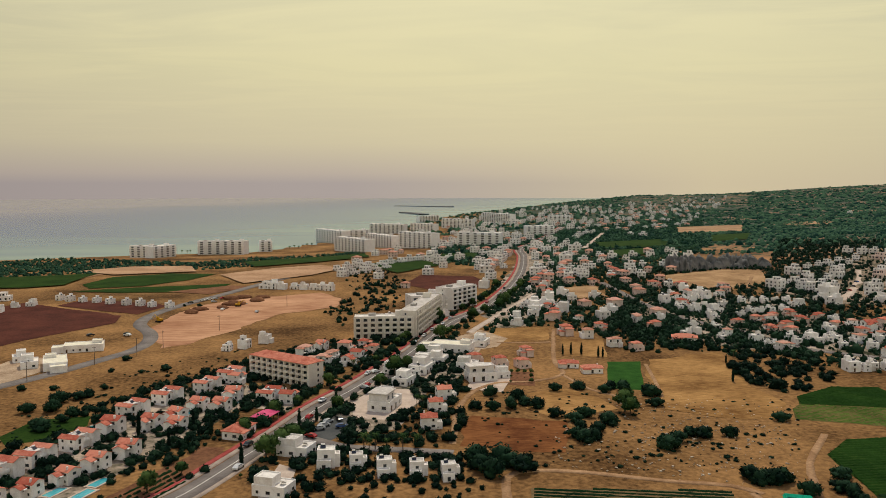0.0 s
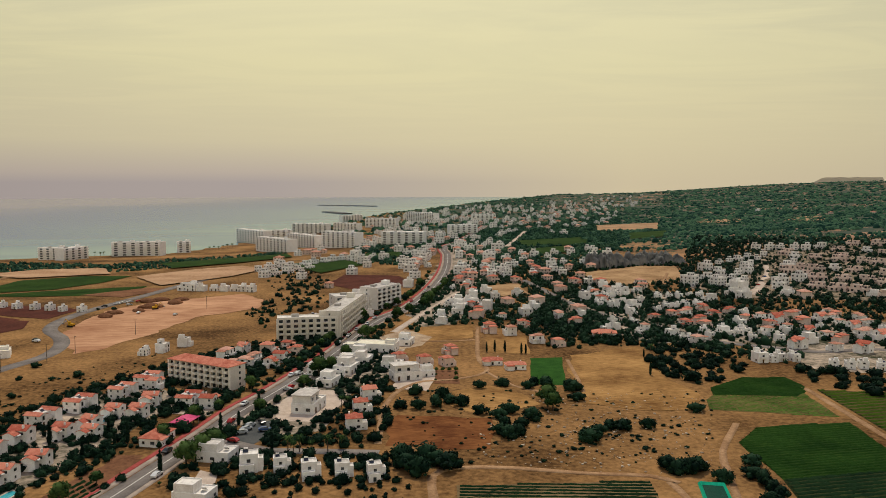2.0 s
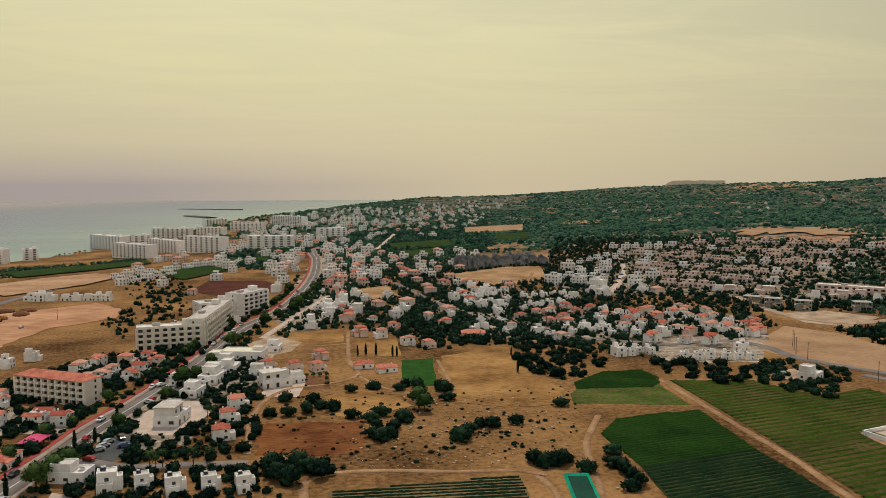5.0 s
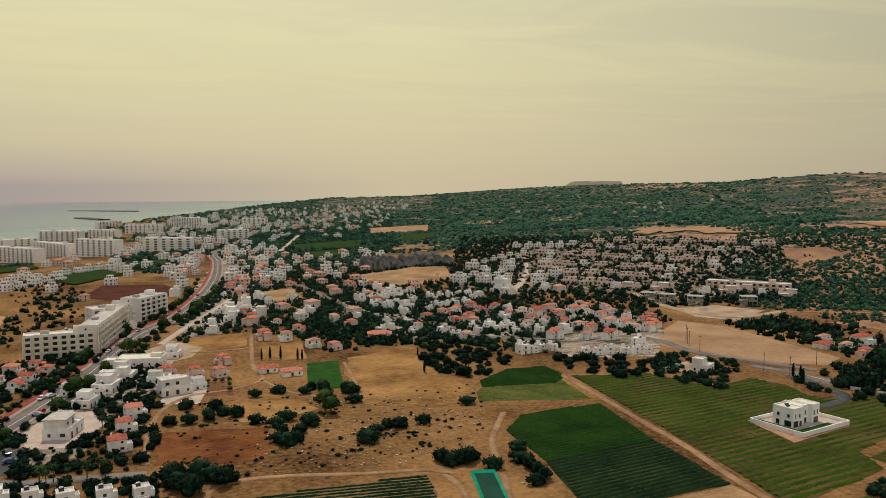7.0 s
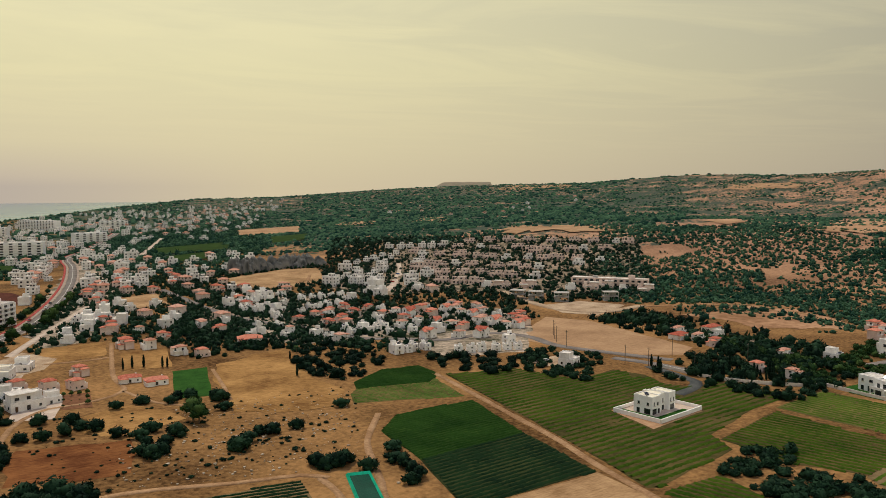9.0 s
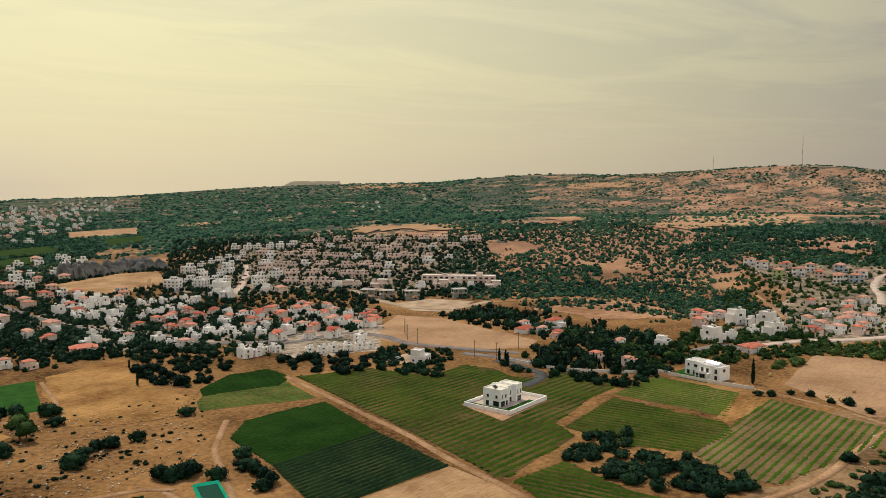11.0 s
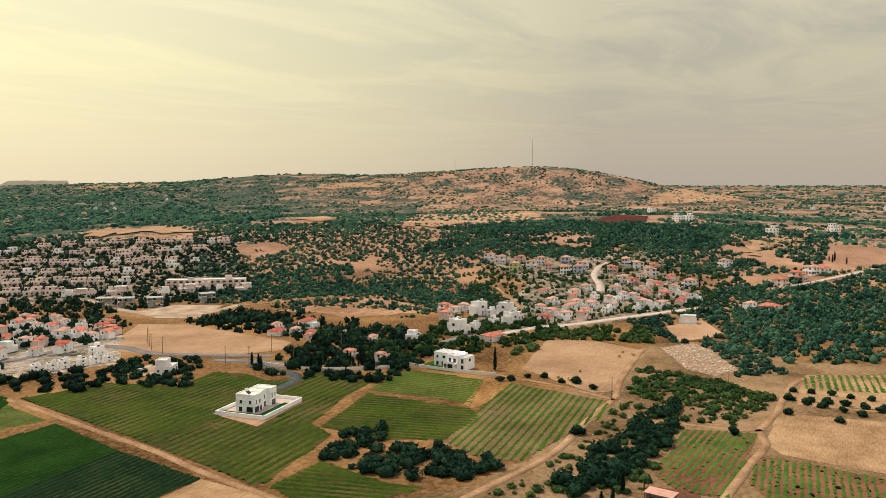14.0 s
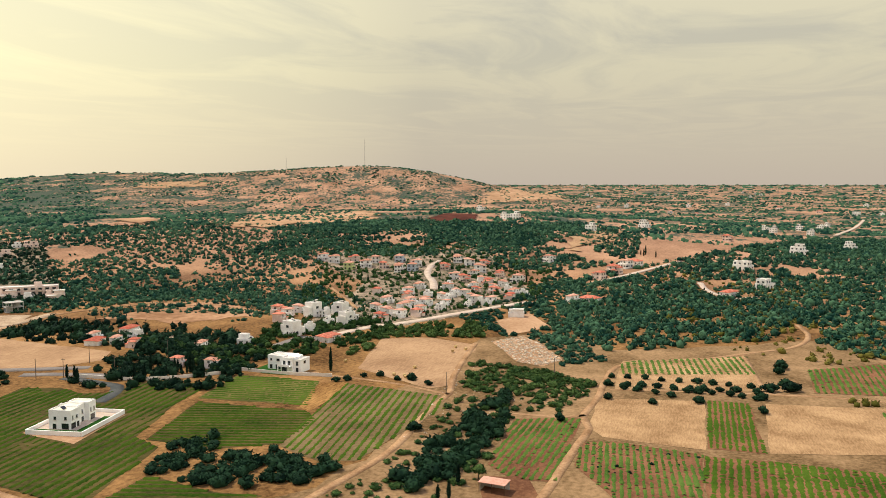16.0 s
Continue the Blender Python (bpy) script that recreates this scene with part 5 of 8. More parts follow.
def build_house(spec, m):
    """One house from its blocks: (x, y, width, depth, foot, height, roof)."""
    root = thing(spec.get("name", "house"), spec["label"], spec.get("category", "house"), m, spec.get("group", ""))
    blocks, wall, tile = spec["blocks"], spec.get("wall", WHITE), spec.get("tile", TILE)
    count = 0
    for k, (x, y, w, d, z0, h, roof) in enumerate(blocks):
        s = Shape()
        foot = z0 - 1.2 if z0 == 0 else z0
        if roof == "flat":
            s.walls(x, y, foot, w, d, h + z0 - foot, 0.55)
        elif roof == "slab":
            s.box(x, y, foot, w, d, h + z0 - foot)
        else:
            s.box(x, y, foot, w, d, h + z0 - foot)
            if roof == "gable":
                s.prism_end(x, y, z0 + h, w, d, w * 0.22)
            elif roof == "cross":
                t = Shape().prism_end(0, 0, 0, d, w, d * 0.22)
                s.add([(x - b, y + a, z0 + h + c) for a, b, c in t.v], t.f)
        part("wall", s.mesh("wall", spec.get("walls", {}).get(k, wall)), root)
        if roof == "hip":
            part("roof", Shape().hip(x, y, z0 + h, w, d, min(w, d) * 0.22).mesh("roof", tile), root, "tiled hipped roof")
        elif roof == "gable":
            part("roof", Shape().gable(x, y, z0 + h, w, d, w * 0.22).mesh("roof", tile), root, "tiled pitched roof")
        elif roof == "cross":
            t = Shape().gable(0, 0, 0, d, w, d * 0.22)
            q = Shape().add([(x - b, y + a, z0 + h + c) for a, b, c in t.v], t.f)
            part("roof", q.mesh("roof", tile), root, "tiled pitched roof")
        elif roof == "flat":
            part("roof", Shape().box(x, y, z0 + h + 0.02, w - 0.56, d - 0.56, 0.1).mesh("roof", spec.get("deck", FLATROOF)), root, "pale flat roof")
        elif roof == "slab":
            part("roof", Shape().box(x, y, z0 + h, w + 0.9, d + 0.9, 0.3).box(x, y, z0 + h + 0.3, w - 0.4, d - 0.4, 0.06).mesh("roof", spec.get("deck", FLATROOF)), root, "overhanging flat roof")
        # windows on every free side
        for face, (nx, ny, span) in enumerate(((0, -1, w), (1, 0, d), (0, 1, w), (-1, 0, d))):
            if face not in spec.get("faces", (0, 1, 2, 3)):
                continue
            storeys = max(1, int((h + 0.4) / 2.7))
            n = max(1, int(span / spec.get("pitch", 3.4)))
            for st in range(storeys):
                for i in range(n):
                    if count >= spec.get("most", 14):
                        break
                    off = (i + 0.5) / n * span - span / 2
                    px = x + (nx * w / 2 if nx else off)
                    py = y + (ny * d / 2 if ny else off)
                    pz = z0 + st * 2.9 + 0.9
                    if any(abs(px + nx * 0.4 - bx) < bw / 2 and abs(py + ny * 0.4 - by) < bd / 2 and bz <= pz + 0.5 < bz + bh for j, (bx, by, bw, bd, bz, bh, _) in enumerate(blocks) if j != k):
                        continue
                    kind = "tall" if (face == 0 and i == n // 2) else ("wide" if (i + st + face) % 3 == 0 else "small")
                    zz = pz - 0.8 if kind == "tall" else pz
                    if face == 0 and st == 0 and k == 0 and i == 0:
                        part("door", DOORM, root, "brown wooden door", pose(px, py, z0 + 0.02, 0, 0, 0))
                    else:
                        part("window", WIN[kind], root, "", pose(px, py, zz, 0, 0, (0, 90, 180, -90)[face]))
                    count += 1
    for bx, by, bz, bw in spec.get("balconies", ()):
        part("balcony", balcony_mesh(bw), root, "", pose(bx, by, bz))
    for tx, ty, tz in spec.get("tanks", ()):
        part("water_tank", TANKM, root, "white rooftop water tank", pose(tx, ty, tz))
        part("solar_panel", PANELM, root, "dark rooftop solar panel", pose(tx, ty, tz))
    for x, y, z, sx, sy, sz in spec.get("chimneys", ()):
        part("chimney", Shape().box(x, y, z, sx, sy, sz).mesh("chimney", wall), root)
    return root


KINDS = {
    "pair": dict(label="white two-storey house with twin red-tiled wings", most=8, blocks=[(-4.6, 0, 4.6, 8.5, 0, 5.4, "gable"), (4.6, -0.4, 4.6, 8.5, 0, 5.6, "gable"), (0, 0.6, 4.6, 6.4, 0, 5.2, "flat")],
                 balconies=[(0, -2.6, 2.8, 3.4)], tanks=[(0, 1, 5.4)]),
    "ell": dict(label="white two-storey house with red roofs and a terrace", most=8, blocks=[(0, 0, 6.4, 7.6, 0, 5.6, "gable"), (4.9, -1.2, 3.6, 5.2, 0, 4.6, "cross"), (-0.6, -5.0, 5.0, 2.6, 0, 2.8, "flat")],
                tanks=[(5.0, 2.2, 2.9)], chimneys=[(2, 2, 5.6, 0.7, 0.7, 2.0)]),
    "hip": dict(label="white two-storey villa with red hipped roof", most=8, tile=PALETILE, blocks=[(0.8, 0, 6.2, 6.6, 0, 5.9, "hip"), (-3.9, 1.0, 3.6, 5.0, 0, 5.3, "hip"), (2.4, -4.3, 3.4, 2.2, 0, 2.9, "flat"), (-3.6, -2.9, 3.4, 2.8, 0, 2.8, "slab")],
                tanks=[(-2, 4.6, 2.9)], balconies=[(-2, -3.9, 2.9, 3.0)]),
    "hip_pink": dict(label="pinkish two-storey house with terracotta hipped roof", most=8, wall=PINK, blocks=[(-0.8, 0, 6.6, 6.8, 0, 5.7, "hip"), (3.9, 0.8, 3.4, 5.0, 0, 4.6, "hip"), (2.6, -3.6, 3.6, 2.4, 0, 2.8, "hip"), (-2.6, -4.3, 2.8, 1.9, 0, 2.7, "flat")], balconies=[(-1, -3.7, 2.9, 3.2)]),
    "cube": dict(label="white flat-roofed cubic house with roof stair tower", most=8, blocks=[(0, 0, 7.6, 7.4, 0, 5.8, "flat"), (1.2, 1.6, 3.6, 3.6, 5.8, 2.5, "flat"), (-4.6, -1.2, 2.2, 4.6, 0, 2.9, "flat")], tanks=[(-1.8, 1.2, 6.0)]),
    "tower": dict(label="white stepped house with flat roofs and water tank", most=8, blocks=[(0, 0.8, 6.4, 5.6, 0, 6.4, "flat"), (-0.6, -3.2, 5.2, 2.6, 0, 3.2, "flat"), (4.1, 1.2, 1.8, 4.0, 0, 4.4, "flat")], tanks=[(-1.2, 1.6, 6.6)]),
    "resort": dict(label="pinkish flat-roofed terraced house with overhanging slab", most=8, wall=PINK, blocks=[(0, 0, 12.5, 6.6, 0, 2.8, "flat"), (2.4, 0.9, 6.6, 4.6, 2.8, 2.5, "slab"), (-4.4, 1.2, 2.6, 3.4, 2.8, 2.2, "flat"), (-2.4, -4.2, 5.6, 2.2, 0, 2.4, "slab")]),
    "resort_white": dict(label="white flat-roofed terraced house with stepped upper floor", most=8, blocks=[(0, 0, 9.5, 7.6, 0, 3.1, "flat"), (-1.2, 1.0, 6.2, 5.0, 3.1, 2.8, "flat")], tanks=[(3.6, 1.5, 3.2)]),
    "bungalow": dict(label="low white bungalow with orange tiled roof", most=9, category="house", blocks=[(0, 0, 13, 7.4, 0, 3.1, "hip"), (-3.5, -4.4, 4.4, 2.0, 0, 2.7, "hip")], chimneys=[(3.5, 1, 3.2, 0.7, 0.7, 1.9)]),
    "row": dict(label="white two-storey terraced house with flat roofs", most=9, pitch=4.0, blocks=[(0, 0, 7.2, 8.4, 0, 5.7, "flat"), (-1.2, 2.2, 2.8, 2.8, 5.7, 2.3, "flat")], balconies=[(0, -4.2, 2.9, 4.2)], tanks=[(1.6, 1.0, 5.9)]),
    "modern": dict(label="white modern flat-roofed villa with large dark windows", category="villa", most=14, blocks=[(0, 0, 13, 8.5, 0, 3.2, "flat"), (-1.6, 0.6, 8.5, 6.8, 3.2, 3.1, "slab"), (4.6, 1.2, 3.0, 5.0, 3.2, 2.7, "flat")], balconies=[(-1.6, -2.8, 3.2, 6.0)]),
    "mod3": dict(label="white three-storey modern villa with terraces", category="villa", most=16, pitch=3.0, blocks=[(0, 0, 13, 9, 0, 3.0, "flat"), (0.6, 0.8, 11, 7, 3.0, 2.9, "slab"), (-1, 1.4, 7, 5, 5.9, 2.6, "slab")]),
    "far": dict(label="distant white flat-roofed building", most=5, pitch=4.2, faces=(0, 1, 3), blocks=[(0, 0, 9.5, 8.4, 0, 5.8, "flat"), (1.2, 1.2, 4.6, 4.2, 5.8, 2.6, "flat")]),
    "far_tall": dict(label="distant white apartment block", category="building", most=8, pitch=4.2, faces=(0, 1, 3), blocks=[(0, 0, 13, 9.4, 0, 9.0, "flat"), (-2.2, 1.2, 4.6, 4.2, 9.0, 2.6, "flat")]),
    "far_red": dict(label="distant pale house with faded red roof", most=4, pitch=4.2, faces=(0, 3), tile=PALETILE, wall=PINK, blocks=[(0, 0, 9.4, 8.2, 0, 5.4, "hip")]),
    "shop": dict(label="low flat-roofed commercial building with cream roof", category="shop", most=8, pitch=4.0, deck=YELLOWROOF, blocks=[(0, 0, 24, 13, 0, 4.2, "flat"), (8, 2.2, 6, 6, 4.2, 1.6, "flat"), (-15.5, -1.5, 7, 9, 0, 3.4, "flat")]),
    "shop_small": dict(label="white flat-roofed roadside building", category="shop", most=9, pitch=3.6, blocks=[(0, 0, 13, 9, 0, 3.6, "flat"), (2, 1, 7.5, 6.4, 3.6, 3.0, "flat")], tanks=[(-4, 1, 3.8)]),
    "lime": dict(label="lime-green house with red roof", wall=LIMEWALL, most=8, tile=PALETILE, blocks=[(0, 0, 8, 7.4, 0, 6.2, "hip"), (2, -4.2, 3.4, 1.4, 0, 2.8, "flat")]),
    "blue": dict(label="pale blue house with faded red roof", wall=BLUEWALL, most=8, tile=PALETILE, blocks=[(0, 0, 8, 7.4, 0, 6.0, "hip"), (2, -4.2, 3.4, 1.4, 0, 2.8, "flat")]),
}
FIRST = {}
GROUPS = {"pair": "houses of the estate by the main road", "ell": "houses of the estate by the main road", "resort": "resort houses", "resort_white": "resort houses", "hip": "houses of the hill village", "far": "distant town houses", "far_tall": "distant town houses", "far_red": "distant town houses"}


FARTOWN = Shape()
FARMATS = [WHITE, PINK, CREAM, FLATROOF, TILE, PALETILE, GLASS, LIMEWALL, BLUEWALL, YELLOWROOF]


def far_house(kind, m):
    """A house of the distant town, too far off to pick apart: walls, roofs and windows joined to the rest."""
    spec = KINDS[kind]
    s = Shape()
    wall, tile, deck = [FARMATS.index(q) for q in (spec.get("wall", WHITE), spec.get("tile", TILE), spec.get("deck", FLATROOF))]
    for k, (x, y, w, d, z0, h, roof) in enumerate(spec["blocks"]):
        foot = z0 - 2 if z0 == 0 else z0
        if roof in ("flat", "slab"):
            s.walls(x, y, foot, w, d, z0 + h - foot, 0.5, wall)
            s.box(x, y, z0 + h, w - 0.6, d - 0.6, 0.12, deck)
        else:
            s.box(x, y, foot, w, d, z0 + h - foot, wall)
            s.hip(x, y, z0 + h, w, d, min(w, d) * 0.22, 0.45, tile)
        for st in range(max(1, int((h + 0.4) / 2.7))):
            for i in range(max(1, int(w / 3.6))):
                n = max(1, int(w / 3.6))
                for side in (-1, 1):
                    s.box(x + (i + 0.5) / n * w - w / 2, y + side * d / 2, z0 + st * 2.9 + 0.9, 1.5, 0.08, 1.3, 6)
            for i in (-0.25, 0.25):
                for side in (-1, 1):
                    s.box(x + side * w / 2, y + i * d, z0 + st * 2.9 + 0.9, 0.08, 1.4, 1.3, 6)
    n = len(FARTOWN.v)
    FARTOWN.v += [tuple(m @ Vector(p)) for p in s.v]
    FARTOWN.f += [tuple(i + n for i in f) for f in s.f]
    FARTOWN.m += s.m


def put(kind, p, yaw=0.0, scale=1.0, label=""):
    """Stand a house of that kind on the land, its front facing yaw 0 = south."""
    x, y = p
    scale *= {"row": 0.74, "cube": 0.74, "tower": 0.99, "resort": 1.0, "resort_white": 0.9, "hip": 0.82, "hip_pink": 0.82}.get(kind, 0.86)
    m = pose(x, y, ground_z(x, y) + 0.1, 0, 0, yaw) @ Matrix.Scale(scale, 4)
    w = max(abs(b[0]) + b[2] / 2 for b in KINDS[kind]["blocks"])
    SPOTS.append((x, y, w * scale * 0.72))
    if math.hypot(x, y) > 650:
        return far_house(kind, m)
    key = (kind, math.hypot(x, y) > 420)
    if key in FIRST:
        ob = copy_thing(FIRST[key], m)
    else:
        spec = dict(KINDS[kind], group=GROUPS.get(kind, ""))
        if key[1]:
            spec.update(most=4, tanks=spec.get("tanks", ())[:1], chimneys=())
        ob = FIRST[key] = build_house(spec, Matrix.Identity(4))
        ob.matrix_basis = m
    if label:
        ob["label"] = label
    return ob


def heading(a, b):
    """The turn that lays a thing's x axis along the way from a to b."""
    return math.degrees(math.atan2(b[1] - a[1], b[0] - a[0]))


RND = random.Random(11)


def estate(kinds, pts, yaw, quarter=True, jitter=5.0, size=(0.95, 1.08)):
    for i, p in enumerate(pts):
        k = kinds[i % len(kinds)] if isinstance(kinds, list) else kinds
        put(k, p, yaw + (RND.choice((0, 90, 180, 270)) if quarter else 0) + RND.uniform(-jitter, jitter), RND.uniform(*size))


def row_of(kinds, a, b, n, yaw=None, jitter=3.0, wobble=1.5):
    """Houses at even steps from a to b."""
    t = heading(a, b) if yaw is None else yaw
    for i in range(n):
        s = i / max(1, n - 1)
        p = (a[0] + (b[0] - a[0]) * s + RND.uniform(-wobble, wobble), a[1] + (b[1] - a[1]) * s + RND.uniform(-wobble, wobble))
        put(RND.choice(kinds), p, t + RND.choice((0, 0, 180)) + RND.uniform(-jitter, jitter), RND.uniform(0.92, 1.08))


ROADYAW = heading(*[(-62.7, 237.6), (-21.8, 371.8)])
# estate beside the main road
estate("pair", [(-128.0, 220.6), (-124.1, 234.8), (-117.5, 249.6), (-114.4, 286.0), (-107.5, 302.7), (-97.2, 320.3), (-91.9, 337.5)], ROADYAW, False, 4)
estate("ell", [(-113.0, 265.5), (-98.3, 242.0), (-103.1, 231.0), (-106.8, 219.3), (-112.6, 209.9), (-119.6, 203.6), (-95.2, 278.5), (-101.1, 269.3), (-91.4, 291.8), (-82.8, 291.2), (-91.6, 267.7), (-82.3, 306.4), (-135.0, 213.5), (-128.5, 200.4)], ROADYAW + 180, False, 12)
estate(["ell", "pair"], [(-88.4, 331.6), (-68.0, 304.7), (-60.3, 301.4)], ROADYAW, False, 4)
put("bungalow", (-69.0, 261.7), ROADYAW, 1.0, "cream two-storey roadside shop with orange tiled roof")
estate("cube", [(-102.8, 404.2), (-95.0, 417.1), (-109.6, 397.3)], ROADYAW)
estate(["hip", "ell", "hip_pink"], [(-68.2, 384.8), (-61.9, 400.7), (-49.5, 395.1), (-53.4, 377.1), (-41.4, 376.9), (-35.4, 392.2), (-56.4, 367.6), (-45.0, 366.2), (-40.8, 404.6), (-61.6, 365.3)], ROADYAW)
# right of the main road
estate(["shop_small", "resort_white"], [(-9.5, 352.3), (-1.9, 370.4), (-16.6, 331.0), (-22.9, 351.3)], ROADYAW, False)
put("shop", (4.7, 398.3), ROADYAW - 90)
put("shop_small", (19.9, 410.8), ROADYAW, 1.0)
put("modern", (-22.1, 294.8), ROADYAW, 1.2, "large white modern house with stacked flat roofs")
estate("ell", [(0.2, 307.4), (-2.9, 290.8), (-5.0, 269.8)], ROADYAW + 30, False, 10)
FIRST_ROW = [(-35.1, 231.7), (-25.9, 230.7), (-17.1, 225.3), (-7.6, 224.4), (1.7, 222.3)]
estate("tower", FIRST_ROW, 8, False, 4, (0.78, 0.88))
put("shop_small", (-46.2, 243.1), ROADYAW + 90, 1.0)
put("shop_small", (-46.5, 211.4), ROADYAW + 90, 0.95, "large pale flat-roofed roadside building")
put("modern", (16.3, 338.3), 15, 1.1, "white modern villa with flat roofs and a paved yard")
put("shop_small", (24.8, 342.3), 15, 0.8)
estate("hip_pink", [(14.9, 371.3), (26.3, 364.0), (36.5, 360.5), (41.1, 385.8)], 20)
estate("bungalow", [(58.2, 361.4), (67.1, 351.2)], -5, False, 3)
estate(["hip_pink", "hip"], [(69.3, 439.7), (79.7, 431.4), (91.0, 453.1), (90.1, 408.5), (98.5, 398.5), (83.6, 481.2), (72.0, 506.2)], 10)
put("bungalow", (129.3, 418.3), -15, 1.15, "house with steep red tiled roofs among dark trees")
estate("cube", [(171.1, 404.0), (189.3, 426.3), (201.2, 429.1), (209.0, 422.3)], -20, False)
# central village
estate(["cube", "row", "tower"], [(172.6, 553.7), (164.8, 513.3), (191.1, 571.1), (168.4, 483.7), (157.8, 523.1), (155.7, 550.5), (171.3, 589.9), (176.4, 530.6)], 20)
row_of(["row"], *[(212.0, 552.4), (242.0, 554.1)], 5)
row_of(["row"], *[(200.0, 510.4), (223.3, 515.9)], 4)
estate("hip_pink", [(175.7, 466.0), (191.2, 476.9), (205.6, 488.9), (221.6, 501.2), (187.0, 446.0), (200.4, 456.6), (216.9, 473.8), (233.7, 487.6)], 15)
estate("cube", [(168.8, 404.7)], -15)
row_of(["row", "resort_white"], *[(186.1, 413.7), (212.0, 419.0)], 5)
row_of(["row"], *[(206.9, 402.2), (218.6, 400.6)], 2)
estate(["hip", "ell"], [(242.5, 464.0), (245.9, 451.8), (240.1, 428.3), (244.8, 415.1), (248.4, 402.7), (276.7, 455.8), (279.1, 439.6), (280.6, 428.5), (276.9, 411.4), (277.1, 397.9), (275.0, 383.9), (283.7, 382.9)], heading(*[(277.6, 460.0), (284.8, 384.4)]), False)
estate(["ell", "hip"], [(221.6, 382.5), (235.3, 373.5), (248.6, 369.5)], 200, False, 10)
row_of(["cube", "row"], *[(185.5, 353.7), (201.9, 354.4)], 4)
row_of(["row"], *[(213.9, 341.1), (244.4, 329.1)], 6)
put("resort_white", (243.8, 288.1), 30, 1.2, "cream farmhouse beside a sandy yard")
# resort
for a, b, n in ([(486.9, 747.4), (599.7, 609.7), 10], [(457.0, 718.0), (549.9, 599.8), 10], [(402.3, 709.3), (515.7, 569.8), 12], [(372.8, 673.8), (452.5, 576.1), 10], [(357.6, 621.6), (423.1, 546.2), 8],
                [(341.1, 575.2), (387.5, 515.2), 7], [(413.2, 490.4), (453.6, 448.0), 6]):
    row_of(["resort", "resort", "resort", "resort_white"], a, b, n - 1, wobble=6)
row_of(["resort_white", "cube"], *[(300.8, 627.2), (385.9, 738.2)], 6)
row_of(["resort_white", "cube"], *[(314.1, 701.4), (370.4, 732.2)], 5)
estate(["resort_white", "far_tall"], [(307.8, 551.3), (278.4, 601.7), (273.5, 634.3), (282.7, 575.0), (286.9, 641.5), (258.0, 609.9)], 25)
row_of(["resort_white", "far"], *[(401.0, 779.4), (437.9, 748.7)], 5)
row_of(["cube", "row"], *[(159.1, 561.4), (185.6, 569.7)], 5)
row_of(["cube", "row"], *[(158.2, 532.8), (176.4, 531.3)], 4)
# hill village
estate(["hip", "hip", "hip_pink"], [(671.6, 338.7), (666.3, 324.7), (676.7, 309.5), (658.1, 289.1), (678.7, 289.2), (657.6, 272.9), (649.6, 254.4), (677.4, 247.1), (671.3, 219.2), (707.7, 218.1), (696.7, 204.1), (696.4, 189.0), (671.4, 186.7), (632.6, 196.9), (625.6, 187.1), (625.3, 171.7)], 20, True, 5, (1.15, 1.35))
put("lime", (642.4, 299.7), 10, 1.2)
put("blue", (689.5, 269.4), 10, 1.2)
put("blue", (656.8, 244.7), 10, 1.2)
estate(["hip", "cube"], [(557.8, 210.7), (549.9, 192.2), (584.3, 188.3), (540.3, 173.3), (565.8, 168.5), (505.0, 167.5), (539.8, 152.6), (532.6, 145.4), (636.0, 143.6), (593.3, 141.8), (615.4, 151.6), (578.4, 125.9)], -15, True, 5, (1.2, 1.4))
estate(["cube", "tower"], [(456.8, 230.3), (457.4, 239.6), (409.9, 216.5), (395.0, 219.1), (429.4, 214.0), (435.7, 206.0), (445.3, 205.3), (467.4, 223.2)], -15, True, 5, (1.2, 1.4))
estate(["hip"], [(486.9, 207.4), (519.1, 212.5), (475.1, 194.7), (470.0, 183.0), (497.9, 191.4), (519.8, 194.8), (489.1, 176.4), (515.2, 182.2)], -15, True, 8, (1.15, 1.35))
estate(["hip_pink", "hip"], [(550.9, 233.4), (466.6, 254.8), (432.4, 249.5), (451.6, 253.9), (456.9, 264.3)], 0, True, 5, (1.15, 1.3))
put("bungalow", (387.3, 193.3), -20, 1.1, "two-storey house with broad orange roof")
put("modern", (494.9, 112.7), 100, 0.9)
# villas on the hillside
for kind, pts in (("mod3", [(1025.4, 69.7), (872.7, -93.6), (943.2, -151.9)]), ("modern", [(756.5, -35.5), (665.7, -48.0), (1955, -324), (1017.9, -213.0)]),
                  ("hip_pink", [(939.3, -26.4), (671.2, 81.6), (701.7, 72.7), (2040, -261), (1756, -353)]),
                  ("cube", [(1117.7, -88.1), (1142.6, -80.1), (1121.1, -133.5), (1462, -199), (1362, -176), (1236, -132), (1938, -372)]),
                  ("bungalow", [(623.8, -19.9), (748.8, 59.7), (1912, 14), (2228, -189), (568.4, 75.1)]),
                  ("hip", [(736.3, 136.5), (1840, 324), (2161, 268), (1959, 74), (564.9, 87.2), (732.4, 64.9)]),
                  ("far", [(935.7, 124.7), (2199, 197), (2262, 37), (2373, -65), (2326, -408), (1147.5, 316.8), (1006.6, 244.6), (1014.2, 233.4)])):
    estate(kind, pts, 60, True, 5, (1.2, 1.45))
estate("far_red", [(1763, 1421), (1927, 799), (1847, 753), (2257, 899), (313.9, 538.2)], 0)
estate(["hip", "bungalow", "hip_pink"], [(350.4, 317.7), (374.3, 314.3), (310.4, 233.7), (311.8, 216.0), (339.5, 307.8)], 10)


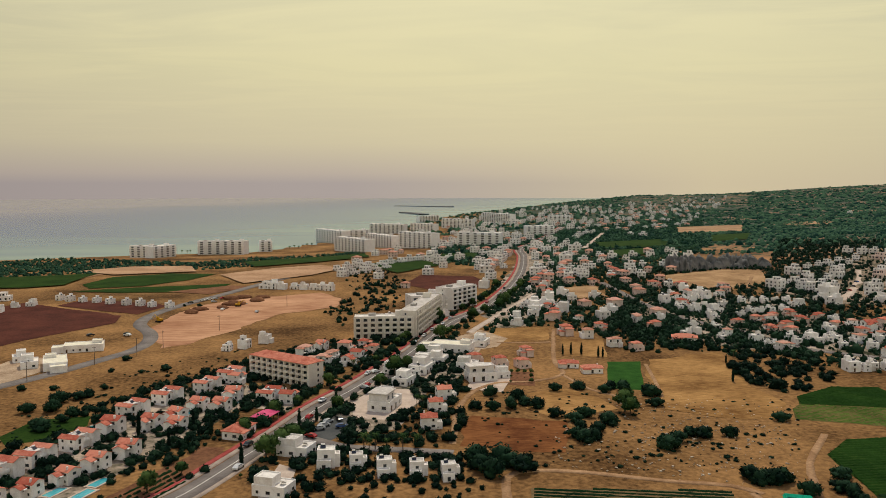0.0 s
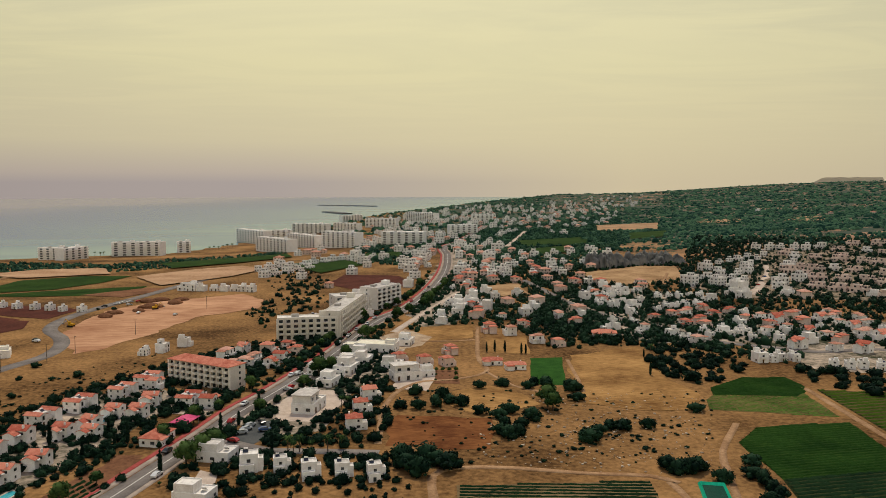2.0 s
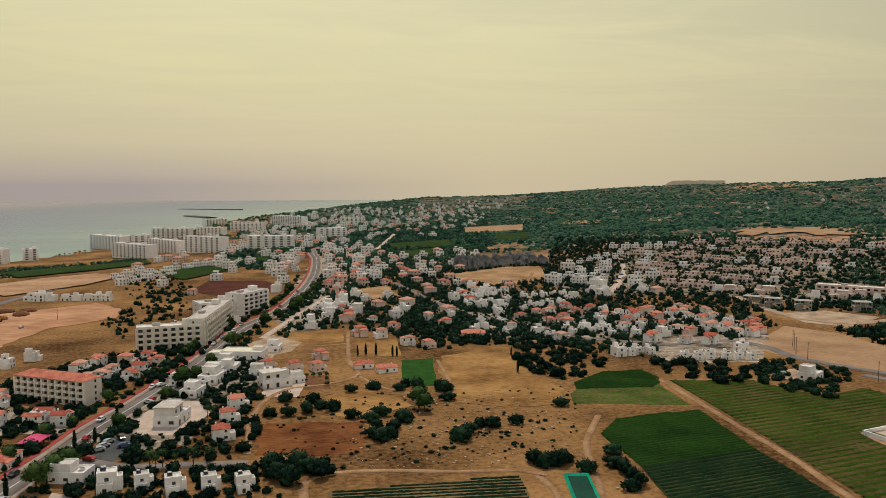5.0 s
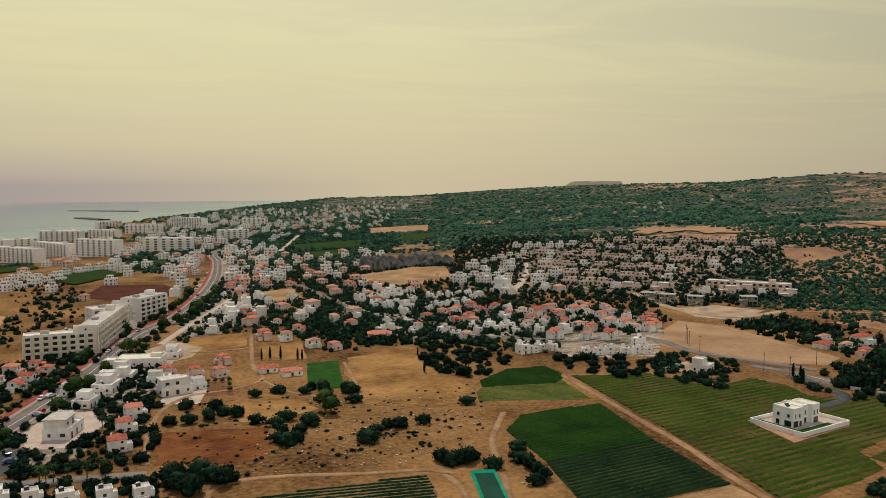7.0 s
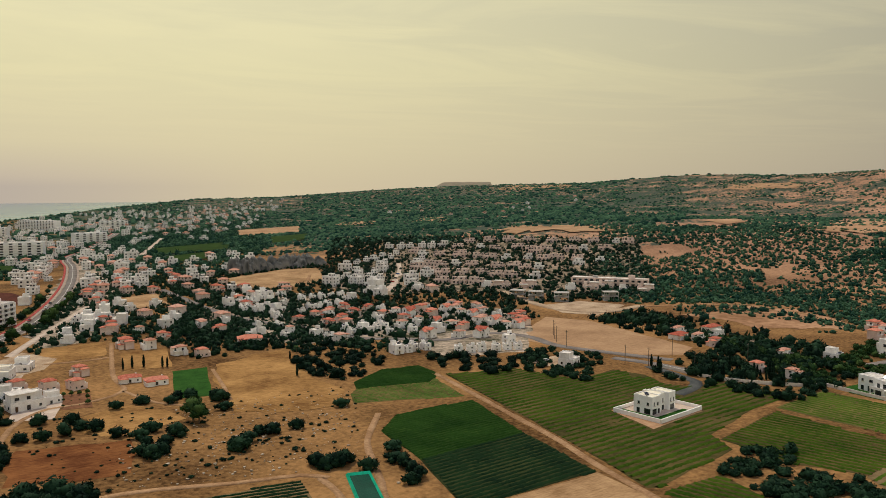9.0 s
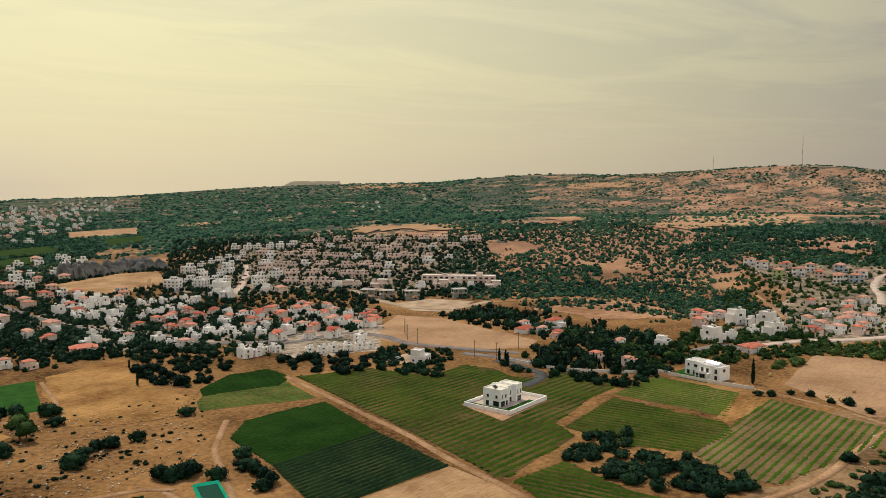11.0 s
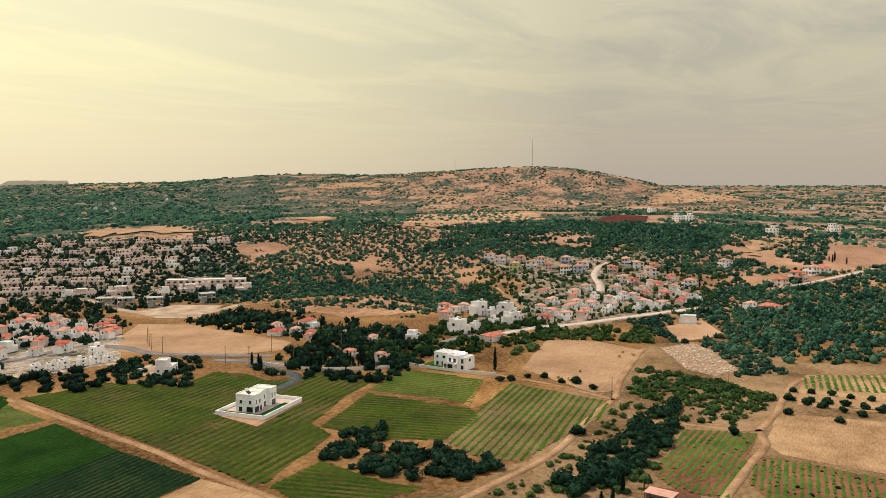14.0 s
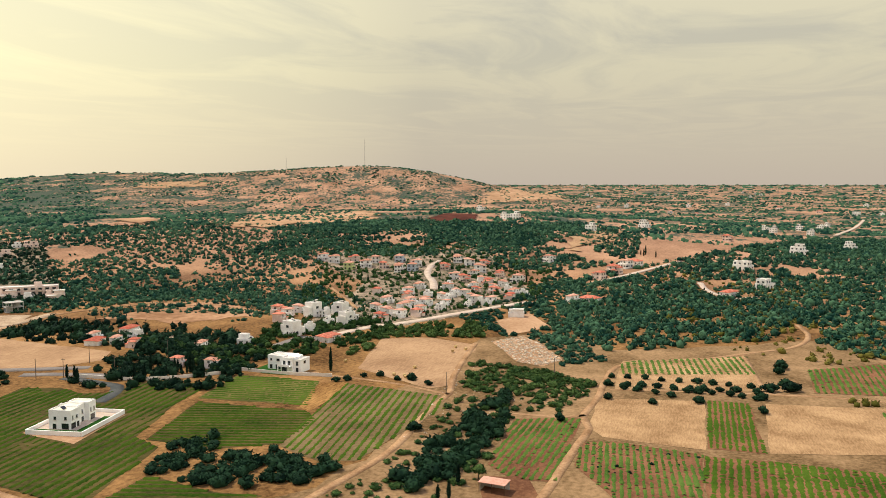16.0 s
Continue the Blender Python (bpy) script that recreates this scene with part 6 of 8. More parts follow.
# ---- the white villa in the field ----
def field_villa():
    a, b, c, d = [Vector(p) for p in [(208.7, 219.0), (205.4, 196.3), (235.2, 201.8), (238.5, 225.1)]]
    yaw = heading(b, c)
    b, d = b.lerp(d, 0.05), d.lerp(b, 0.05)
    a, c = a.lerp(c, 0.05), c.lerp(a, 0.05)
    root = thing("villa", "white two-storey villa with flat roofs in a green field", "villa", pose((a.x + c.x) / 2, (a.y + c.y) / 2, ground_z((a.x + c.x) / 2, (a.y + c.y) / 2) + 0.1, 0, 0, yaw))
    w, h = (c - b).length, (b - a).length
    # body: three stepped blocks along the length, front (towards -y) and west end with dark glass
    for x, y, sx, sy, sz in ((-5.0, 1.4, 5.6, 8.2, 6.5), (0.4, 2.4, 5.4, 7.0, 6.3), (5.2, 1.2, 4.4, 8.0, 6.6)):
        part("wall", Shape().walls(x, y, 0, sx, sy, sz, 0.5).mesh("wall", SEAWHITE), root)
        part("roof", Shape().box(x, y, sz + 0.02, sx - 0.56, sy - 0.56, 0.1).mesh("roof", YELLOWROOF), root, "cream flat roof")
    for kind, x, y, z, turn in (("big", -6.3, -2.7, 0.15, 0), ("tall", -3.6, -2.7, 0.15, 0), ("tall", -0.6, -1.1, 0.15, 0), ("tall", 1.6, -1.1, 0.15, 0), ("big", 5.2, -2.8, 0.15, 0),
                                ("slot", -6.6, -2.7, 3.4, 0), ("small", -4.3, -2.7, 3.5, 0), ("slot", -0.9, -1.1, 3.3, 0), ("slot", 1.5, -1.1, 3.3, 0), ("slot", 4.2, -2.8, 3.3, 0), ("slot", 6.2, -2.8, 3.3, 0),
                                ("big", -7.8, -0.6, 0.15, -90), ("small", -7.8, -0.8, 3.5, -90), ("small", -7.8, 3.2, 3.5, -90), ("tall", -7.8, 3.4, 0.15, -90),
                                ("small", 7.4, 1.0, 3.5, 90), ("tall", 7.4, 1.0, 0.15, 90), ("small", 0.4, 5.9, 3.5, 180)):
        w_ob = part("window", WIN[kind], root, "", pose(x, y, z, 0, 0, turn))
        part("sill", SILLM, w_ob, "pale stone sill")
    part("solar_panel", PANELM, root, "dark rooftop solar panel", pose(-5.5, 2, 6.65))
    part("water_tank", TANKM, root, "white rooftop water tank", pose(-4.0, 3.4, 6.65))
    part("terrace", Shape().box(0.0, 0.0, -0.1, w - 0.4, h - 0.4, 0.42).mesh("terrace", PAVING), root, "pale paved terrace")
    for x, y, sx, sy in ((0, -h / 2, w, 0.35), (0, h / 2, w, 0.35), (-w / 2, 0, 0.35, h - 0.7), (w / 2, 0, 0.35, h - 0.7)):
        part("boundary_wall", Shape().box(x, y, -0.4, sx, sy, 1.9).box(x, y, 1.5, sx + 0.1, sy + 0.1, 0.08).mesh("boundary_wall", SEAWHITE), root, "white rendered garden wall")
    SPOTS.append((root.location.x, root.location.y, 15))
    g = Shape()
    g.box(-2.0, -h / 2 + 2.6, 0, w - 6.5, 4.4, 0.42).box(-w / 2 + 2.6, 2.3, 0, 4.4, h - 5.4, 0.43)
    lawn = new("lawn", g.mesh("lawn", LAWN))
    lawn.matrix_basis = root.matrix_basis.copy()
    tagged(lawn, "dark green garden lawn of the villa", "lawn", kind="structure")
    f = [tuple(q) for q in (a + (a - c) * 0.12, b + (b - d) * 0.12, c + (c - a) * 0.1, d + (d - b) * 0.05)]
    patch("yard", f, BARE, 0.16, "trodden reddish earth round the villa", "yard", clear=False)


field_villa()


def garden_villa():
    a, b = [(316.9, 184.1), (315.3, 165.9)]
    x, y = (a[0] + b[0]) / 2 + 3, (a[1] + b[1]) / 2 + 5
    root = thing("villa", "large white modern villa with roof terraces and garden", "villa", pose(x, y, 0.1, 0, 0, heading(a, b)))
    for bx, by, sx, sy, sz in ((-5.2, 2.2, 9.5, 8.0, 6.0), (2.4, -0.2, 6.0, 9.0, 6.2), (7.2, 0.4, 3.6, 7.6, 5.6)):
        part("wall", Shape().walls(bx, by, 0, sx, sy, sz, 0.5).mesh("wall", SEAWHITE), root)
        part("roof", Shape().box(bx, by, sz + 0.02, sx - 0.56, sy - 0.56, 0.1).mesh("roof", FLATROOF), root, "pale flat roof")
    part("porch", Shape().box(2.0, -5.8, 2.9, 6.4, 2.4, 0.3).box(-0.9, -6.8, 0, 0.35, 0.35, 2.9).box(4.9, -6.8, 0, 0.35, 0.35, 2.9).box(2.0, -6.95, 3.2, 6.4, 0.12, 0.8).mesh("porch", SEAWHITE), root, "white columned porch")
    for kind, wx, wy, z, turn in (("tall", -8.0, -1.8, 0.15, 0), ("small", -8.0, -1.8, 3.9, 0), ("big", -4.2, -1.8, 0.15, 0), ("wide", -4.2, -1.8, 3.9, 0), ("big", 1.2, -4.7, 0.15, 0), ("tall", 1.2, -4.7, 3.2, 0), ("tall", 3.8, -4.7, 3.2, 0),
                                  ("tall", 7.2, -3.4, 0.15, 0), ("tall", 7.2, -3.4, 3.1, 0), ("wide", 9.0, 0, 3.8, 90), ("small", -9.95, 2, 3.8, -90), ("tall", -9.95, 3.5, 0.15, -90)):
        w_ob = part("window", WIN[kind], root, "", pose(wx, wy, z, 0, 0, turn))
        part("sill", SILLM, w_ob, "pale stone sill")
    for px in (0.5, 3.0, 5.0):
        part("solar_panel", PANELM, root, "dark rooftop solar panel", pose(px, 1.5, 6.3))
    SPOTS.append((x, y, 13))
    patch("lawn", [(314.9, 194.7), (326.8, 194.7), (318.0, 177.3), (309.3, 174.2), (309.2, 188.2)], LAWN, 0.2, "green garden lawn", "lawn")


garden_villa()


# ---- hotels ----
def hotel(a, b, floors, depth, label, bay=4.2, wall=WHITE, roof="flat", storey=3.1, rail=True, side=True, tower=True, far=False):
    """A slab of balconied floors whose front runs from a to b (as seen from the south, left to right)."""
    (ax, ay), (bx, by) = a, b
    length = math.hypot(bx - ax, by - ay)
    yaw = heading(a, b)
    c, s = math.cos(radians(yaw)), math.sin(radians(yaw))
    mx, my = (ax + bx) / 2 - s * depth / 2, (ay + by) / 2 + c * depth / 2
    root = thing("hotel", label, "hotel", pose(mx, my, ground_z(mx, my) + 0.1, 0, 0, yaw))
    h = floors * storey + 0.3
    w = Shape().walls(0, 0, -1.5, length, depth, h + 1.5, 0.6 if roof == "flat" else 0)
    n = max(2, int(length / bay))
    step = length / n
    part("wall", w.mesh("wall", wall), root)
    if not far:
        pier = Shape().box(0, -depth / 2 - 0.3, -1.0, 0.9, 0.58, h + 0.9).mesh("pier", wall)
        for i in range(n + 1):
            part("pier", pier, root, "", pose(-length / 2 + step * i, 0, 0))
    if roof == "flat":
        part("roof", Shape().box(0, 0, h + 0.02, length - 0.56, depth - 0.56, 0.12).mesh("roof", FLATROOF), root, "pale flat roof")
        if tower:
            part("stair_tower", Shape().walls(length * 0.28, 1, h + 0.1, 5, 4.4, 2.6, 0.3).mesh("stair_tower", wall), root)
            part("plant_room", Shape().box(-length * 0.2, 1.5, h + 0.1, 4, 3, 1.4).mesh("plant_room", CONCRETE), root)
    else:
        part("roof", Shape().hip(0, -0.3, h, length, depth + 1.2, 1.9, 0.3).mesh("roof", TILE), root, "long red tiled hipped roof")
    glass = window_mesh(round(step * (0.4 if far else 0.56), 2), storey - (1.2 if far else 0.6))
    bal = balcony_mesh(round(step * 0.66, 2), 1.5, rail, wall)
    for f in range(floors):
        for i in range(n):
            x = -length / 2 + step * (i + 0.5)
            part("window", glass, root, "", pose(x, -depth / 2, f * storey + (0.9 if far else 0.3)))
            if f and not far:
                part("balcony", bal, root, "", pose(x, -depth / 2, f * storey + 0.2))
        if far and f:
            part("balcony", Shape().box(0, -depth / 2 - 0.7, f * storey + 0.2, length, 1.4, 0.9).mesh("balcony", wall), root, "continuous white balcony")
        if side:
            for sx, turn in ((-length / 2, -90), (length / 2, 90)):
                part("window", WIN["small"], root, "", pose(sx, 1.2, f * storey + 1.1, 0, 0, turn))
    for t in np.linspace(-0.45, 0.45, max(2, int(length / 14))):
        SPOTS.append((mx + c * length * t, my + s * length * t, depth * 0.75))
    return root


hotel(*[(-84.6, 343.6), (-56.0, 323.8)], 4, 9, "cream four-storey hotel with red tiled roof", 3.4, CREAM, "hip", 2.35)
hotel(*[(-48.3, 426.9), (-16.5, 429.5)], 4, 9, "cream four-storey hotel slab with balconies", 3.6, CREAM, "flat", 2.85)
hotel(*[(-15.0, 429.5), (-1.5, 498.7)], 5, 9, "cream five-storey hotel wing with dark balconies", 4.2, CREAM, "flat", 2.85)
hotel(*[(6.5, 525.2), (23.0, 549.2)], 5, 14, "white five-storey apartment tower", 5.0, WHITE, "flat", 2.75)
hotel(*[(-20.8, 521.1), (5.8, 529.9)], 3, 16, "white stepped apartment block", 5.0, WHITE, "flat", 3.0)
hotel(*[(424.0, 499.0), (463.0, 452.0)], 2, 10, "long pinkish two-storey resort hotel with arcades", 4.6, PINK, "flat", 3.0)
row_of(["tower", "cube"], *[(-30.7, 473.2), (2.8, 502.9)], 6)
SEAFRONT = "white seafront hotel with rows of balconies"
for a, b, fl, dp in ([(-433.4, 1090.0), (-397.8, 1082.6), 5, 16], [(-393.7, 1071.0), (-375.3, 1108.0), 5, 16], [(-352.9, 1133.6), (-319.3, 1138.1), 6, 16], [(-319.3, 1138.1), (-286.1, 1130.4), 6, 16], [(-275, 1182), (-257, 1187), 5, 14],
                     [(-225, 1399), (-169, 1322), 7, 16], [(-159.0, 1155.4), (-107.3, 1083.1), 6, 16], [(-122, 1233), (-74.9, 1155.3), 6, 16], [(-151, 1627), (-79, 1594), 6, 16], [(-69, 1670), (-20, 1624), 5, 16], [(-64.6, 1143.7), (-16.1, 1094.1), 7, 16],
                     [(19.5, 1088.4), (78.4, 1073.0), 6, 16], [(-3, 1754), (63, 1720), 6, 16], [(96, 1925), (155, 1826), 7, 16], [(136, 1288), (183, 1297), 5, 16], [(231, 1732), (279, 1732), 5, 16], [(-62, 2080), (-11, 2125), 5, 14], [(-180, 1498), (-141, 1518), 4, 14]):
    hotel(a, b, fl, dp, SEAFRONT, 9.0, RND.choice((SEAWHITE, SEAWHITE, WHITE)), "flat", 3.1, True, False, far=True)
# terraces in the western fields
for a, b, n in ([(-279.8, 570.6), (-187.8, 535.0), 9],):
    row_of(["row"], a, b, n)
row_of(["far", "resort_white"], *[(-144.4, 636.7), (-88.5, 624.4)], 8)
estate(["resort_white", "cube"], [(-293.2, 516.5), (-292.9, 536.0), (-285.5, 543.8), (-282.4, 485.3), (-318.5, 570.8)], 10)
estate(["shop_small", "shop", "resort_white"], [(-191.9, 361.5), (-180.2, 362.0), (-202.8, 373.2)], 30)
put("shop", (-183.1, 398.2), 20, 0.9, "long low farm building with pale roof")
row_of(["resort_white", "far"], *[(-103.1, 764.0), (-25.7, 860.4)], 9)
row_of(["resort_white", "far"], *[(-91.7, 717.7), (-55.9, 781.0)], 5)


# ---- the town in the distance ----
def town(poly, n, kinds, gap, seed, yaw):
    rng = np.random.default_rng(seed)
    p = in_poly(poly, n * 5, rng)
    p = p[keep_clear(p, 5.0)]
    kept = []
    for q in p:
        if len(kept) < n and all((q[0] - k[0]) ** 2 + (q[1] - k[1]) ** 2 > gap * gap for k in kept):
            kept.append((float(q[0]), float(q[1])))
    estate(kinds, kept, yaw, True, 8, (0.9, 1.25))


town([(150.0, 420.0), (165.0, 520.0), (250.0, 540.0), (300.0, 470.0), (305.0, 390.0), (255.0, 345.0), (205.0, 350.0)], 15, ["hip_pink", "row", "hip", "resort_white"], 14, 81, 15)
town([(120.0, 480.0), (160.0, 640.0), (230.0, 640.0), (240.0, 560.0), (170.0, 470.0)], 10, ["hip_pink", "row", "hip"], 15, 82, 20)
town([(470.0, 150.0), (520.0, 215.0), (610.0, 215.0), (680.0, 180.0), (610.0, 130.0)], 14, ["hip", "hip_pink", "hip"], 15, 83, -15)
town([(16.1, 482.1), (49.7, 604.0), (83.0, 669.6), (80.1, 501.7), (58.9, 471.7), (27.5, 445.2)], 16, ["resort_white", "hip_pink", "shop_small"], 15, 21, ROADYAW)
town([(117.0, 498.9), (158.2, 454.3), (194.2, 443.9), (234.5, 464.1), (206.9, 402.2), (170.0, 387.9), (152.4, 409.5), (121.7, 436.1)], 16, ["hip_pink", "row", "hip", "cube"], 14, 31, 15)
town([(225.2, 515.3), (253.5, 493.8), (290.6, 481.9), (313.3, 418.5), (282.3, 371.2), (242.6, 382.9), (220.4, 407.2), (207.3, 440.0)], 14, ["hip", "hip_pink", "row"], 14, 32, 15)
town([(-37.9, 374.4), (-6.7, 429.4), (14.5, 429.1), (14.9, 361.9), (-5.2, 330.9), (-20.5, 312.8)], 8, ["resort_white", "shop_small", "cube"], 14, 33, ROADYAW)
town([(287.3, 620.6), (401.9, 743.7), (494.0, 758.3), (599.7, 609.7), (450.0, 444.4), (379.6, 504.8), (317.6, 552.8)], 6, ["resort", "resort", "resort_white"], 22, 34, 12)
town([(43.5, 805.4), (94.6, 1113.3), (150, 1221), (177.0, 990.5), (106.1, 668.3), (62.6, 501.9), (35.7, 472.1), (27.4, 502.4), (56.6, 635.7)], 60, ["far", "far_red", "cube", "far_tall"], 15, 1, ROADYAW)
town([(-46.7, 812.8), (54.9, 1019.6), (79.0, 966.1), (41.2, 604.3), (-1.2, 673.4)], 12, ["far", "far_tall"], 18, 2, ROADYAW)
town([(98.9, 799.5), (164.1, 742.2), (151.2, 500.9), (96.7, 462.1), (62.6, 501.9)], 28, ["far", "far_red", "hip_pink"], 20, 3, 20)
town([(-17, 1823), (312, 2071), (294, 1530), (127.9, 1100.4), (-2.8, 1198.0)], 50, ["far", "far_tall", "far_tall", "far_red"], 22, 4, ROADYAW)
town([(232, 1536), (486, 2210), (730, 2238), (486, 1520), (286.4, 1119.8), (177.0, 990.5)], 70, ["far", "far_red", "far"], 26, 5, 30)
town([(10, 2041), (226, 2786), (491, 3121), (450, 2346), (215, 1747), (77, 1644)], 60, ["far_tall", "far"], 35, 6, 0)
town([(485, 2527), (1174, 3309), (923, 2546), (439, 1881)], 36, ["far", "far_red"], 50, 7, 0)
town([(305.9, 706.6), (401.5, 699.6), (321.4, 556.9), (267.6, 528.7), (273.1, 618.1)], 16, ["resort_white", "far"], 16, 8, 25)
town([(-105.2, 823.6), (-47.8, 1098.9), (68, 1279), (82.4, 1009.4), (41.2, 604.3), (6.6, 537.1), (-35.2, 606.5)], 24, ["far", "far", "far_red"], 18, 51, ROADYAW)
town([(-44, 1501), (375, 2491), (937, 3234), (1193, 3294), (869, 2445), (385, 1750), (90.6, 1115.5), (-1.9, 1056.4)], 120, ["far_tall", "far", "far_red", "far"], 20, 52, ROADYAW)
town([(55.1, 671.0), (138.7, 917.2), (277.2, 950.6), (218.7, 596.4), (165.7, 500.7), (138.4, 666.0)], 40, ["far", "far_red", "far"], 17, 53, ROADYAW)
town([(-191, 1228), (-78, 1359), (-42.9, 975.5), (-125.7, 984.8)], 12, ["far", "far_red"], 20, 9, ROADYAW)
town([(418.2, 213.9), (506.7, 199.3), (618.5, 194.5), (631.7, 151.4), (566.1, 119.3), (513.4, 138.5), (448.6, 176.4)], 14, ["hip", "hip_pink", "cube"], 15, 41, -15)
town([(3811, 645), (4104, -834), (3283, -669), (2506, 335)], 34, ["far", "far_red"], 70, 10, 0)
town([(992, 1941), (1906, 2202), (1738, 1861), (1044, 1619)], 12, ["far_red", "far"], 60, 12, 0)
tagged(new("distant_houses", FARTOWN.mesh("distant_houses", *FARMATS)), "hundreds of small white and pink houses of a far town", "houses", kind="stuff")

# ---- trees ----
def crown_mesh(name, blobs, cards, leaf, seed, card=0.5):
    """Foliage: a few ragged masses with hundreds of leaf sprays over them."""
    rng = np.random.default_rng(seed)
    vs, fs, base = [], [], 0
    for k, (x, y, z, rx, ry, rz) in enumerate(blobs):
        v, f = lump(seed * 7 + k, 2, 0.2)
        v = v * np.array([rx, ry, rz]) * 0.86 + np.array([x, y, z])
        vs.append(v), fs.append(f + base)
        base += len(v)
        n = cards // len(blobs)
        d = rng.normal(size=(n, 3))
        d /= np.linalg.norm(d, axis=1)[:, None]
        c = d * np.array([rx, ry, rz]) * rng.uniform(0.78, 1.12, (n, 1)) + np.array([x, y, z])
        a, b = rng.normal(size=(n, 3)) * card * 0.6, rng.normal(size=(n, 3)) * card * 0.6
        t = np.stack([c + a, c + b, c - (a + b) * 0.7], 1).reshape(-1, 3)
        vs.append(t), fs.append(np.arange(len(t)).reshape(-1, 3) + base)
        base += len(t)
    return array_mesh(name, np.concatenate(vs), np.concatenate(fs), leaf)


def tree_proto(kind, variant):
    rng = random.Random(variant * 17 + len(kind))
    if kind == "round":
        root = thing("tree", "broad dark evergreen tree with dense crown", "tree")
        s = Shape().tube((0, 0, -0.4), (0.1, 0, 1.6), 0.28, 0.2, 8)
        blobs = [(0, 0, 2.0, 2.1, 2.0, 1.9)]
        for i in range(5):
            a = i * 1.26 + rng.uniform(-0.4, 0.4)
            r = rng.uniform(1.2, 2.3)
            blobs.append((r * math.cos(a), r * math.sin(a), rng.uniform(0.8, 2.1), rng.uniform(0.9, 1.6), rng.uniform(0.9, 1.6), rng.uniform(0.8, 1.3)))
            s.tube((0.1, 0, 1.4), (r * math.cos(a) * 0.8, r * math.sin(a) * 0.8, 2.2), 0.12, 0.05, 6)
        part("trunk", s.mesh("trunk", BARK), root)
        part("crown", crown_mesh("crown", blobs, 420, LEAF, variant + 1, 0.45), root)
    elif kind == "light":
        root = thing("tree", "rounded green garden tree", "tree")
        s = Shape().tube((0, 0, -0.4), (0, 0.1, 2.2), 0.22, 0.14, 8)
        blobs = [(0, 0, 3.3, 1.6, 1.6, 1.5)]
        for i in range(4):
            a = i * 1.57 + rng.uniform(-0.4, 0.4)
            blobs.append((1.2 * math.cos(a), 1.2 * math.sin(a), rng.uniform(2.4, 3.6), 1.0, 1.0, 0.9))
            s.tube((0, 0.1, 2.0), (math.cos(a), math.sin(a), 2.9), 0.1, 0.04, 6)
        part("trunk", s.mesh("trunk", BARK), root)
        part("crown", crown_mesh("crown", blobs, 420, LEAF2, variant + 11, 0.42), root)
    elif kind == "cypress":
        root = thing("tree", "slender dark cypress tree", "tree")
        part("trunk", Shape().tube((0, 0, -0.4), (0, 0, 1.2), 0.2, 0.16, 8).mesh("trunk", BARK), root)
        blobs = [(0, 0, 0.9 + 1.15 * i, w, w, 1.1) for i, w in enumerate((0.7, 0.95, 1.0, 0.92, 0.8, 0.62, 0.4))]
        part("crown", crown_mesh("crown", blobs, 420, CYPRESS, variant + 21, 0.3), root)
    else:
        root = thing("palm_tree", "palm tree with bare trunk and drooping fronds", "palm tree")
        part("trunk", Shape().tube((0, 0, -0.4), (0.15, 0.1, 6.2), 0.24, 0.17, 8).mesh("trunk", BARK), root)
        s = Shape()
        for i in range(22):
            a = i * 2.4
            el = 0.9 - 0.07 * i
            prev = Vector((0.15, 0.1, 6.2))
            side = Vector((-math.sin(a), math.cos(a), 0))
            for k in range(4):
                nxt = prev + Vector((math.cos(a) * math.cos(el), math.sin(a) * math.cos(el), math.sin(el))) * 0.75
                w0, w1 = 0.38 * (1 - k / 5), 0.38 * (1 - (k + 1) / 4.4)
                s.add([prev - side * w0 - Vector((0, 0, 0.12)), prev + Vector((0, 0, 0.05)), prev + side * w0 - Vector((0, 0, 0.12)), nxt + side * w1 - Vector((0, 0, 0.12)), nxt + Vector((0, 0, 0.05)), nxt - side * w1 - Vector((0, 0, 0.12))], [(0, 1, 4, 5), (1, 2, 3, 4)])
                prev = nxt
                el -= 0.42
        part("crown", s.mesh("crown", LEAF2), root, "arching palm fronds")
    return root


TREES = {}
TR = random.Random(5)


def tree(kind, p, size=1.0):
    variant = TR.randrange(3)
    m = pose(p[0], p[1], ground_z(*p), 0, 0, TR.uniform(0.8, 411.1)) @ Matrix.Diagonal((0.9 * size * TR.uniform(0.9, 1.12), 0.9 * size * TR.uniform(0.9, 1.12), 0.9 * size * TR.uniform(0.88, 1.1), 1))
    if (kind, variant) in TREES:
        return copy_thing(TREES[kind, variant], m)
    ob = TREES[kind, variant] = tree_proto(kind, variant)
    ob.matrix_basis = m
    return ob


def trees(kind, pts, lo=0.9, hi=1.2):
    for p in pts:
        tree(kind, p, TR.uniform(lo, hi))


# dark trees on the dry fields
trees("round", [(19.1, 312.3), (12.2, 292.8), (18.8, 291.3), (29.1, 307.0), (31.6, 298.9), (35.3, 294.1), (25.8, 294.2), (46.1, 319.0), (56.2, 322.4), (41.1, 282.8), (69.4, 322.2)], 1.0, 1.3)
trees("round", [(66.0, 316.9), (73.9, 318.5), (84.0, 311.2), (81.5, 297.1), (52.2, 282.6), (44.7, 259.5), (46.7, 255.9), (53.1, 265.6), (58.7, 274.8), (82.7, 314.8)], 1.0, 1.35)
trees("round", [(71.9, 252.8), (77.3, 255.0), (83.2, 261.0), (87.3, 259.6), (96.5, 260.5), (121.6, 278.1), (72.6, 248.1), (48.0, 270.3), (50.5, 257.5), (47.1, 277.0)], 0.8, 1.25)
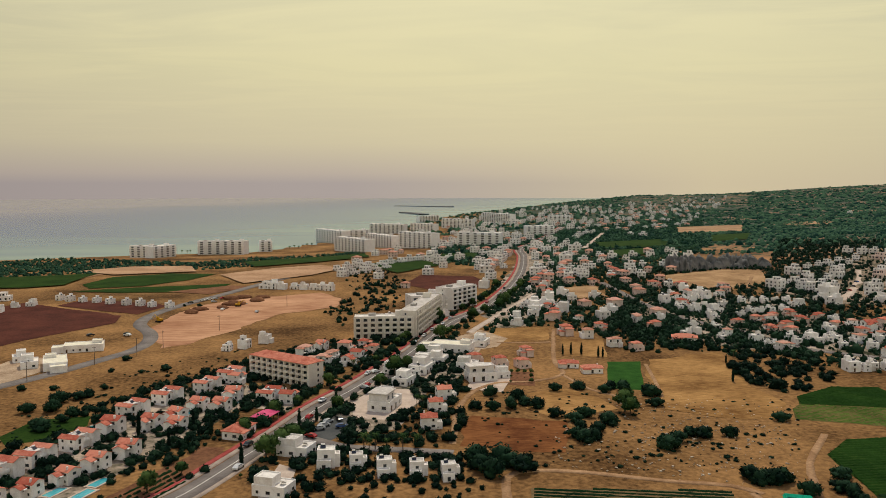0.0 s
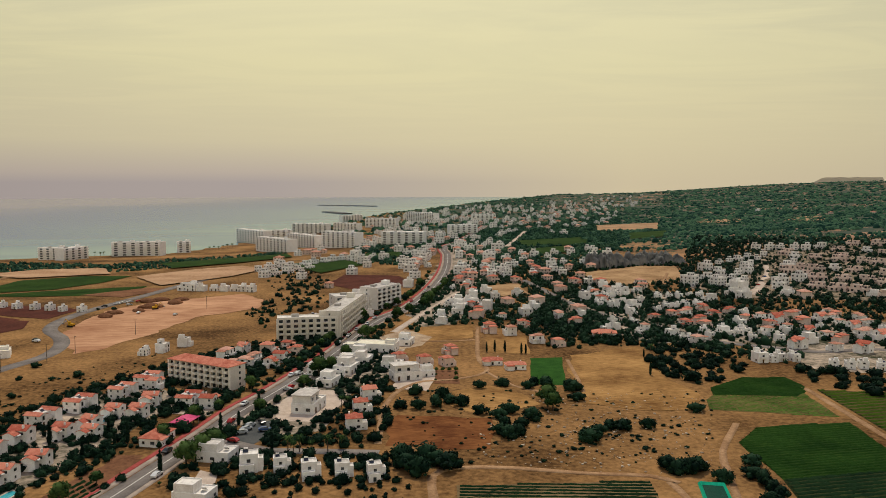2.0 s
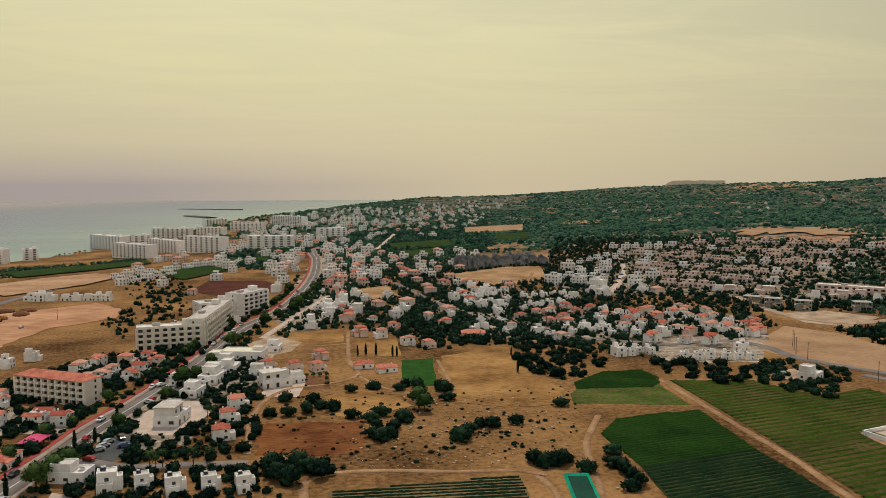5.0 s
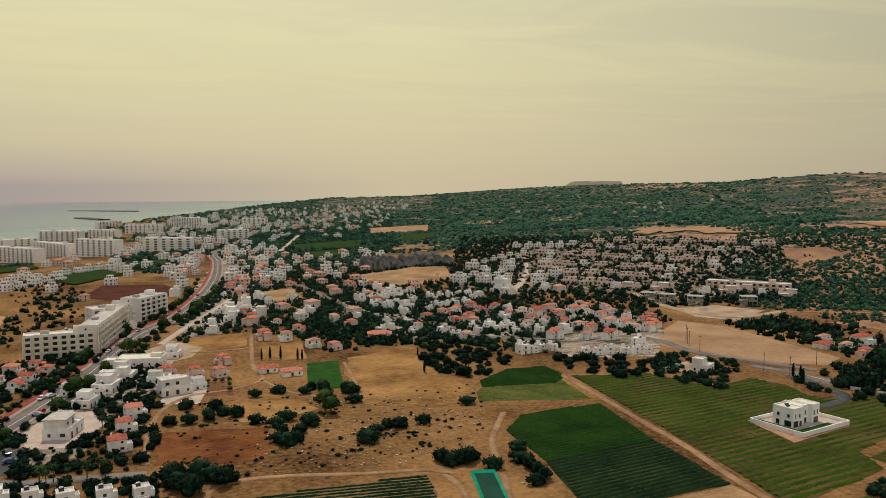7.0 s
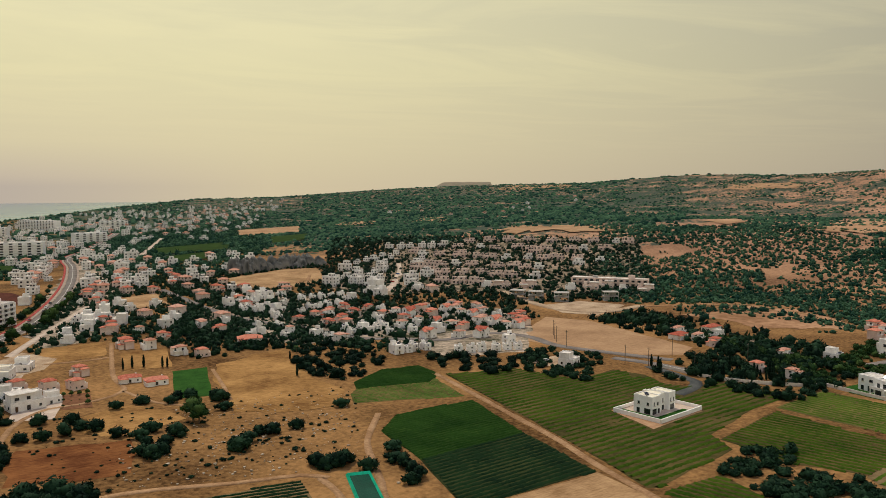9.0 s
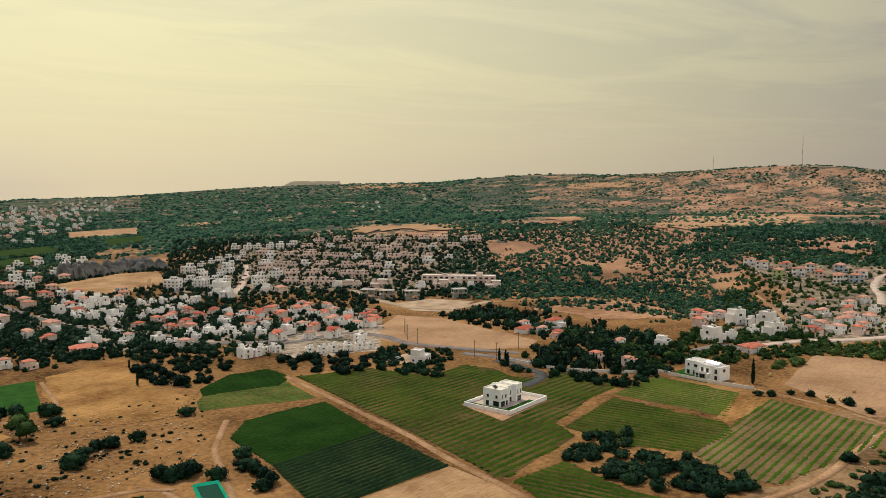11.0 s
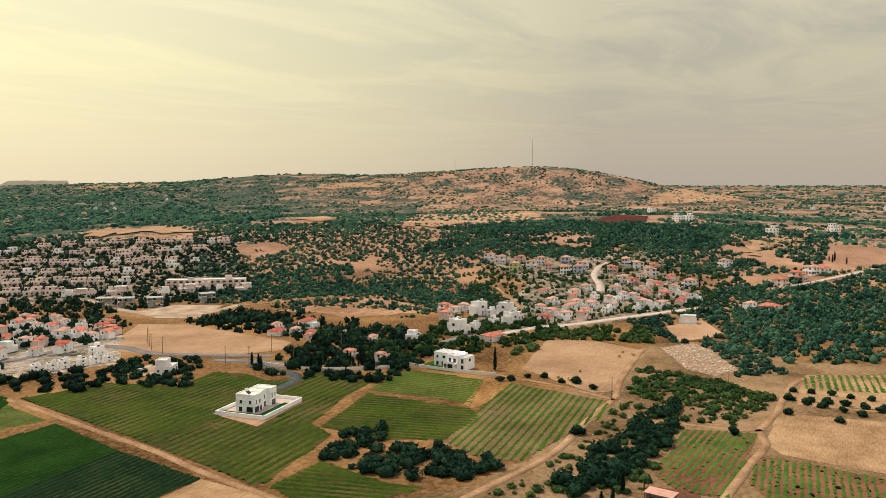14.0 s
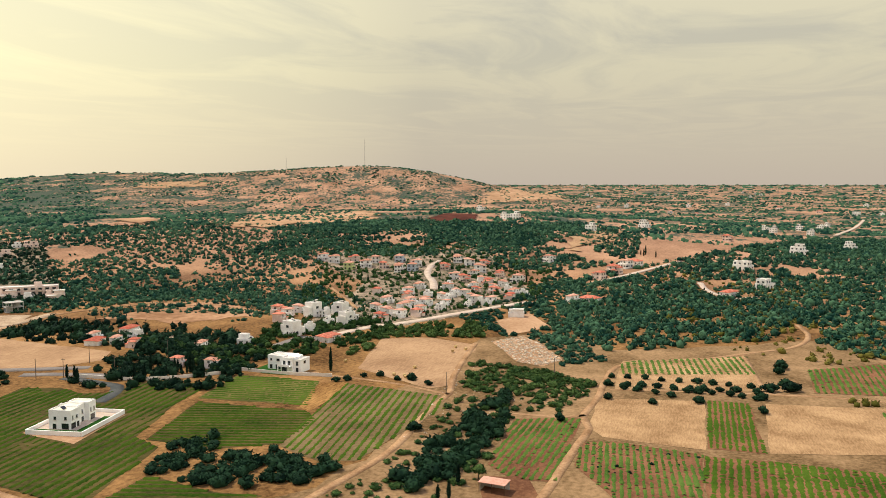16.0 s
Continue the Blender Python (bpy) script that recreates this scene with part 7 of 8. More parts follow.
trees("round", [(20.7, 232.2), (23.7, 228.2), (17.6, 235.8), (11.3, 229.4), (14.3, 223.6), (9.9, 235.9), (92.1, 220.1), (88.5, 222.2), (94.1, 218.6)], 1.1, 1.7)
tree("light", (68.7, 283.7), 1.7)
tree("light", (67.8, 289.0), 1.3)
trees("round", [(-135.8, 283.5), (-135.8, 276.2), (-138.3, 266.7), (-154.4, 287.7), (-145.8, 289.8), (-143.7, 306.5), (-141.7, 310.1), (-148.6, 301.2), (-143.0, 272.0)], 0.9, 1.5)
trees("round", [(-152.2, 374.9), (-178.8, 542.3), (-168.5, 542.0), (-149.8, 351.5), (-135.5, 349.6), (-126.2, 354.2), (-140.0, 321.2), (-173.3, 319.5), (-160.3, 320.3)], 0.5, 0.9)
trees("round", [(110.9, 212.6), (111.1, 207.2), (110.7, 201.3), (115.0, 222.5), (110.6, 197.4), (100.5, 210.6), (89.9, 218.0), (93.5, 217.9), (97.0, 219.6), (106.1, 194.1)], 0.9, 1.3)
# field edges by the hay field
trees("round", [(317.5, 141.3), (321.6, 135.0), (317.0, 125.2), (318.8, 119.2), (312.6, 109.2), (309.7, 145.7), (306.4, 149.5)], 0.6, 0.85)
tree("round", (252.7, 93.6), 1.0)
tree("round", (279.0, 47.1), 0.9)
tree("round", (217.7, 128.3), 0.8)
tree("light", (215.4, 59.9), 1.1)
trees("cypress", [(209.2, 64.2), (199.0, 63.7), (197.4, 66.3)], 0.7, 0.9)
trees("cypress", [(277.0, 263.0), (283.3, 241.1), (285.0, 237.6), (298.8, 223.3), (301.1, 220.2), (303.3, 217.2), (294.8, 223.6), (295.6, 209.2), (283.5, 231.5), (290.4, 229.0)], 0.9, 1.3)
estate(["hip", "resort_white", "hip_pink"], [(344.9, 298.3), (357.8, 296.5), (340.0, 283.0), (347.0, 246.0), (366.0, 232.0)], 15)
# orchard
for row, n in (([(351.2, 36.9), (350.6, -20.1)], 9), ([(336.7, 35.8), (341.4, -22.0)], 10), ([(332.5, 29.9), (324.9, 10.7)], 4), ([(336.3, 10.0), (331.3, -22.7)], 7)):
    (ax, ay), (bx, by) = row
    for i in range(n):
        s = i / (n - 1)
        tree("round", (ax + (bx - ax) * s + TR.uniform(-1, 1), ay + (by - ay) * s + TR.uniform(-1, 1)), TR.uniform(0.55, 0.85))
trees("round", [(314.5, 34.0), (312.6, 16.8), (319.1, -0.3), (312.0, -23.4), (331.8, -24.3)], 0.75, 1.05)
trees("round", [(358.5, -35.2), (380.2, -34.4), (348.9, -36.8), (392.5, -36.1), (346.8, -28.2)], 0.9, 1.4)
for i in range(4):
    for k in range(3):
        p, q = [Vector(v) for v in [(30.7, 349.1), (28.6, 329.9)]]
        r = Vector((40.1, 348.5))
        p = p + (q - p) * (k / 2.3) + (r - p) * (i / 3.2)
        tree("light", (p.x, p.y), 0.32)


def canopy(p, yaw):
    root = thing("canopy", "pink fabric canopy on slim posts by the road", "canopy", pose(p[0], p[1], ground_z(*p), 0, 0, yaw))
    part("roof", Shape().hip(0, 0, 2.8, 9, 6, 1.3, 0.3).mesh("roof", PINKCLOTH), root, "pink stretched cloth")
    for x in (-4.3, 4.3):
        for y in (-2.8, 2.8):
            part("post", Shape().tube((x, y, -0.3), (x, y, 2.8), 0.08, 0.08, 6).mesh("post", STEEL), root)


canopy((-63.4, 276.5), ROADYAW)
# street and garden trees
trees("cypress", [(-50.4, 271.4), (-41.3, 300.4), (-45.4, 278.1), (-30.6, 249.8), (-55.3, 244.1), (-60.8, 232.5), (-57.3, 249.8), (-26.2, 300.4), (-78.4, 261.5), (-81.5, 258.3), (-87.4, 271.1), (-87.5, 246.4), (-102.6, 260.7)], 0.9, 1.25)
trees("cypress", [(59.6, 388.2), (63.9, 389.6), (68.8, 388.1), (76.3, 383.2), (78.4, 382.6), (105.5, 423.3), (114.1, 438.4), (134.0, 368.9), (124.5, 333.9)], 0.7, 1.0)
trees("cypress", [(269.1, 254.2), (282.2, 234.7), (285.1, 232.0), (296.4, 237.9), (298.6, 220.0), (300.6, 218.4), (300.4, 226.2), (275.0, 265.3), (287.3, 222.5), (507.1, 232.2), (359.6, 189.4), (345.8, 366.4)], 0.9, 1.3)
trees("cypress", [(597.4, 261.3), (474.2, 195.7), (580.8, 194.0), (676.9, 172.3), (800.4, 57.2), (795.5, 54.0), (802.5, 52.8), (323.0, 160.2), (636.3, 136.6), (791.3, 42.3)], 0.9, 1.4)
trees("palm", [(-25.5, 248.6), (-21.7, 246.9), (-18.1, 246.9), (-12.8, 246.8), (-8.5, 249.6), (-23.3, 244.2), (-2.6, 312.6), (-57.2, 362.9), (-41.1, 357.1), (-10.0, 296.2), (-7.9, 300.2)], 0.7, 1.0)
trees("palm", [(242.8, 423.5), (244.5, 416.9), (365.6, 562.3), (374.5, 534.9), (142.2, 381.9), (376.1, 674.4), (253.4, 449.0), (245.8, 403.2)], 0.8, 1.1)
trees("palm", [(-238, 1225), (-233, 1235), (-228, 1245), (-223, 1255), (-218, 1265), (-212, 1275), (-380, 1147), (-372, 1146), (-378, 1178)], 1.0, 1.4)
for i in range(42):
    s = i / 41
    a = smooth_line(MAIN, 10.0)
    q = a[min(len(a) - 2, int(s * 42) + 2)]
    r = a[min(len(a) - 1, int(s * 42) + 3)]
    d = Vector((r[1] - q[1], q[0] - r[0])).normalized()
    for off in (-10.6, 8.2):
        if TR.random() < 0.85:
            tree(TR.choice(("round", "light", "light")), (q[0] + d.x * off + TR.uniform(-1.5, 1.5), q[1] + d.y * off + TR.uniform(-3, 3)), TR.uniform(0.8, 1.3))


def beside(line, a, b):
    """An outline between two offsets from a line."""
    q = np.array(line)
    d = np.gradient(q, axis=0)
    d /= np.linalg.norm(d, axis=1)[:, None]
    nrm = np.stack([d[:, 1], -d[:, 0]], 1)
    return [tuple(p) for p in (q + nrm * a)] + [tuple(p) for p in (q + nrm * b)[::-1]]


VERGE = smooth_line(MAIN, 10.0)[3:52]
thicket("garden_trees", [beside(VERGE, -16, -9.2), beside(VERGE, 6.6, 14)], 800, (1.2, 2.5), LEAF, "dark trees and hedges lining the main road", "trees", 53, True, 1.3, margin=-0.6)


def pool(p, yaw, w=7.0, d=3.6):
    root = thing("swimming_pool", "small turquoise swimming pool with pale rim", "swimming pool", pose(p[0], p[1], ground_z(*p) + 0.12, 0, 0, yaw), "garden pools")
    s = Shape()
    for x, y, sx, sy in ((0, -d / 2, w + 1.2, 0.6), (0, d / 2, w + 1.2, 0.6), (-w / 2, 0, 0.6, d - 0.6), (w / 2, 0, 0.6, d - 0.6)):
        s.box(x, y, -0.2, sx, sy, 0.4)
    part("rim", s.mesh("rim", PAVING), root)
    part("water", Shape().box(0, 0, -0.3, w - 0.5, d - 0.5, 0.42).mesh("water", POOLW), root, "clear turquoise water")
    SPOTS.append((p[0], p[1], w * 0.6))


for q in [(-122.6, 267.7), (-81.3, 299.0), (-97.6, 218.5), (-98.4, 210.2), (-94.8, 285.0), (-106.9, 211.3), (455.2, 503.0)]:
    pool(q, ROADYAW if q[0] < 0 else 10, 7.0 if q[0] < 0 else 30.0, 3.6 if q[0] < 0 else 12.0)

# ---- growth that nobody could count ----
TOWN = [[(-118.7, 191.3), (-148.2, 244.9), (-130.2, 303.7), (-93.9, 375.2), (-65.2, 415.1), (-43.2, 430.0), (-43.0, 374.6), (-49.6, 313.1), (-60.4, 268.0), (-71.8, 214.4)], [(-51.5, 296.6), (-36.7, 362.6), (-6.7, 429.4), (14.0, 413.8), (11.2, 330.6), (5.1, 249.5), (6.2, 219.2), (-35.5, 219.4), (-56.5, 219.2)]]
thicket("garden_trees", TOWN, 840, (1.0, 2.2), LEAF, "dark garden trees and hedges between the houses", "trees", 21, True, 1.2, margin=-1.2)
thicket("garden_trees", [[(-59.1, 374.7), (-42.5, 422.2), (-7.6, 482.5), (6.2, 502.8), (-12.4, 414.2), (-33.6, 331.2)]], 500, (1.53, 2.72), LEAF, "dense dark trees beside the hotel", "trees", 22, True, 1.2, margin=-1.2)
thicket("garden_trees", [[(14.0, 413.8), (26.4, 482.0), (64.4, 670.5), (98.9, 799.5), (164.1, 742.2), (176.7, 500.4), (221.5, 498.9), (246.1, 423.5), (202.0, 344.7), (166.0, 370.7), (152.4, 411.8), (95.8, 428.0), (57.8, 462.5), (29.5, 428.8)]], 520, (1.1, 2.5), LEAF, "dark garden trees among houses", "trees", 23, False, 1.2, margin=-1.2)
thicket("garden_trees", [[(117.0, 498.9), (137.7, 413.9), (144.1, 395.6), (91.0, 388.6), (87.9, 428.4)]], 300, (1.7, 3.0), LEAF, "dense grove of dark trees", "trees", 24, True, 1.4, margin=-0.8, taken=False)
thicket("garden_trees", [[(132.2, 362.7), (155.4, 400.2), (177.1, 385.9), (174.2, 343.7), (150.1, 317.4), (135.7, 309.0), (127.0, 333.3)], [(187.4, 339.7), (205.9, 334.1), (245.9, 309.0), (222.8, 295.1), (200.9, 289.0), (187.1, 312.9)]], 300, (1.8, 3.2), LEAF, "belt of dark trees behind the field", "trees", 25, True, 1.1, margin=-0.8, taken=False)
thicket("garden_trees", [[(229.2, 308.0), (245.7, 321.9), (260.8, 323.9), (256.3, 305.6), (274.0, 302.2), (258.6, 280.8), (230.5, 259.2), (222.4, 260.1), (217.4, 283.7)]], 380, (1.8, 2.8), LEAF, "dark hedge round a farm yard", "hedge", 26, True, 1.1, margin=-0.8, taken=False)
thicket("garden_trees", [[(277.9, 262.6), (261.0, 253.6), (266.0, 224.2), (276.7, 190.7), (311.1, 193.7), (354.6, 211.7), (380.5, 248.9), (347.8, 277.7), (310.5, 269.7)]], 400, (1.5, 3.2), LEAF, "dense dark garden trees behind a wall", "trees", 27, True, 1.3, margin=-0.8, taken=False)
thicket("garden_trees", [[(337.9, 373.4), (347.5, 338.0), (333.8, 290.1), (358.9, 290.8), (382.6, 362.1), (370.9, 387.4)], [(354.6, 344.9), (370.6, 304.7), (390.1, 240.5), (358.3, 227.2), (343.1, 281.8)]], 330, (2.0, 3.4), LEAF, "belt of dark trees", "trees", 28, False, 1.2, margin=-0.8, taken=False)
thicket("bushes", [[(187.7, 152.7), (199.8, 160.4), (216.4, 161.8), (227.7, 158.5), (214.7, 146.7), (204.6, 148.3), (190.5, 145.2)], [(185.4, 141.1), (208.5, 144.6), (220.6, 129.6), (212.1, 102.5), (199.9, 104.0), (188.8, 117.1), (186.2, 130.6)]], 750, (1.8, 3.2), LEAF, "dark thicket of bushes between fields", "bushes", 29, True, 1.0, margin=-0.8, taken=False)
thicket("bushes", [[(205.7, 82.8), (225.4, 86.0), (251.7, 79.6), (288.7, 79.9), (308.0, 73.7), (277.3, 65.3), (250.2, 63.6), (215.3, 68.2), (195.7, 71.5)]], 700, (2.0, 3.6), LEAF, "dark thicket of bushes along a gully", "bushes", 30, True, 1.1, margin=-0.8, taken=False)
thicket("bushes", [[(311.5, 93.4), (363.6, 106.2), (355.8, 90.6), (353.6, 58.7), (337.0, 41.5), (317.7, 41.4), (292.8, 52.7), (308.0, 73.7)]], 850, (0.9, 2.4), LEAF2, "green bushes on rough ground", "bushes", 31, True, 1.0, margin=-0.5)
thicket("bushes", [[(182.7, 98.8), (207.3, 93.2), (234.8, 93.2), (268.6, 93.4), (301.5, 95.2), (365.3, 101.1), (353.6, 58.7), (327.5, 40.3), (290.2, 47.9), (273.4, 65.3), (222.9, 59.9), (190.0, 63.2)]], 420, (0.6, 2.0), LEAF2, "green bushes on rough ground between tracks", "bushes", 52, True, 0.9)
thicket("bushes", [[(345.9, 165.5), (411.2, 175.4), (454.3, 157.0), (464.7, 121.8), (420.9, 113.5), (407.0, 160.2), (367.1, 163.0)]], 480, (1.6, 2.8), LEAF2, "green hedge trees round a hay field", "trees", 32, True, 1.2, margin=-1.2)
thicket("bushes", [[(486.7, 153.2), (694.6, 117.1), (556.6, 69.7), (433.2, 72.2), (382.9, 42.4), (364.8, 60.6), (439.0, 111.8)]], 700, (1.0, 2.4), SCRUB, "green scrub on the slope", "bushes", 33, True, 1.0)
thicket("bushes", [[(644.9, 108.6), (783.0, 24.6), (988.4, -99.0), (1278, -298), (420.6, -101.9), (441.9, -70.2), (470.2, -55.1), (451.3, -17.4), (395.8, 43.9), (453.5, 62.9), (556.6, 69.7)]], 700, (0.9, 3.0), SCRUB, "dense green scrub on the hillside", "bushes", 34, False, 1.15, 0.18)
thicket("bushes", [[(580.6, -13.5), (663.9, -41.0), (595.9, -68.5), (529.5, -68.7), (481.0, -30.8)]], 260, (0.98, 1.95), SCRUBY, "yellowish flowering scrub", "bushes", 35, False, 1.0)
thicket("bushes", [[(259.0, -8.4), (259.3, 33.3), (218.5, 26.0), (210.7, 22.1), (208.1, 30.8)], [(40.7, 260.8), (96.9, 256.0), (93.5, 230.9), (36.7, 232.9)], [(8.5, 312.5), (45.2, 320.8), (70.5, 311.5), (139.6, 309.2), (107.4, 224.8), (84.8, 221.6), (8.0, 228.4)], [(-158.6, 263.3), (-140.5, 363.0), (-100.3, 401.4), (-102.3, 375.3), (-131.9, 280.0), (-139.2, 228.6)]], 240, (0.30, 1.00), LEAF, "small dark bushes on dry ground", "bushes", 36, True, 0.8, taken=False)
HILLSIDE = [[(395.0, 439.3), (646.7, 710.7), (801.1, 598.8), (858.3, 377.7), (978.6, 234.5), (795.8, 144.9), (733.1, 241.7), (718.1, 364.8), (542.6, 276.6), (514.9, 210.7), (468.4, 215.3), (434.3, 327.8)]]
thicket("bushes", HILLSIDE, 620, (0.9, 2.4), SCRUB, "green scrub on dry hillside", "bushes", 37, False, 1.0, 0.22)
thicket("bushes", [[(667.5, 423.0), (842.6, 442.1), (959.8, 376.4), (939.0, 184.7), (862.2, 145.6), (754.0, 180.7), (683.2, 347.3)]], 640, (1.6, 3.0), SCRUB, "dense woodland on the hillside", "trees", 38, False, 1.1, 0.2)


def sector(a0, a1, r0, r1):
    """An outline between two bearings and two distances from the take-off point."""
    s = [a0 + (a1 - a0) * i / 8 for i in range(9)]
    return [(r0 * math.sin(radians(a)), r0 * math.cos(radians(a))) for a in s] + [(r1 * math.sin(radians(a)), r1 * math.cos(radians(a))) for a in reversed(s)]


thicket("scrub", [sector(18, 105, 900, 1713)], 240, (1.5, 3.4), SCRUB, "scattered scrub and small trees on dry land", "scrub", 41, False, 0.9, 0.45, far=True)
thicket("scrub", [sector(12, 105, 1713, 3083)], 60, (2.2, 4.8), SCRUB, "scrub and woodland on distant slopes", "scrub", 42, False, 0.75, 0.47, far=True)
thicket("scrub", [sector(14, 48, 1000, 2300)], 100, (2.0, 4.6), SCRUB, "dense dark woodland between the town and the ridge", "scrub", 71, False, 0.9, 0.46, far=True)
thicket("scrub", [sector(9, 105, 3083, 4797)], 9, (5.0, 12.0), SCRUB, "far woodland", "scrub", 43, False, 0.45, 0.55, far=True)
thicket("scrub", [sector(-3, 13, 1428, 4112)], 30, (2.5, 6.0), SCRUB, "trees among the houses of the far coast", "trees", 40, False, 0.9, 0.4, far=True)
thicket("scrub", [sector(21, 44, 1713, 3883)], 16, (4.5, 9.0), SCRUB, "wooded ridge", "scrub", 44, False, 0.6, 0.2, far=True)
thicket("scrub", [[(-591.8, 1018.5), (-517.8, 1075.3), (-404.6, 1021.2), (-288.7, 900.8), (-249.3, 980.9), (-109.3, 1096.8), (-99.3, 999.5), (-188.3, 809.6), (-310.5, 740.4), (-414.1, 710.8)]], 220, (1.44, 2.72), SCRUB, "dark trees along the coast", "trees", 45, False, 1.0, margin=3)
thicket("scrub", [[(-111.3, 825.1), (-43.8, 760.5), (-29.7, 674.6), (-50.6, 504.1), (-59.7, 464.5), (-79.0, 504.8), (-69.2, 607.7)], [(-67.7, 676.3), (-37.1, 639.0), (-24.2, 550.2), (-50.6, 504.1)]], 150, (1.0, 2.3), LEAF, "dark trees beside the dry field", "trees", 46, False, 1.1)
thicket("scrub", [[(-17.1, 1069.0), (102, 1250), (294, 1530), (651, 1994), (311.0, 928.6), (204.4, 734.9), (164.1, 742.2), (113.5, 748.8), (96.1, 1006.1), (43.5, 805.4), (-1.5, 809.0)]], 300, (1.7, 3.6), SCRUB, "dark trees among the town", "trees", 47, False, 1.1, margin=-1.5)
thicket("scrub", [[(415.3, 976.1), (507.4, 778.7), (615.0, 616.5), (441.7, 418.2), (331.8, 453.9), (260.9, 518.1), (269.2, 659.7)]], 430, (1.2, 2.4), LEAF, "dark trees between the resort houses", "trees", 48, False, 1.3, margin=-2.0)
thicket("scrub", [[(87.9, 426.5), (164.7, 772.8), (303.2, 769.9), (266.9, 512.7), (331.8, 453.9), (320.8, 402.9), (265.2, 373.9), (211.6, 421.6), (146.5, 378.3)]], 480, (1.0, 2.6), LEAF, "dark trees between village houses", "trees", 49, False, 1.2, margin=-1.2)
thicket("scrub", [[(387.6, 226.1), (718.1, 364.8), (788.0, 247.6), (691.7, 125.8), (545.7, 107.0), (486.7, 153.2), (421.9, 201.2)]], 260, (1.1, 2.5), LEAF2, "green garden trees in the hill village", "trees", 50, False, 1.2, margin=-1.0)
thicket("flowering_shrubs", [[(-41.6, 280.2), (-39.2, 287.4), (-37.1, 284.4), (-39.7, 276.0)], [(-35.2, 308.7), (-33.5, 312.9), (-32.3, 309.5), (-33.9, 304.5)]], 500, (0.6, 1.1), PINKFLOWER, "pink flowering shrubs beside the road", "shrubs", 51, True, 0.9, clear=False)


thicket("bushes", [[(690, 200), (905, 262), (1010, 150), (905, 62), (742, 62), (690, 130)]], 520, (1.2, 2.8), SCRUB, "dark scrub above the hill village", "bushes", 72, False, 1.1, 0.25)
thicket("bushes", [[(410, 60), (440, 100), (520, 130), (640, 120), (690, 60), (560, 20), (440, 10)]], 560, (1.1, 2.8), SCRUB, "dark scrub and trees below the hill village", "bushes", 73, False, 1.15, 0.3)
thicket("bushes", [[(330, 190), (345, 225), (420, 245), (455, 200), (430, 165), (380, 175)], [(296, 205), (330, 250), (350, 300), (372, 290), (350, 235), (318, 200)]], 620, (1.2, 2.9), LEAF2, "green garden trees and hedges round scattered houses", "trees", 74, True, 1.2, margin=-0.8)
thicket("bushes", [[(415, 275), (400, 330), (412, 380), (470, 400), (560, 360), (560, 280), (480, 255)]], 650, (0.9, 2.3), SCRUB, "green scrub round a dry clearing", "bushes", 75, False, 1.0, 0.15)
thicket("scrub", [[(408, 412), (496, 481), (550, 470), (588, 439), (490, 362), (456, 388)]], 430, (1.2, 2.8), SCRUB, "dense dark trees on the slope above the dirt track", "trees", 78, False, 1.15, 0.1)
thicket("garden_trees", [[(341, 383), (392, 386), (396, 352), (392, 325), (398, 290), (350, 262), (326, 284), (342, 308), (328, 318), (322, 352)]], 340, (1.3, 2.8), LEAF, "belt of dark trees beyond the hay field", "trees", 79, False, 1.25, margin=-0.8)
thicket("garden_trees", [[(-52, 205), (12, 200), (14, 216), (-40, 226)], [(-40, 226), (8, 212), (10, 240), (-36, 246)]], 430, (0.8, 1.7), LEAF, "dense dark hedges and trees round the first row of houses", "trees", 76, True, 1.3, margin=-1.6)

thicket("bushes", [[(300, -40), (380, -30), (520, 40), (640, 60), (760, -20), (700, -140), (520, -120), (400, -110)]], 120, (0.8, 2.4), SCRUBY, "yellowish green bushes on the hillside", "bushes", 77, False, 1.0, 0.3)

# ---- small things ----
def pond():
    a, b, c = [Vector(p) for p in [(91.3, 209.4), (98.8, 207.3), (94.2, 189.3)]]
    yaw = heading(a, b)
    mid = (a + c) / 2 + (b - a) * 0.06
    w = (b - a).length
    length = (c - b).length + 6
    root = thing("pond", "teal plastic-lined irrigation pond", "pond", pose(mid.x, mid.y - 2, 0.1, 0, 0, yaw))
    s = Shape()
    o = [(-w / 2, -length / 2), (w / 2, -length / 2), (w / 2, length / 2), (-w / 2, length / 2)]
    rim = [(x * 0.86, y * 0.93) for x, y in o]
    inn = [(x * 0.72, y * 0.84) for x, y in o]
    v = [(*p, -0.2) for p in o] + [(*p, 0.8) for p in rim] + [(*p, 0.15) for p in inn]
    s.add(v, [(i, (i + 1) % 4, 4 + (i + 1) % 4, 4 + i) for i in range(4)] + [(4 + i, 4 + (i + 1) % 4, 8 + (i + 1) % 4, 8 + i) for i in range(4)])
    part("liner", s.mesh("liner", TEAL), root, "teal plastic liner with raised rim")
    part("water", Shape().add([(x * 1.02, y * 1.02, 0.2) for x, y in inn], [(0, 1, 2, 3)]).mesh("water", PONDW), root, "dark green water")


pond()


def shed(p):
    root = thing("shed", "open farm shed with rusty red roof", "shed", pose(p[0], p[1], 0.1, 0, 0, -95))
    part("roof", Shape().box(0, 0, 2.7, 8, 5, 0.14).mesh("roof", PALETILE), root, "faded red sheet roof")
    part("wall", Shape().box(0, 2.3, 0, 7.6, 0.2, 2.7).box(-3.7, 0.4, 0, 0.2, 3.6, 2.7).mesh("wall", CONCRETE), root)
    for x in (-3.7, 0, 3.7):
        part("post", Shape().box(x, -2.2, 0, 0.16, 0.16, 2.7).mesh("post", WOOD), root)


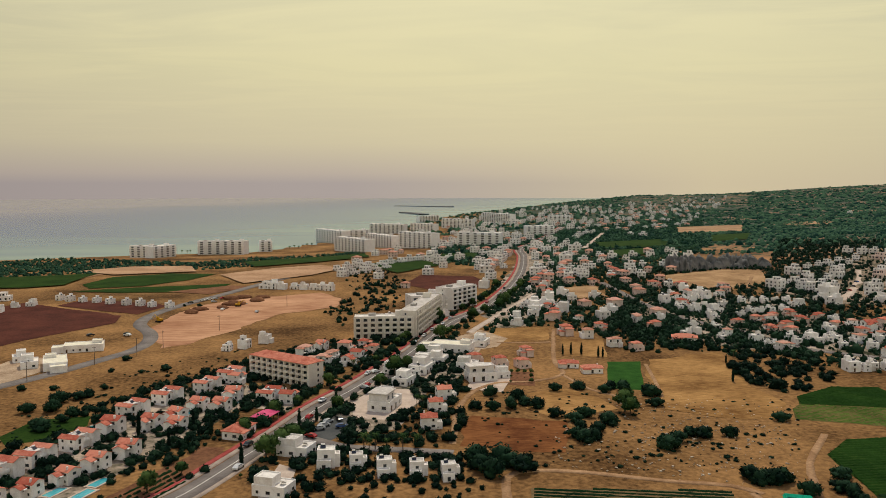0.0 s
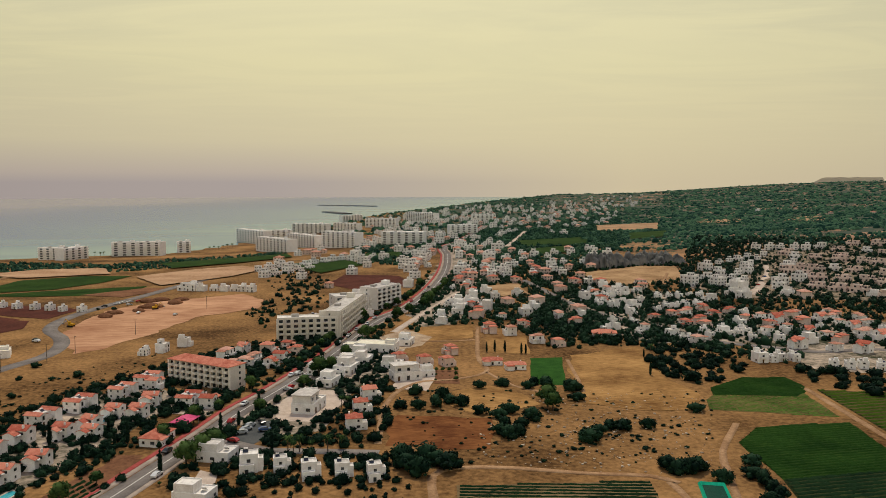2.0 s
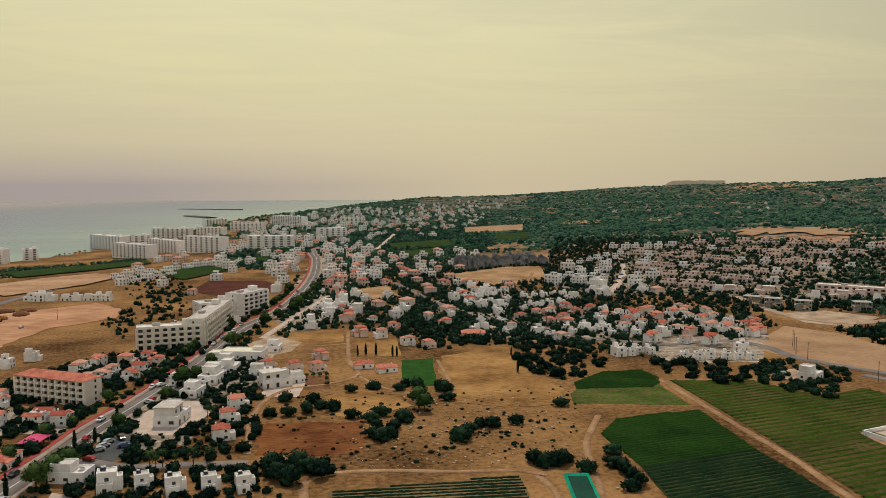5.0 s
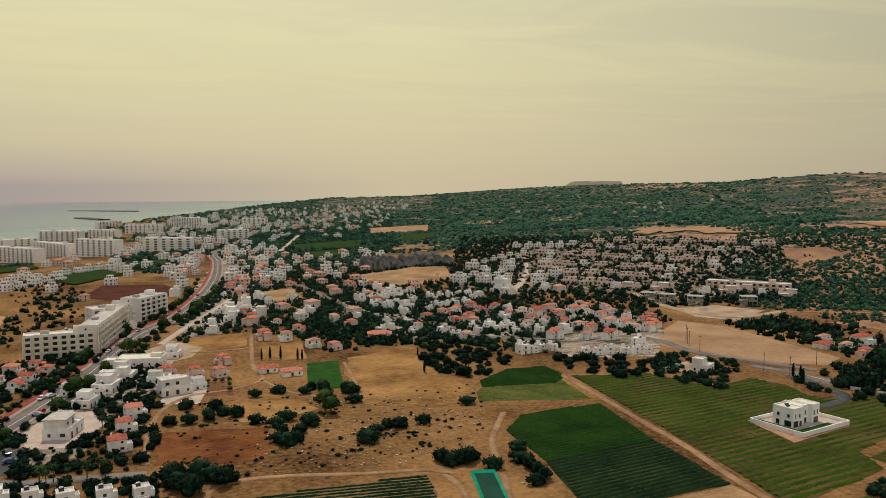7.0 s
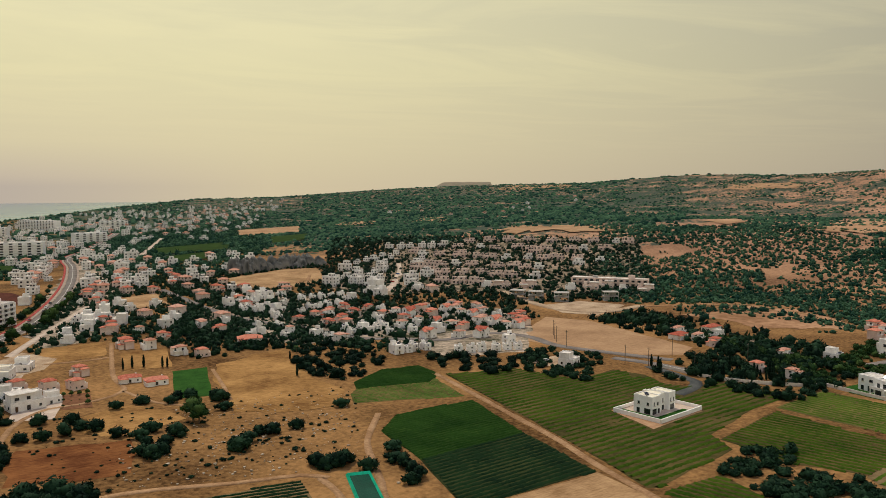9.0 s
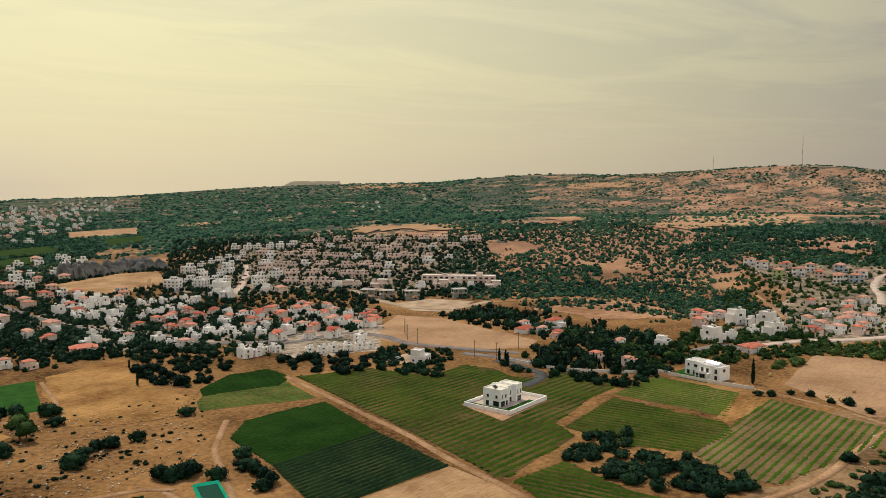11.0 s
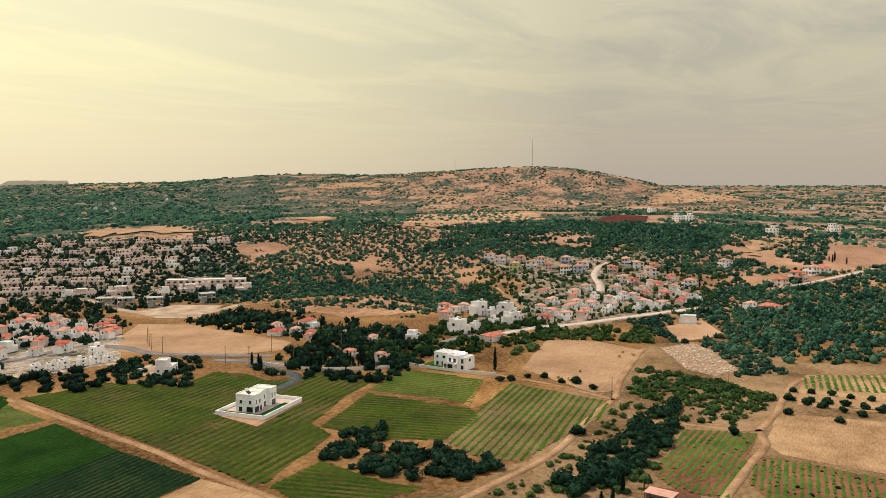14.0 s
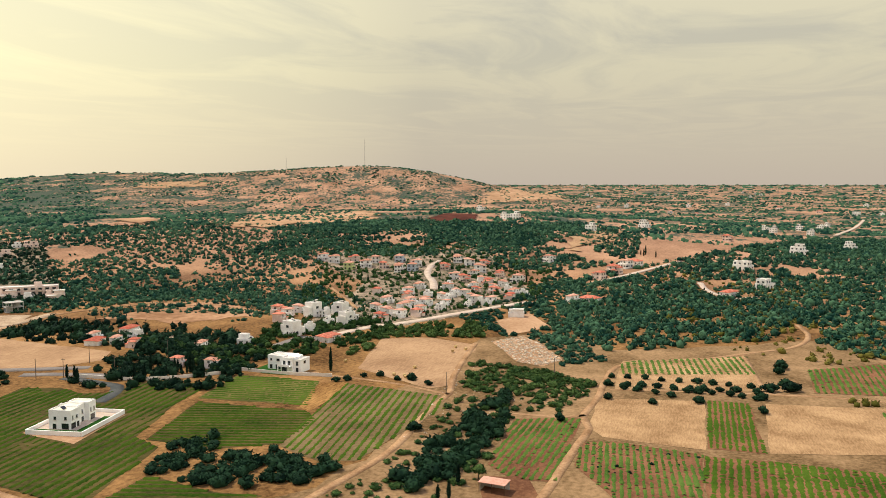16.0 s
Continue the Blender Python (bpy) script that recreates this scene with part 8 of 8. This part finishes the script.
shed((208.0, 53.3))
patch("yard", [(208.9, 57.8), (218.7, 57.2), (219.6, 45.8), (205.6, 39.7), (195.3, 52.5)], SOIL, 0.12, "bare red farm yard", "yard")


def bale(p):
    ob = new("hay_bale", Shape().tube((-0.6, 0, 0.65), (0.6, 0, 0.65), 0.7, 0.7, 16).mesh("hay_bale", HAY))
    ob.matrix_basis = pose(p[0], p[1], 0.2, 0, 0, TR.uniform(0.6, 205.6))
    return tagged(ob, "round straw-coloured hay bale on a mown field", "hay bale", "bales on the hay field")


BALES = [(341.9, 161.7), (339.3, 125.2), (378.9, 119.2), (389.9, 121.1), (386.0, 114.4), (323.4, 129.2), (322.8, 123.9), (321.0, 122.6)]
FIRSTBALE = bale(BALES[0])
for q in BALES[1:]:
    copy_thing(FIRSTBALE, pose(q[0], q[1], 0.2, 0, 0, TR.uniform(0.6, 205.6)))


def pole_proto():
    root = thing("utility_pole", "weathered wooden utility pole with crossarm", "utility pole", None, "poles along the roads")
    part("post", Shape().tube((0, 0, -0.5), (0, 0, 9.0), 0.16, 0.11, 8).mesh("post", POLEWOOD), root)
    part("crossarm", Shape().box(0, 0, 8.3, 1.8, 0.12, 0.12).mesh("crossarm", POLEWOOD), root)
    for x in (-0.8, 0, 0.8):
        part("insulator", Shape().tube((x, 0, 8.42), (x, 0, 8.62), 0.06, 0.04, 6).mesh("insulator", CONCRETE), root)
    return root


POLE = None
for q in [(-163.2, 364.9), (-145.0, 404.3), (-151.2, 385.1), (-178.8, 334.1), (-107.5, 540.1), (-129.2, 451.6), (279.4, 342.7), (270.0, 321.4), (274.0, 266.2), (323.2, 248.9), (301.8, 277.3), (181.3, 437.6), (284.7, 350.4), (273.5, 334.0), (269.4, 277.0), (196.5, 350.5), (454.1, 192.3), (302.4, 97.9), (341.9, 60.5), (285.9, 248.9)]:
    m = pose(q[0], q[1], ground_z(*q), 0, 0, TR.uniform(0.6, 205.6))
    if POLE is None:
        POLE = pole_proto()
        POLE.matrix_basis = m
    else:
        copy_thing(POLE, m)


def mast(p, h):
    root = thing("radio_mast", "tall thin lattice radio mast on the hilltop", "radio mast", pose(p[0], p[1], ground_z(*p)))
    for a in range(3):
        x, y = 1.0 * math.cos(a * 2.094), 1.0 * math.sin(a * 2.094)
        part("leg", Shape().tube((x, y, -2), (x * 0.5, y * 0.5, h), 0.25, 0.2, 6).mesh("leg", STEEL), root)
    s = Shape()
    n = int(h / 5)
    for i in range(n):
        for a in range(3):
            b = (a + 1) % 3
            z0, z1 = i * h / n, (i + 1) * h / n
            s.tube((math.cos(a * 2.094) * (1 - 0.5 * z0 / h), math.sin(a * 2.094) * (1 - 0.5 * z0 / h), z0), (math.cos(b * 2.094) * (1 - 0.5 * z1 / h), math.sin(b * 2.094) * (1 - 0.5 * z1 / h), z1), 0.12, 0.12, 4)
    part("bracing", s.mesh("bracing", STEEL), root)
    part("aerial", Shape().tube((0, 0, h), (0, 0, h + 6), 0.2, 0.1, 6).mesh("aerial", STEEL), root)


mast((2373, 1046), 92)
mast((2387, 1341), 40)


def car_proto(paint):
    root = thing("car", "parked car beside the road", "car", None, "cars along the road")
    b = Shape()
    prof = [(-2.1, 0.35), (2.1, 0.35), (2.15, 0.75), (1.2, 0.92), (0.6, 1.42), (-1.1, 1.45), (-1.9, 0.95), (-2.15, 0.85)]
    n = len(prof)
    b.add([(x, -0.85 if z < 1.2 else -0.68, z) for x, z in prof] + [(x, 0.85 if z < 1.2 else 0.68, z) for x, z in prof],
          [tuple(range(n)), tuple(range(2 * n - 1, n - 1, -1))] + [(i, n + i, n + (i + 1) % n, (i + 1) % n) for i in range(n)])
    part("body", b.mesh("body", paint), root)
    part("windscreen", Shape().add([(1.22, -0.74, 0.95), (1.22, 0.74, 0.95), (0.66, 0.62, 1.39), (0.66, -0.62, 1.39)], [(0, 1, 2, 3)]).mesh("windscreen", GLASS), root)
    for s in (-1, 1):
        part("side_window", Shape().add([(0.95, s * 0.83, 0.97), (-1.6, s * 0.83, 0.97), (-1.1, s * 0.715, 1.37), (0.55, s * 0.715, 1.37)], [(0, 1, 2, 3) if s > 0 else (3, 2, 1, 0)]).mesh("side_window", GLASS), root)
        for x in (-1.3, 1.3):
            part("wheel", Shape().tube((x, s * 0.72, 0.32), (x, s * 0.9, 0.32), 0.32, 0.32, 12).mesh("wheel", TYRE), root)
    return root


CARP = {}


def car(p, yaw):
    i = TR.choice((0, 0, 0, 1, 1, 2, 2, 3, 4))
    m = pose(p[0], p[1], ground_z(*p) + 0.3, 0, 0, yaw)
    if i in CARP:
        ob = copy_thing(CARP[i], m)
    else:
        ob = CARP[i] = car_proto(CARPAINT[i])
        ob.matrix_basis = m
    ob["label"] = "%s car on asphalt beside houses" % ("white", "black", "silver", "red", "blue")[i]


LANE = smooth_line(MAIN, 6.0)
for k in range(26):
    i = min(len(LANE) - 2, 4 + k * 3 + TR.randrange(2))
    q, r = Vector(LANE[i]), Vector(LANE[i + 1])
    d = (r - q).normalized()
    off = TR.choice((-2.4, 2.4, 4.0, -4.0))
    car((q.x + d.y * off, q.y - d.x * off), math.degrees(math.atan2(d.y, d.x)) + (180 if off < 0 else 0))
for q in [(-42.7, 266.8), (-41.6, 270.6), (-44.2, 258.6), (-40.8, 274.7), (-35.3, 269.3), (-37.3, 278.1), (-175.7, 434.8), (-173.6, 565.4), (-170.1, 570.7), (-166.6, 573.4), (-161.9, 576.1), (-178.7, 554.9), (309.5, 598.5), (320.8, 614.9), (333.8, 634.3), (326.6, 187.1), (327.8, 190.6), (237.5, 298.6), (-19.9, 362.4), (-17.6, 368.2), (-30.3, 349.3), (-27.3, 343.0), (-32.7, 321.8)]:
    car(q, TR.uniform(0.6, 205.6))


def garden_wall(pts, h=1.5):
    line = smooth_line(pts, 5.0)
    root = thing("garden_wall", "pale rendered garden wall along a field", "wall", pose(line[0][0], line[0][1], ground_z(*line[0])))
    s = Shape()
    for p, q in zip(line, line[1:]):
        d = math.hypot(q[0] - p[0], q[1] - p[1])
        x, y = (p[0] + q[0]) / 2, (p[1] + q[1]) / 2
        s.box(x - line[0][0], y - line[0][1], ground_z(x, y) - ground_z(*line[0]) - 0.4, d + 0.1, 0.3, h + 0.4, 0, math.atan2(q[1] - p[1], q[0] - p[0]))
    part("masonry", s.mesh("masonry", CREAM), root)


garden_wall([(277.1, 262.7), (280.1, 234.0), (292.1, 214.7), (306.8, 200.4)])
garden_wall([(310.8, 200.0), (310.2, 175.8), (313.2, 154.8)])


# loose stones on the rough ground, rubble heap
def stones(name, polys, per_ha, size, label, seed, taken=True):
    rng = np.random.default_rng(seed)
    p = []
    for poly in polys:
        a = np.array(poly)
        area = 0.5 * abs(np.dot(a[:, 0], np.roll(a[:, 1], 1)) - np.dot(a[:, 1], np.roll(a[:, 0], 1)))
        p.append(in_poly(poly, int(area / 10000 * per_ha), rng))
    p = np.concatenate(p)
    n = len(p)
    s = size[0] + (size[1] - size[0]) * rng.power(0.5, n)
    sc = np.stack([s, s * rng.uniform(0.6, 1, n), s * rng.uniform(0.35, 0.7, n)], 1)
    v, f = repeat([lump(70 + k, 1, 0.3) for k in range(4)], p, sc, rng.uniform(0, 6.3, n), terrain(p[:, 0], p[:, 1]) + 0.15, rng)
    return tagged(new(name, array_mesh(name, v, f, STONE)), label, "stones", kind="stuff")


stones("stones", [[(39.0, 248.9), (53.3, 266.9), (103.1, 262.1), (112.7, 246.2), (103.1, 227.7), (69.3, 227.1), (38.0, 230.4)], [(98.4, 191.2), (106.0, 201.8), (108.7, 193.6), (104.6, 180.6)], [(92.0, 213.6), (96.2, 222.6), (101.7, 214.8), (98.4, 208.2)]], 260, (0.15, 0.8), "pale limestone rubble on rough ground", 61)
stones("stones", [[(412.7, 107.6), (433.4, 94.5), (411.6, 79.1), (379.3, 63.0), (362.2, 69.5), (368.0, 83.1)]], 8000, (0.25, 0.9), "heap of pale quarried stone blocks", 62)


def crag():
    """A grey rock face standing out of the slope."""
    rng = np.random.default_rng(9)
    a, b = [Vector(p) for p in [(211.9, 733.3), (298.4, 748.9)]]
    n = 70
    pts = np.array([a.lerp(b, t) for t in rng.uniform(0, 1, n)]) + rng.normal(0, 3, (n, 2))
    sc = np.stack([rng.uniform(4, 9, n), rng.uniform(3, 6, n), rng.uniform(6, 14, n)], 1)
    root = thing("crag", "grey limestone crag above a dry slope", "rock", pose(a.x, a.y, ground_z(a.x, a.y)))
    shapes = []
    for k in range(5):
        v, f = lump(90 + k, 3, 0.17)
        shapes.append(array_mesh("boulder", v, f, CLIFF))
    for (x, y), (sx, sy, sz) in zip(pts, sc):
        part("boulder", shapes[int(sx * 10) % 5], root, "", pose(x - a.x, y - a.y, 0.6, 0, 0, sx * 40) @ Matrix.Diagonal((sx, sy, sz, 1)))
    return root


crag()


# ---- building site ----
def mound(p, size):
    v, f = lump(int(size * 10), 3, 0.12)
    v = v * np.array([size, size * 0.7, size * 0.35])
    ob = new("earth_mound", array_mesh("earth_mound", v, f, SOIL))
    ob.matrix_basis = pose(p[0], p[1], ground_z(*p) + size * 0.05, 0, 0, TR.uniform(0.6, 205.6))
    tagged(ob, "heap of dug red earth on the building site", "earth mound", "earth mounds of the building site")


for q in [(-155.4, 575.9), (-148.3, 581.2), (-134.4, 566.9), (-163.3, 525.0), (-164.9, 513.6), (-150.3, 534.2), (-133.9, 580.6), (-146.2, 549.0)]:
    mound(q, TR.uniform(4, 8))


def excavator(p, yaw):
    root = thing("excavator", "yellow tracked excavator on bare earth", "excavator", pose(p[0], p[1], ground_z(*p) + 0.2, 0, 0, yaw))
    paint = mat("machine_yellow", (0.45, 0.24, 0.02), (0.6, 0.34, 0.04), 0.6, 4.0, rough=0.5)
    for s in (-1, 1):
        part("track", Shape().box(0, s * 1.1, 0, 3.8, 0.6, 0.8).mesh("track", TYRE), root)
    part("body", Shape().box(-0.4, 0, 0.9, 3.0, 2.4, 1.1).box(0.5, 0.6, 2.0, 1.3, 1.1, 1.1).mesh("body", paint), root)
    part("cab_window", Shape().box(1.16, 0.6, 2.2, 0.06, 0.95, 0.7).mesh("cab_window", GLASS), root)
    part("boom", Shape().tube((1.0, -0.4, 1.7), (3.6, -0.4, 4.4), 0.25, 0.2, 6).tube((3.6, -0.4, 4.4), (5.6, -0.4, 2.0), 0.2, 0.15, 6).mesh("boom", paint), root)
    part("bucket", Shape().box(5.7, -0.4, 1.2, 0.9, 1.1, 0.8).mesh("bucket", STEEL), root)


def concrete_frame(p, yaw, w=11.0, d=9.0):
    """An unfinished house: floor slabs on bare columns."""
    root = thing("unfinished_house", "unfinished grey concrete house frame with bare columns", "house", pose(p[0], p[1], ground_z(*p), 0, 0, yaw), "unfinished houses of the building site")
    for z in (0.0, 3.1, 6.2):
        part("floor_slab", Shape().box(0, 0, z, w, d, 0.3).mesh("floor_slab", CONCRETE), root)
    post = Shape().box(0, 0, 0, 0.4, 0.4, 2.8).mesh("column", CONCRETE)
    for z in (0.3, 3.4):
        for x in (-w / 2 + 0.4, -w / 6, w / 6, w / 2 - 0.4):
            for y in (-d / 2 + 0.4, d / 2 - 0.4):
                part("column", post, root, "", pose(x, y, z))
    part("wall", Shape().box(-w / 4, 0.5, 0.3, w / 3, d - 2.0, 2.8).box(w / 5, 1.5, 3.4, w / 3, d - 4.0, 2.8).mesh("wall", GREYWALL), root, "grey blockwork infill")
    SPOTS.append((p[0], p[1], 8))


for q, yaw in (((360.0, 464.0), -45), ((372.0, 449.0), -40), ((352.0, 476.0), -48), ((404.0, 432.0), -30)):
    concrete_frame(q, yaw)
excavator((-141.5, 541.3), 20)
excavator((-174.0, 479.9), 160)
for q in [(-147.6, 524.6), (-122.3, 514.8), (-163.6, 559.8), (-196.2, 434.7), (-177.1, 438.2)]:
    car(q, TR.uniform(0, 90))
stones("stones", [[(35.7, 280.8), (70.5, 311.5), (139.6, 309.2), (107.4, 224.8), (84.8, 221.6), (36.0, 228.0)], [(74.1, 317.1), (121.5, 276.2), (102.1, 210.1), (52.4, 225.0)], [(240.4, 95.4), (349.9, 110.4), (364.8, 60.6), (327.5, 40.3), (273.4, 65.3), (222.9, 59.9)]], 420, (0.12, 0.6), "pale stones scattered on dry grassland", 63)
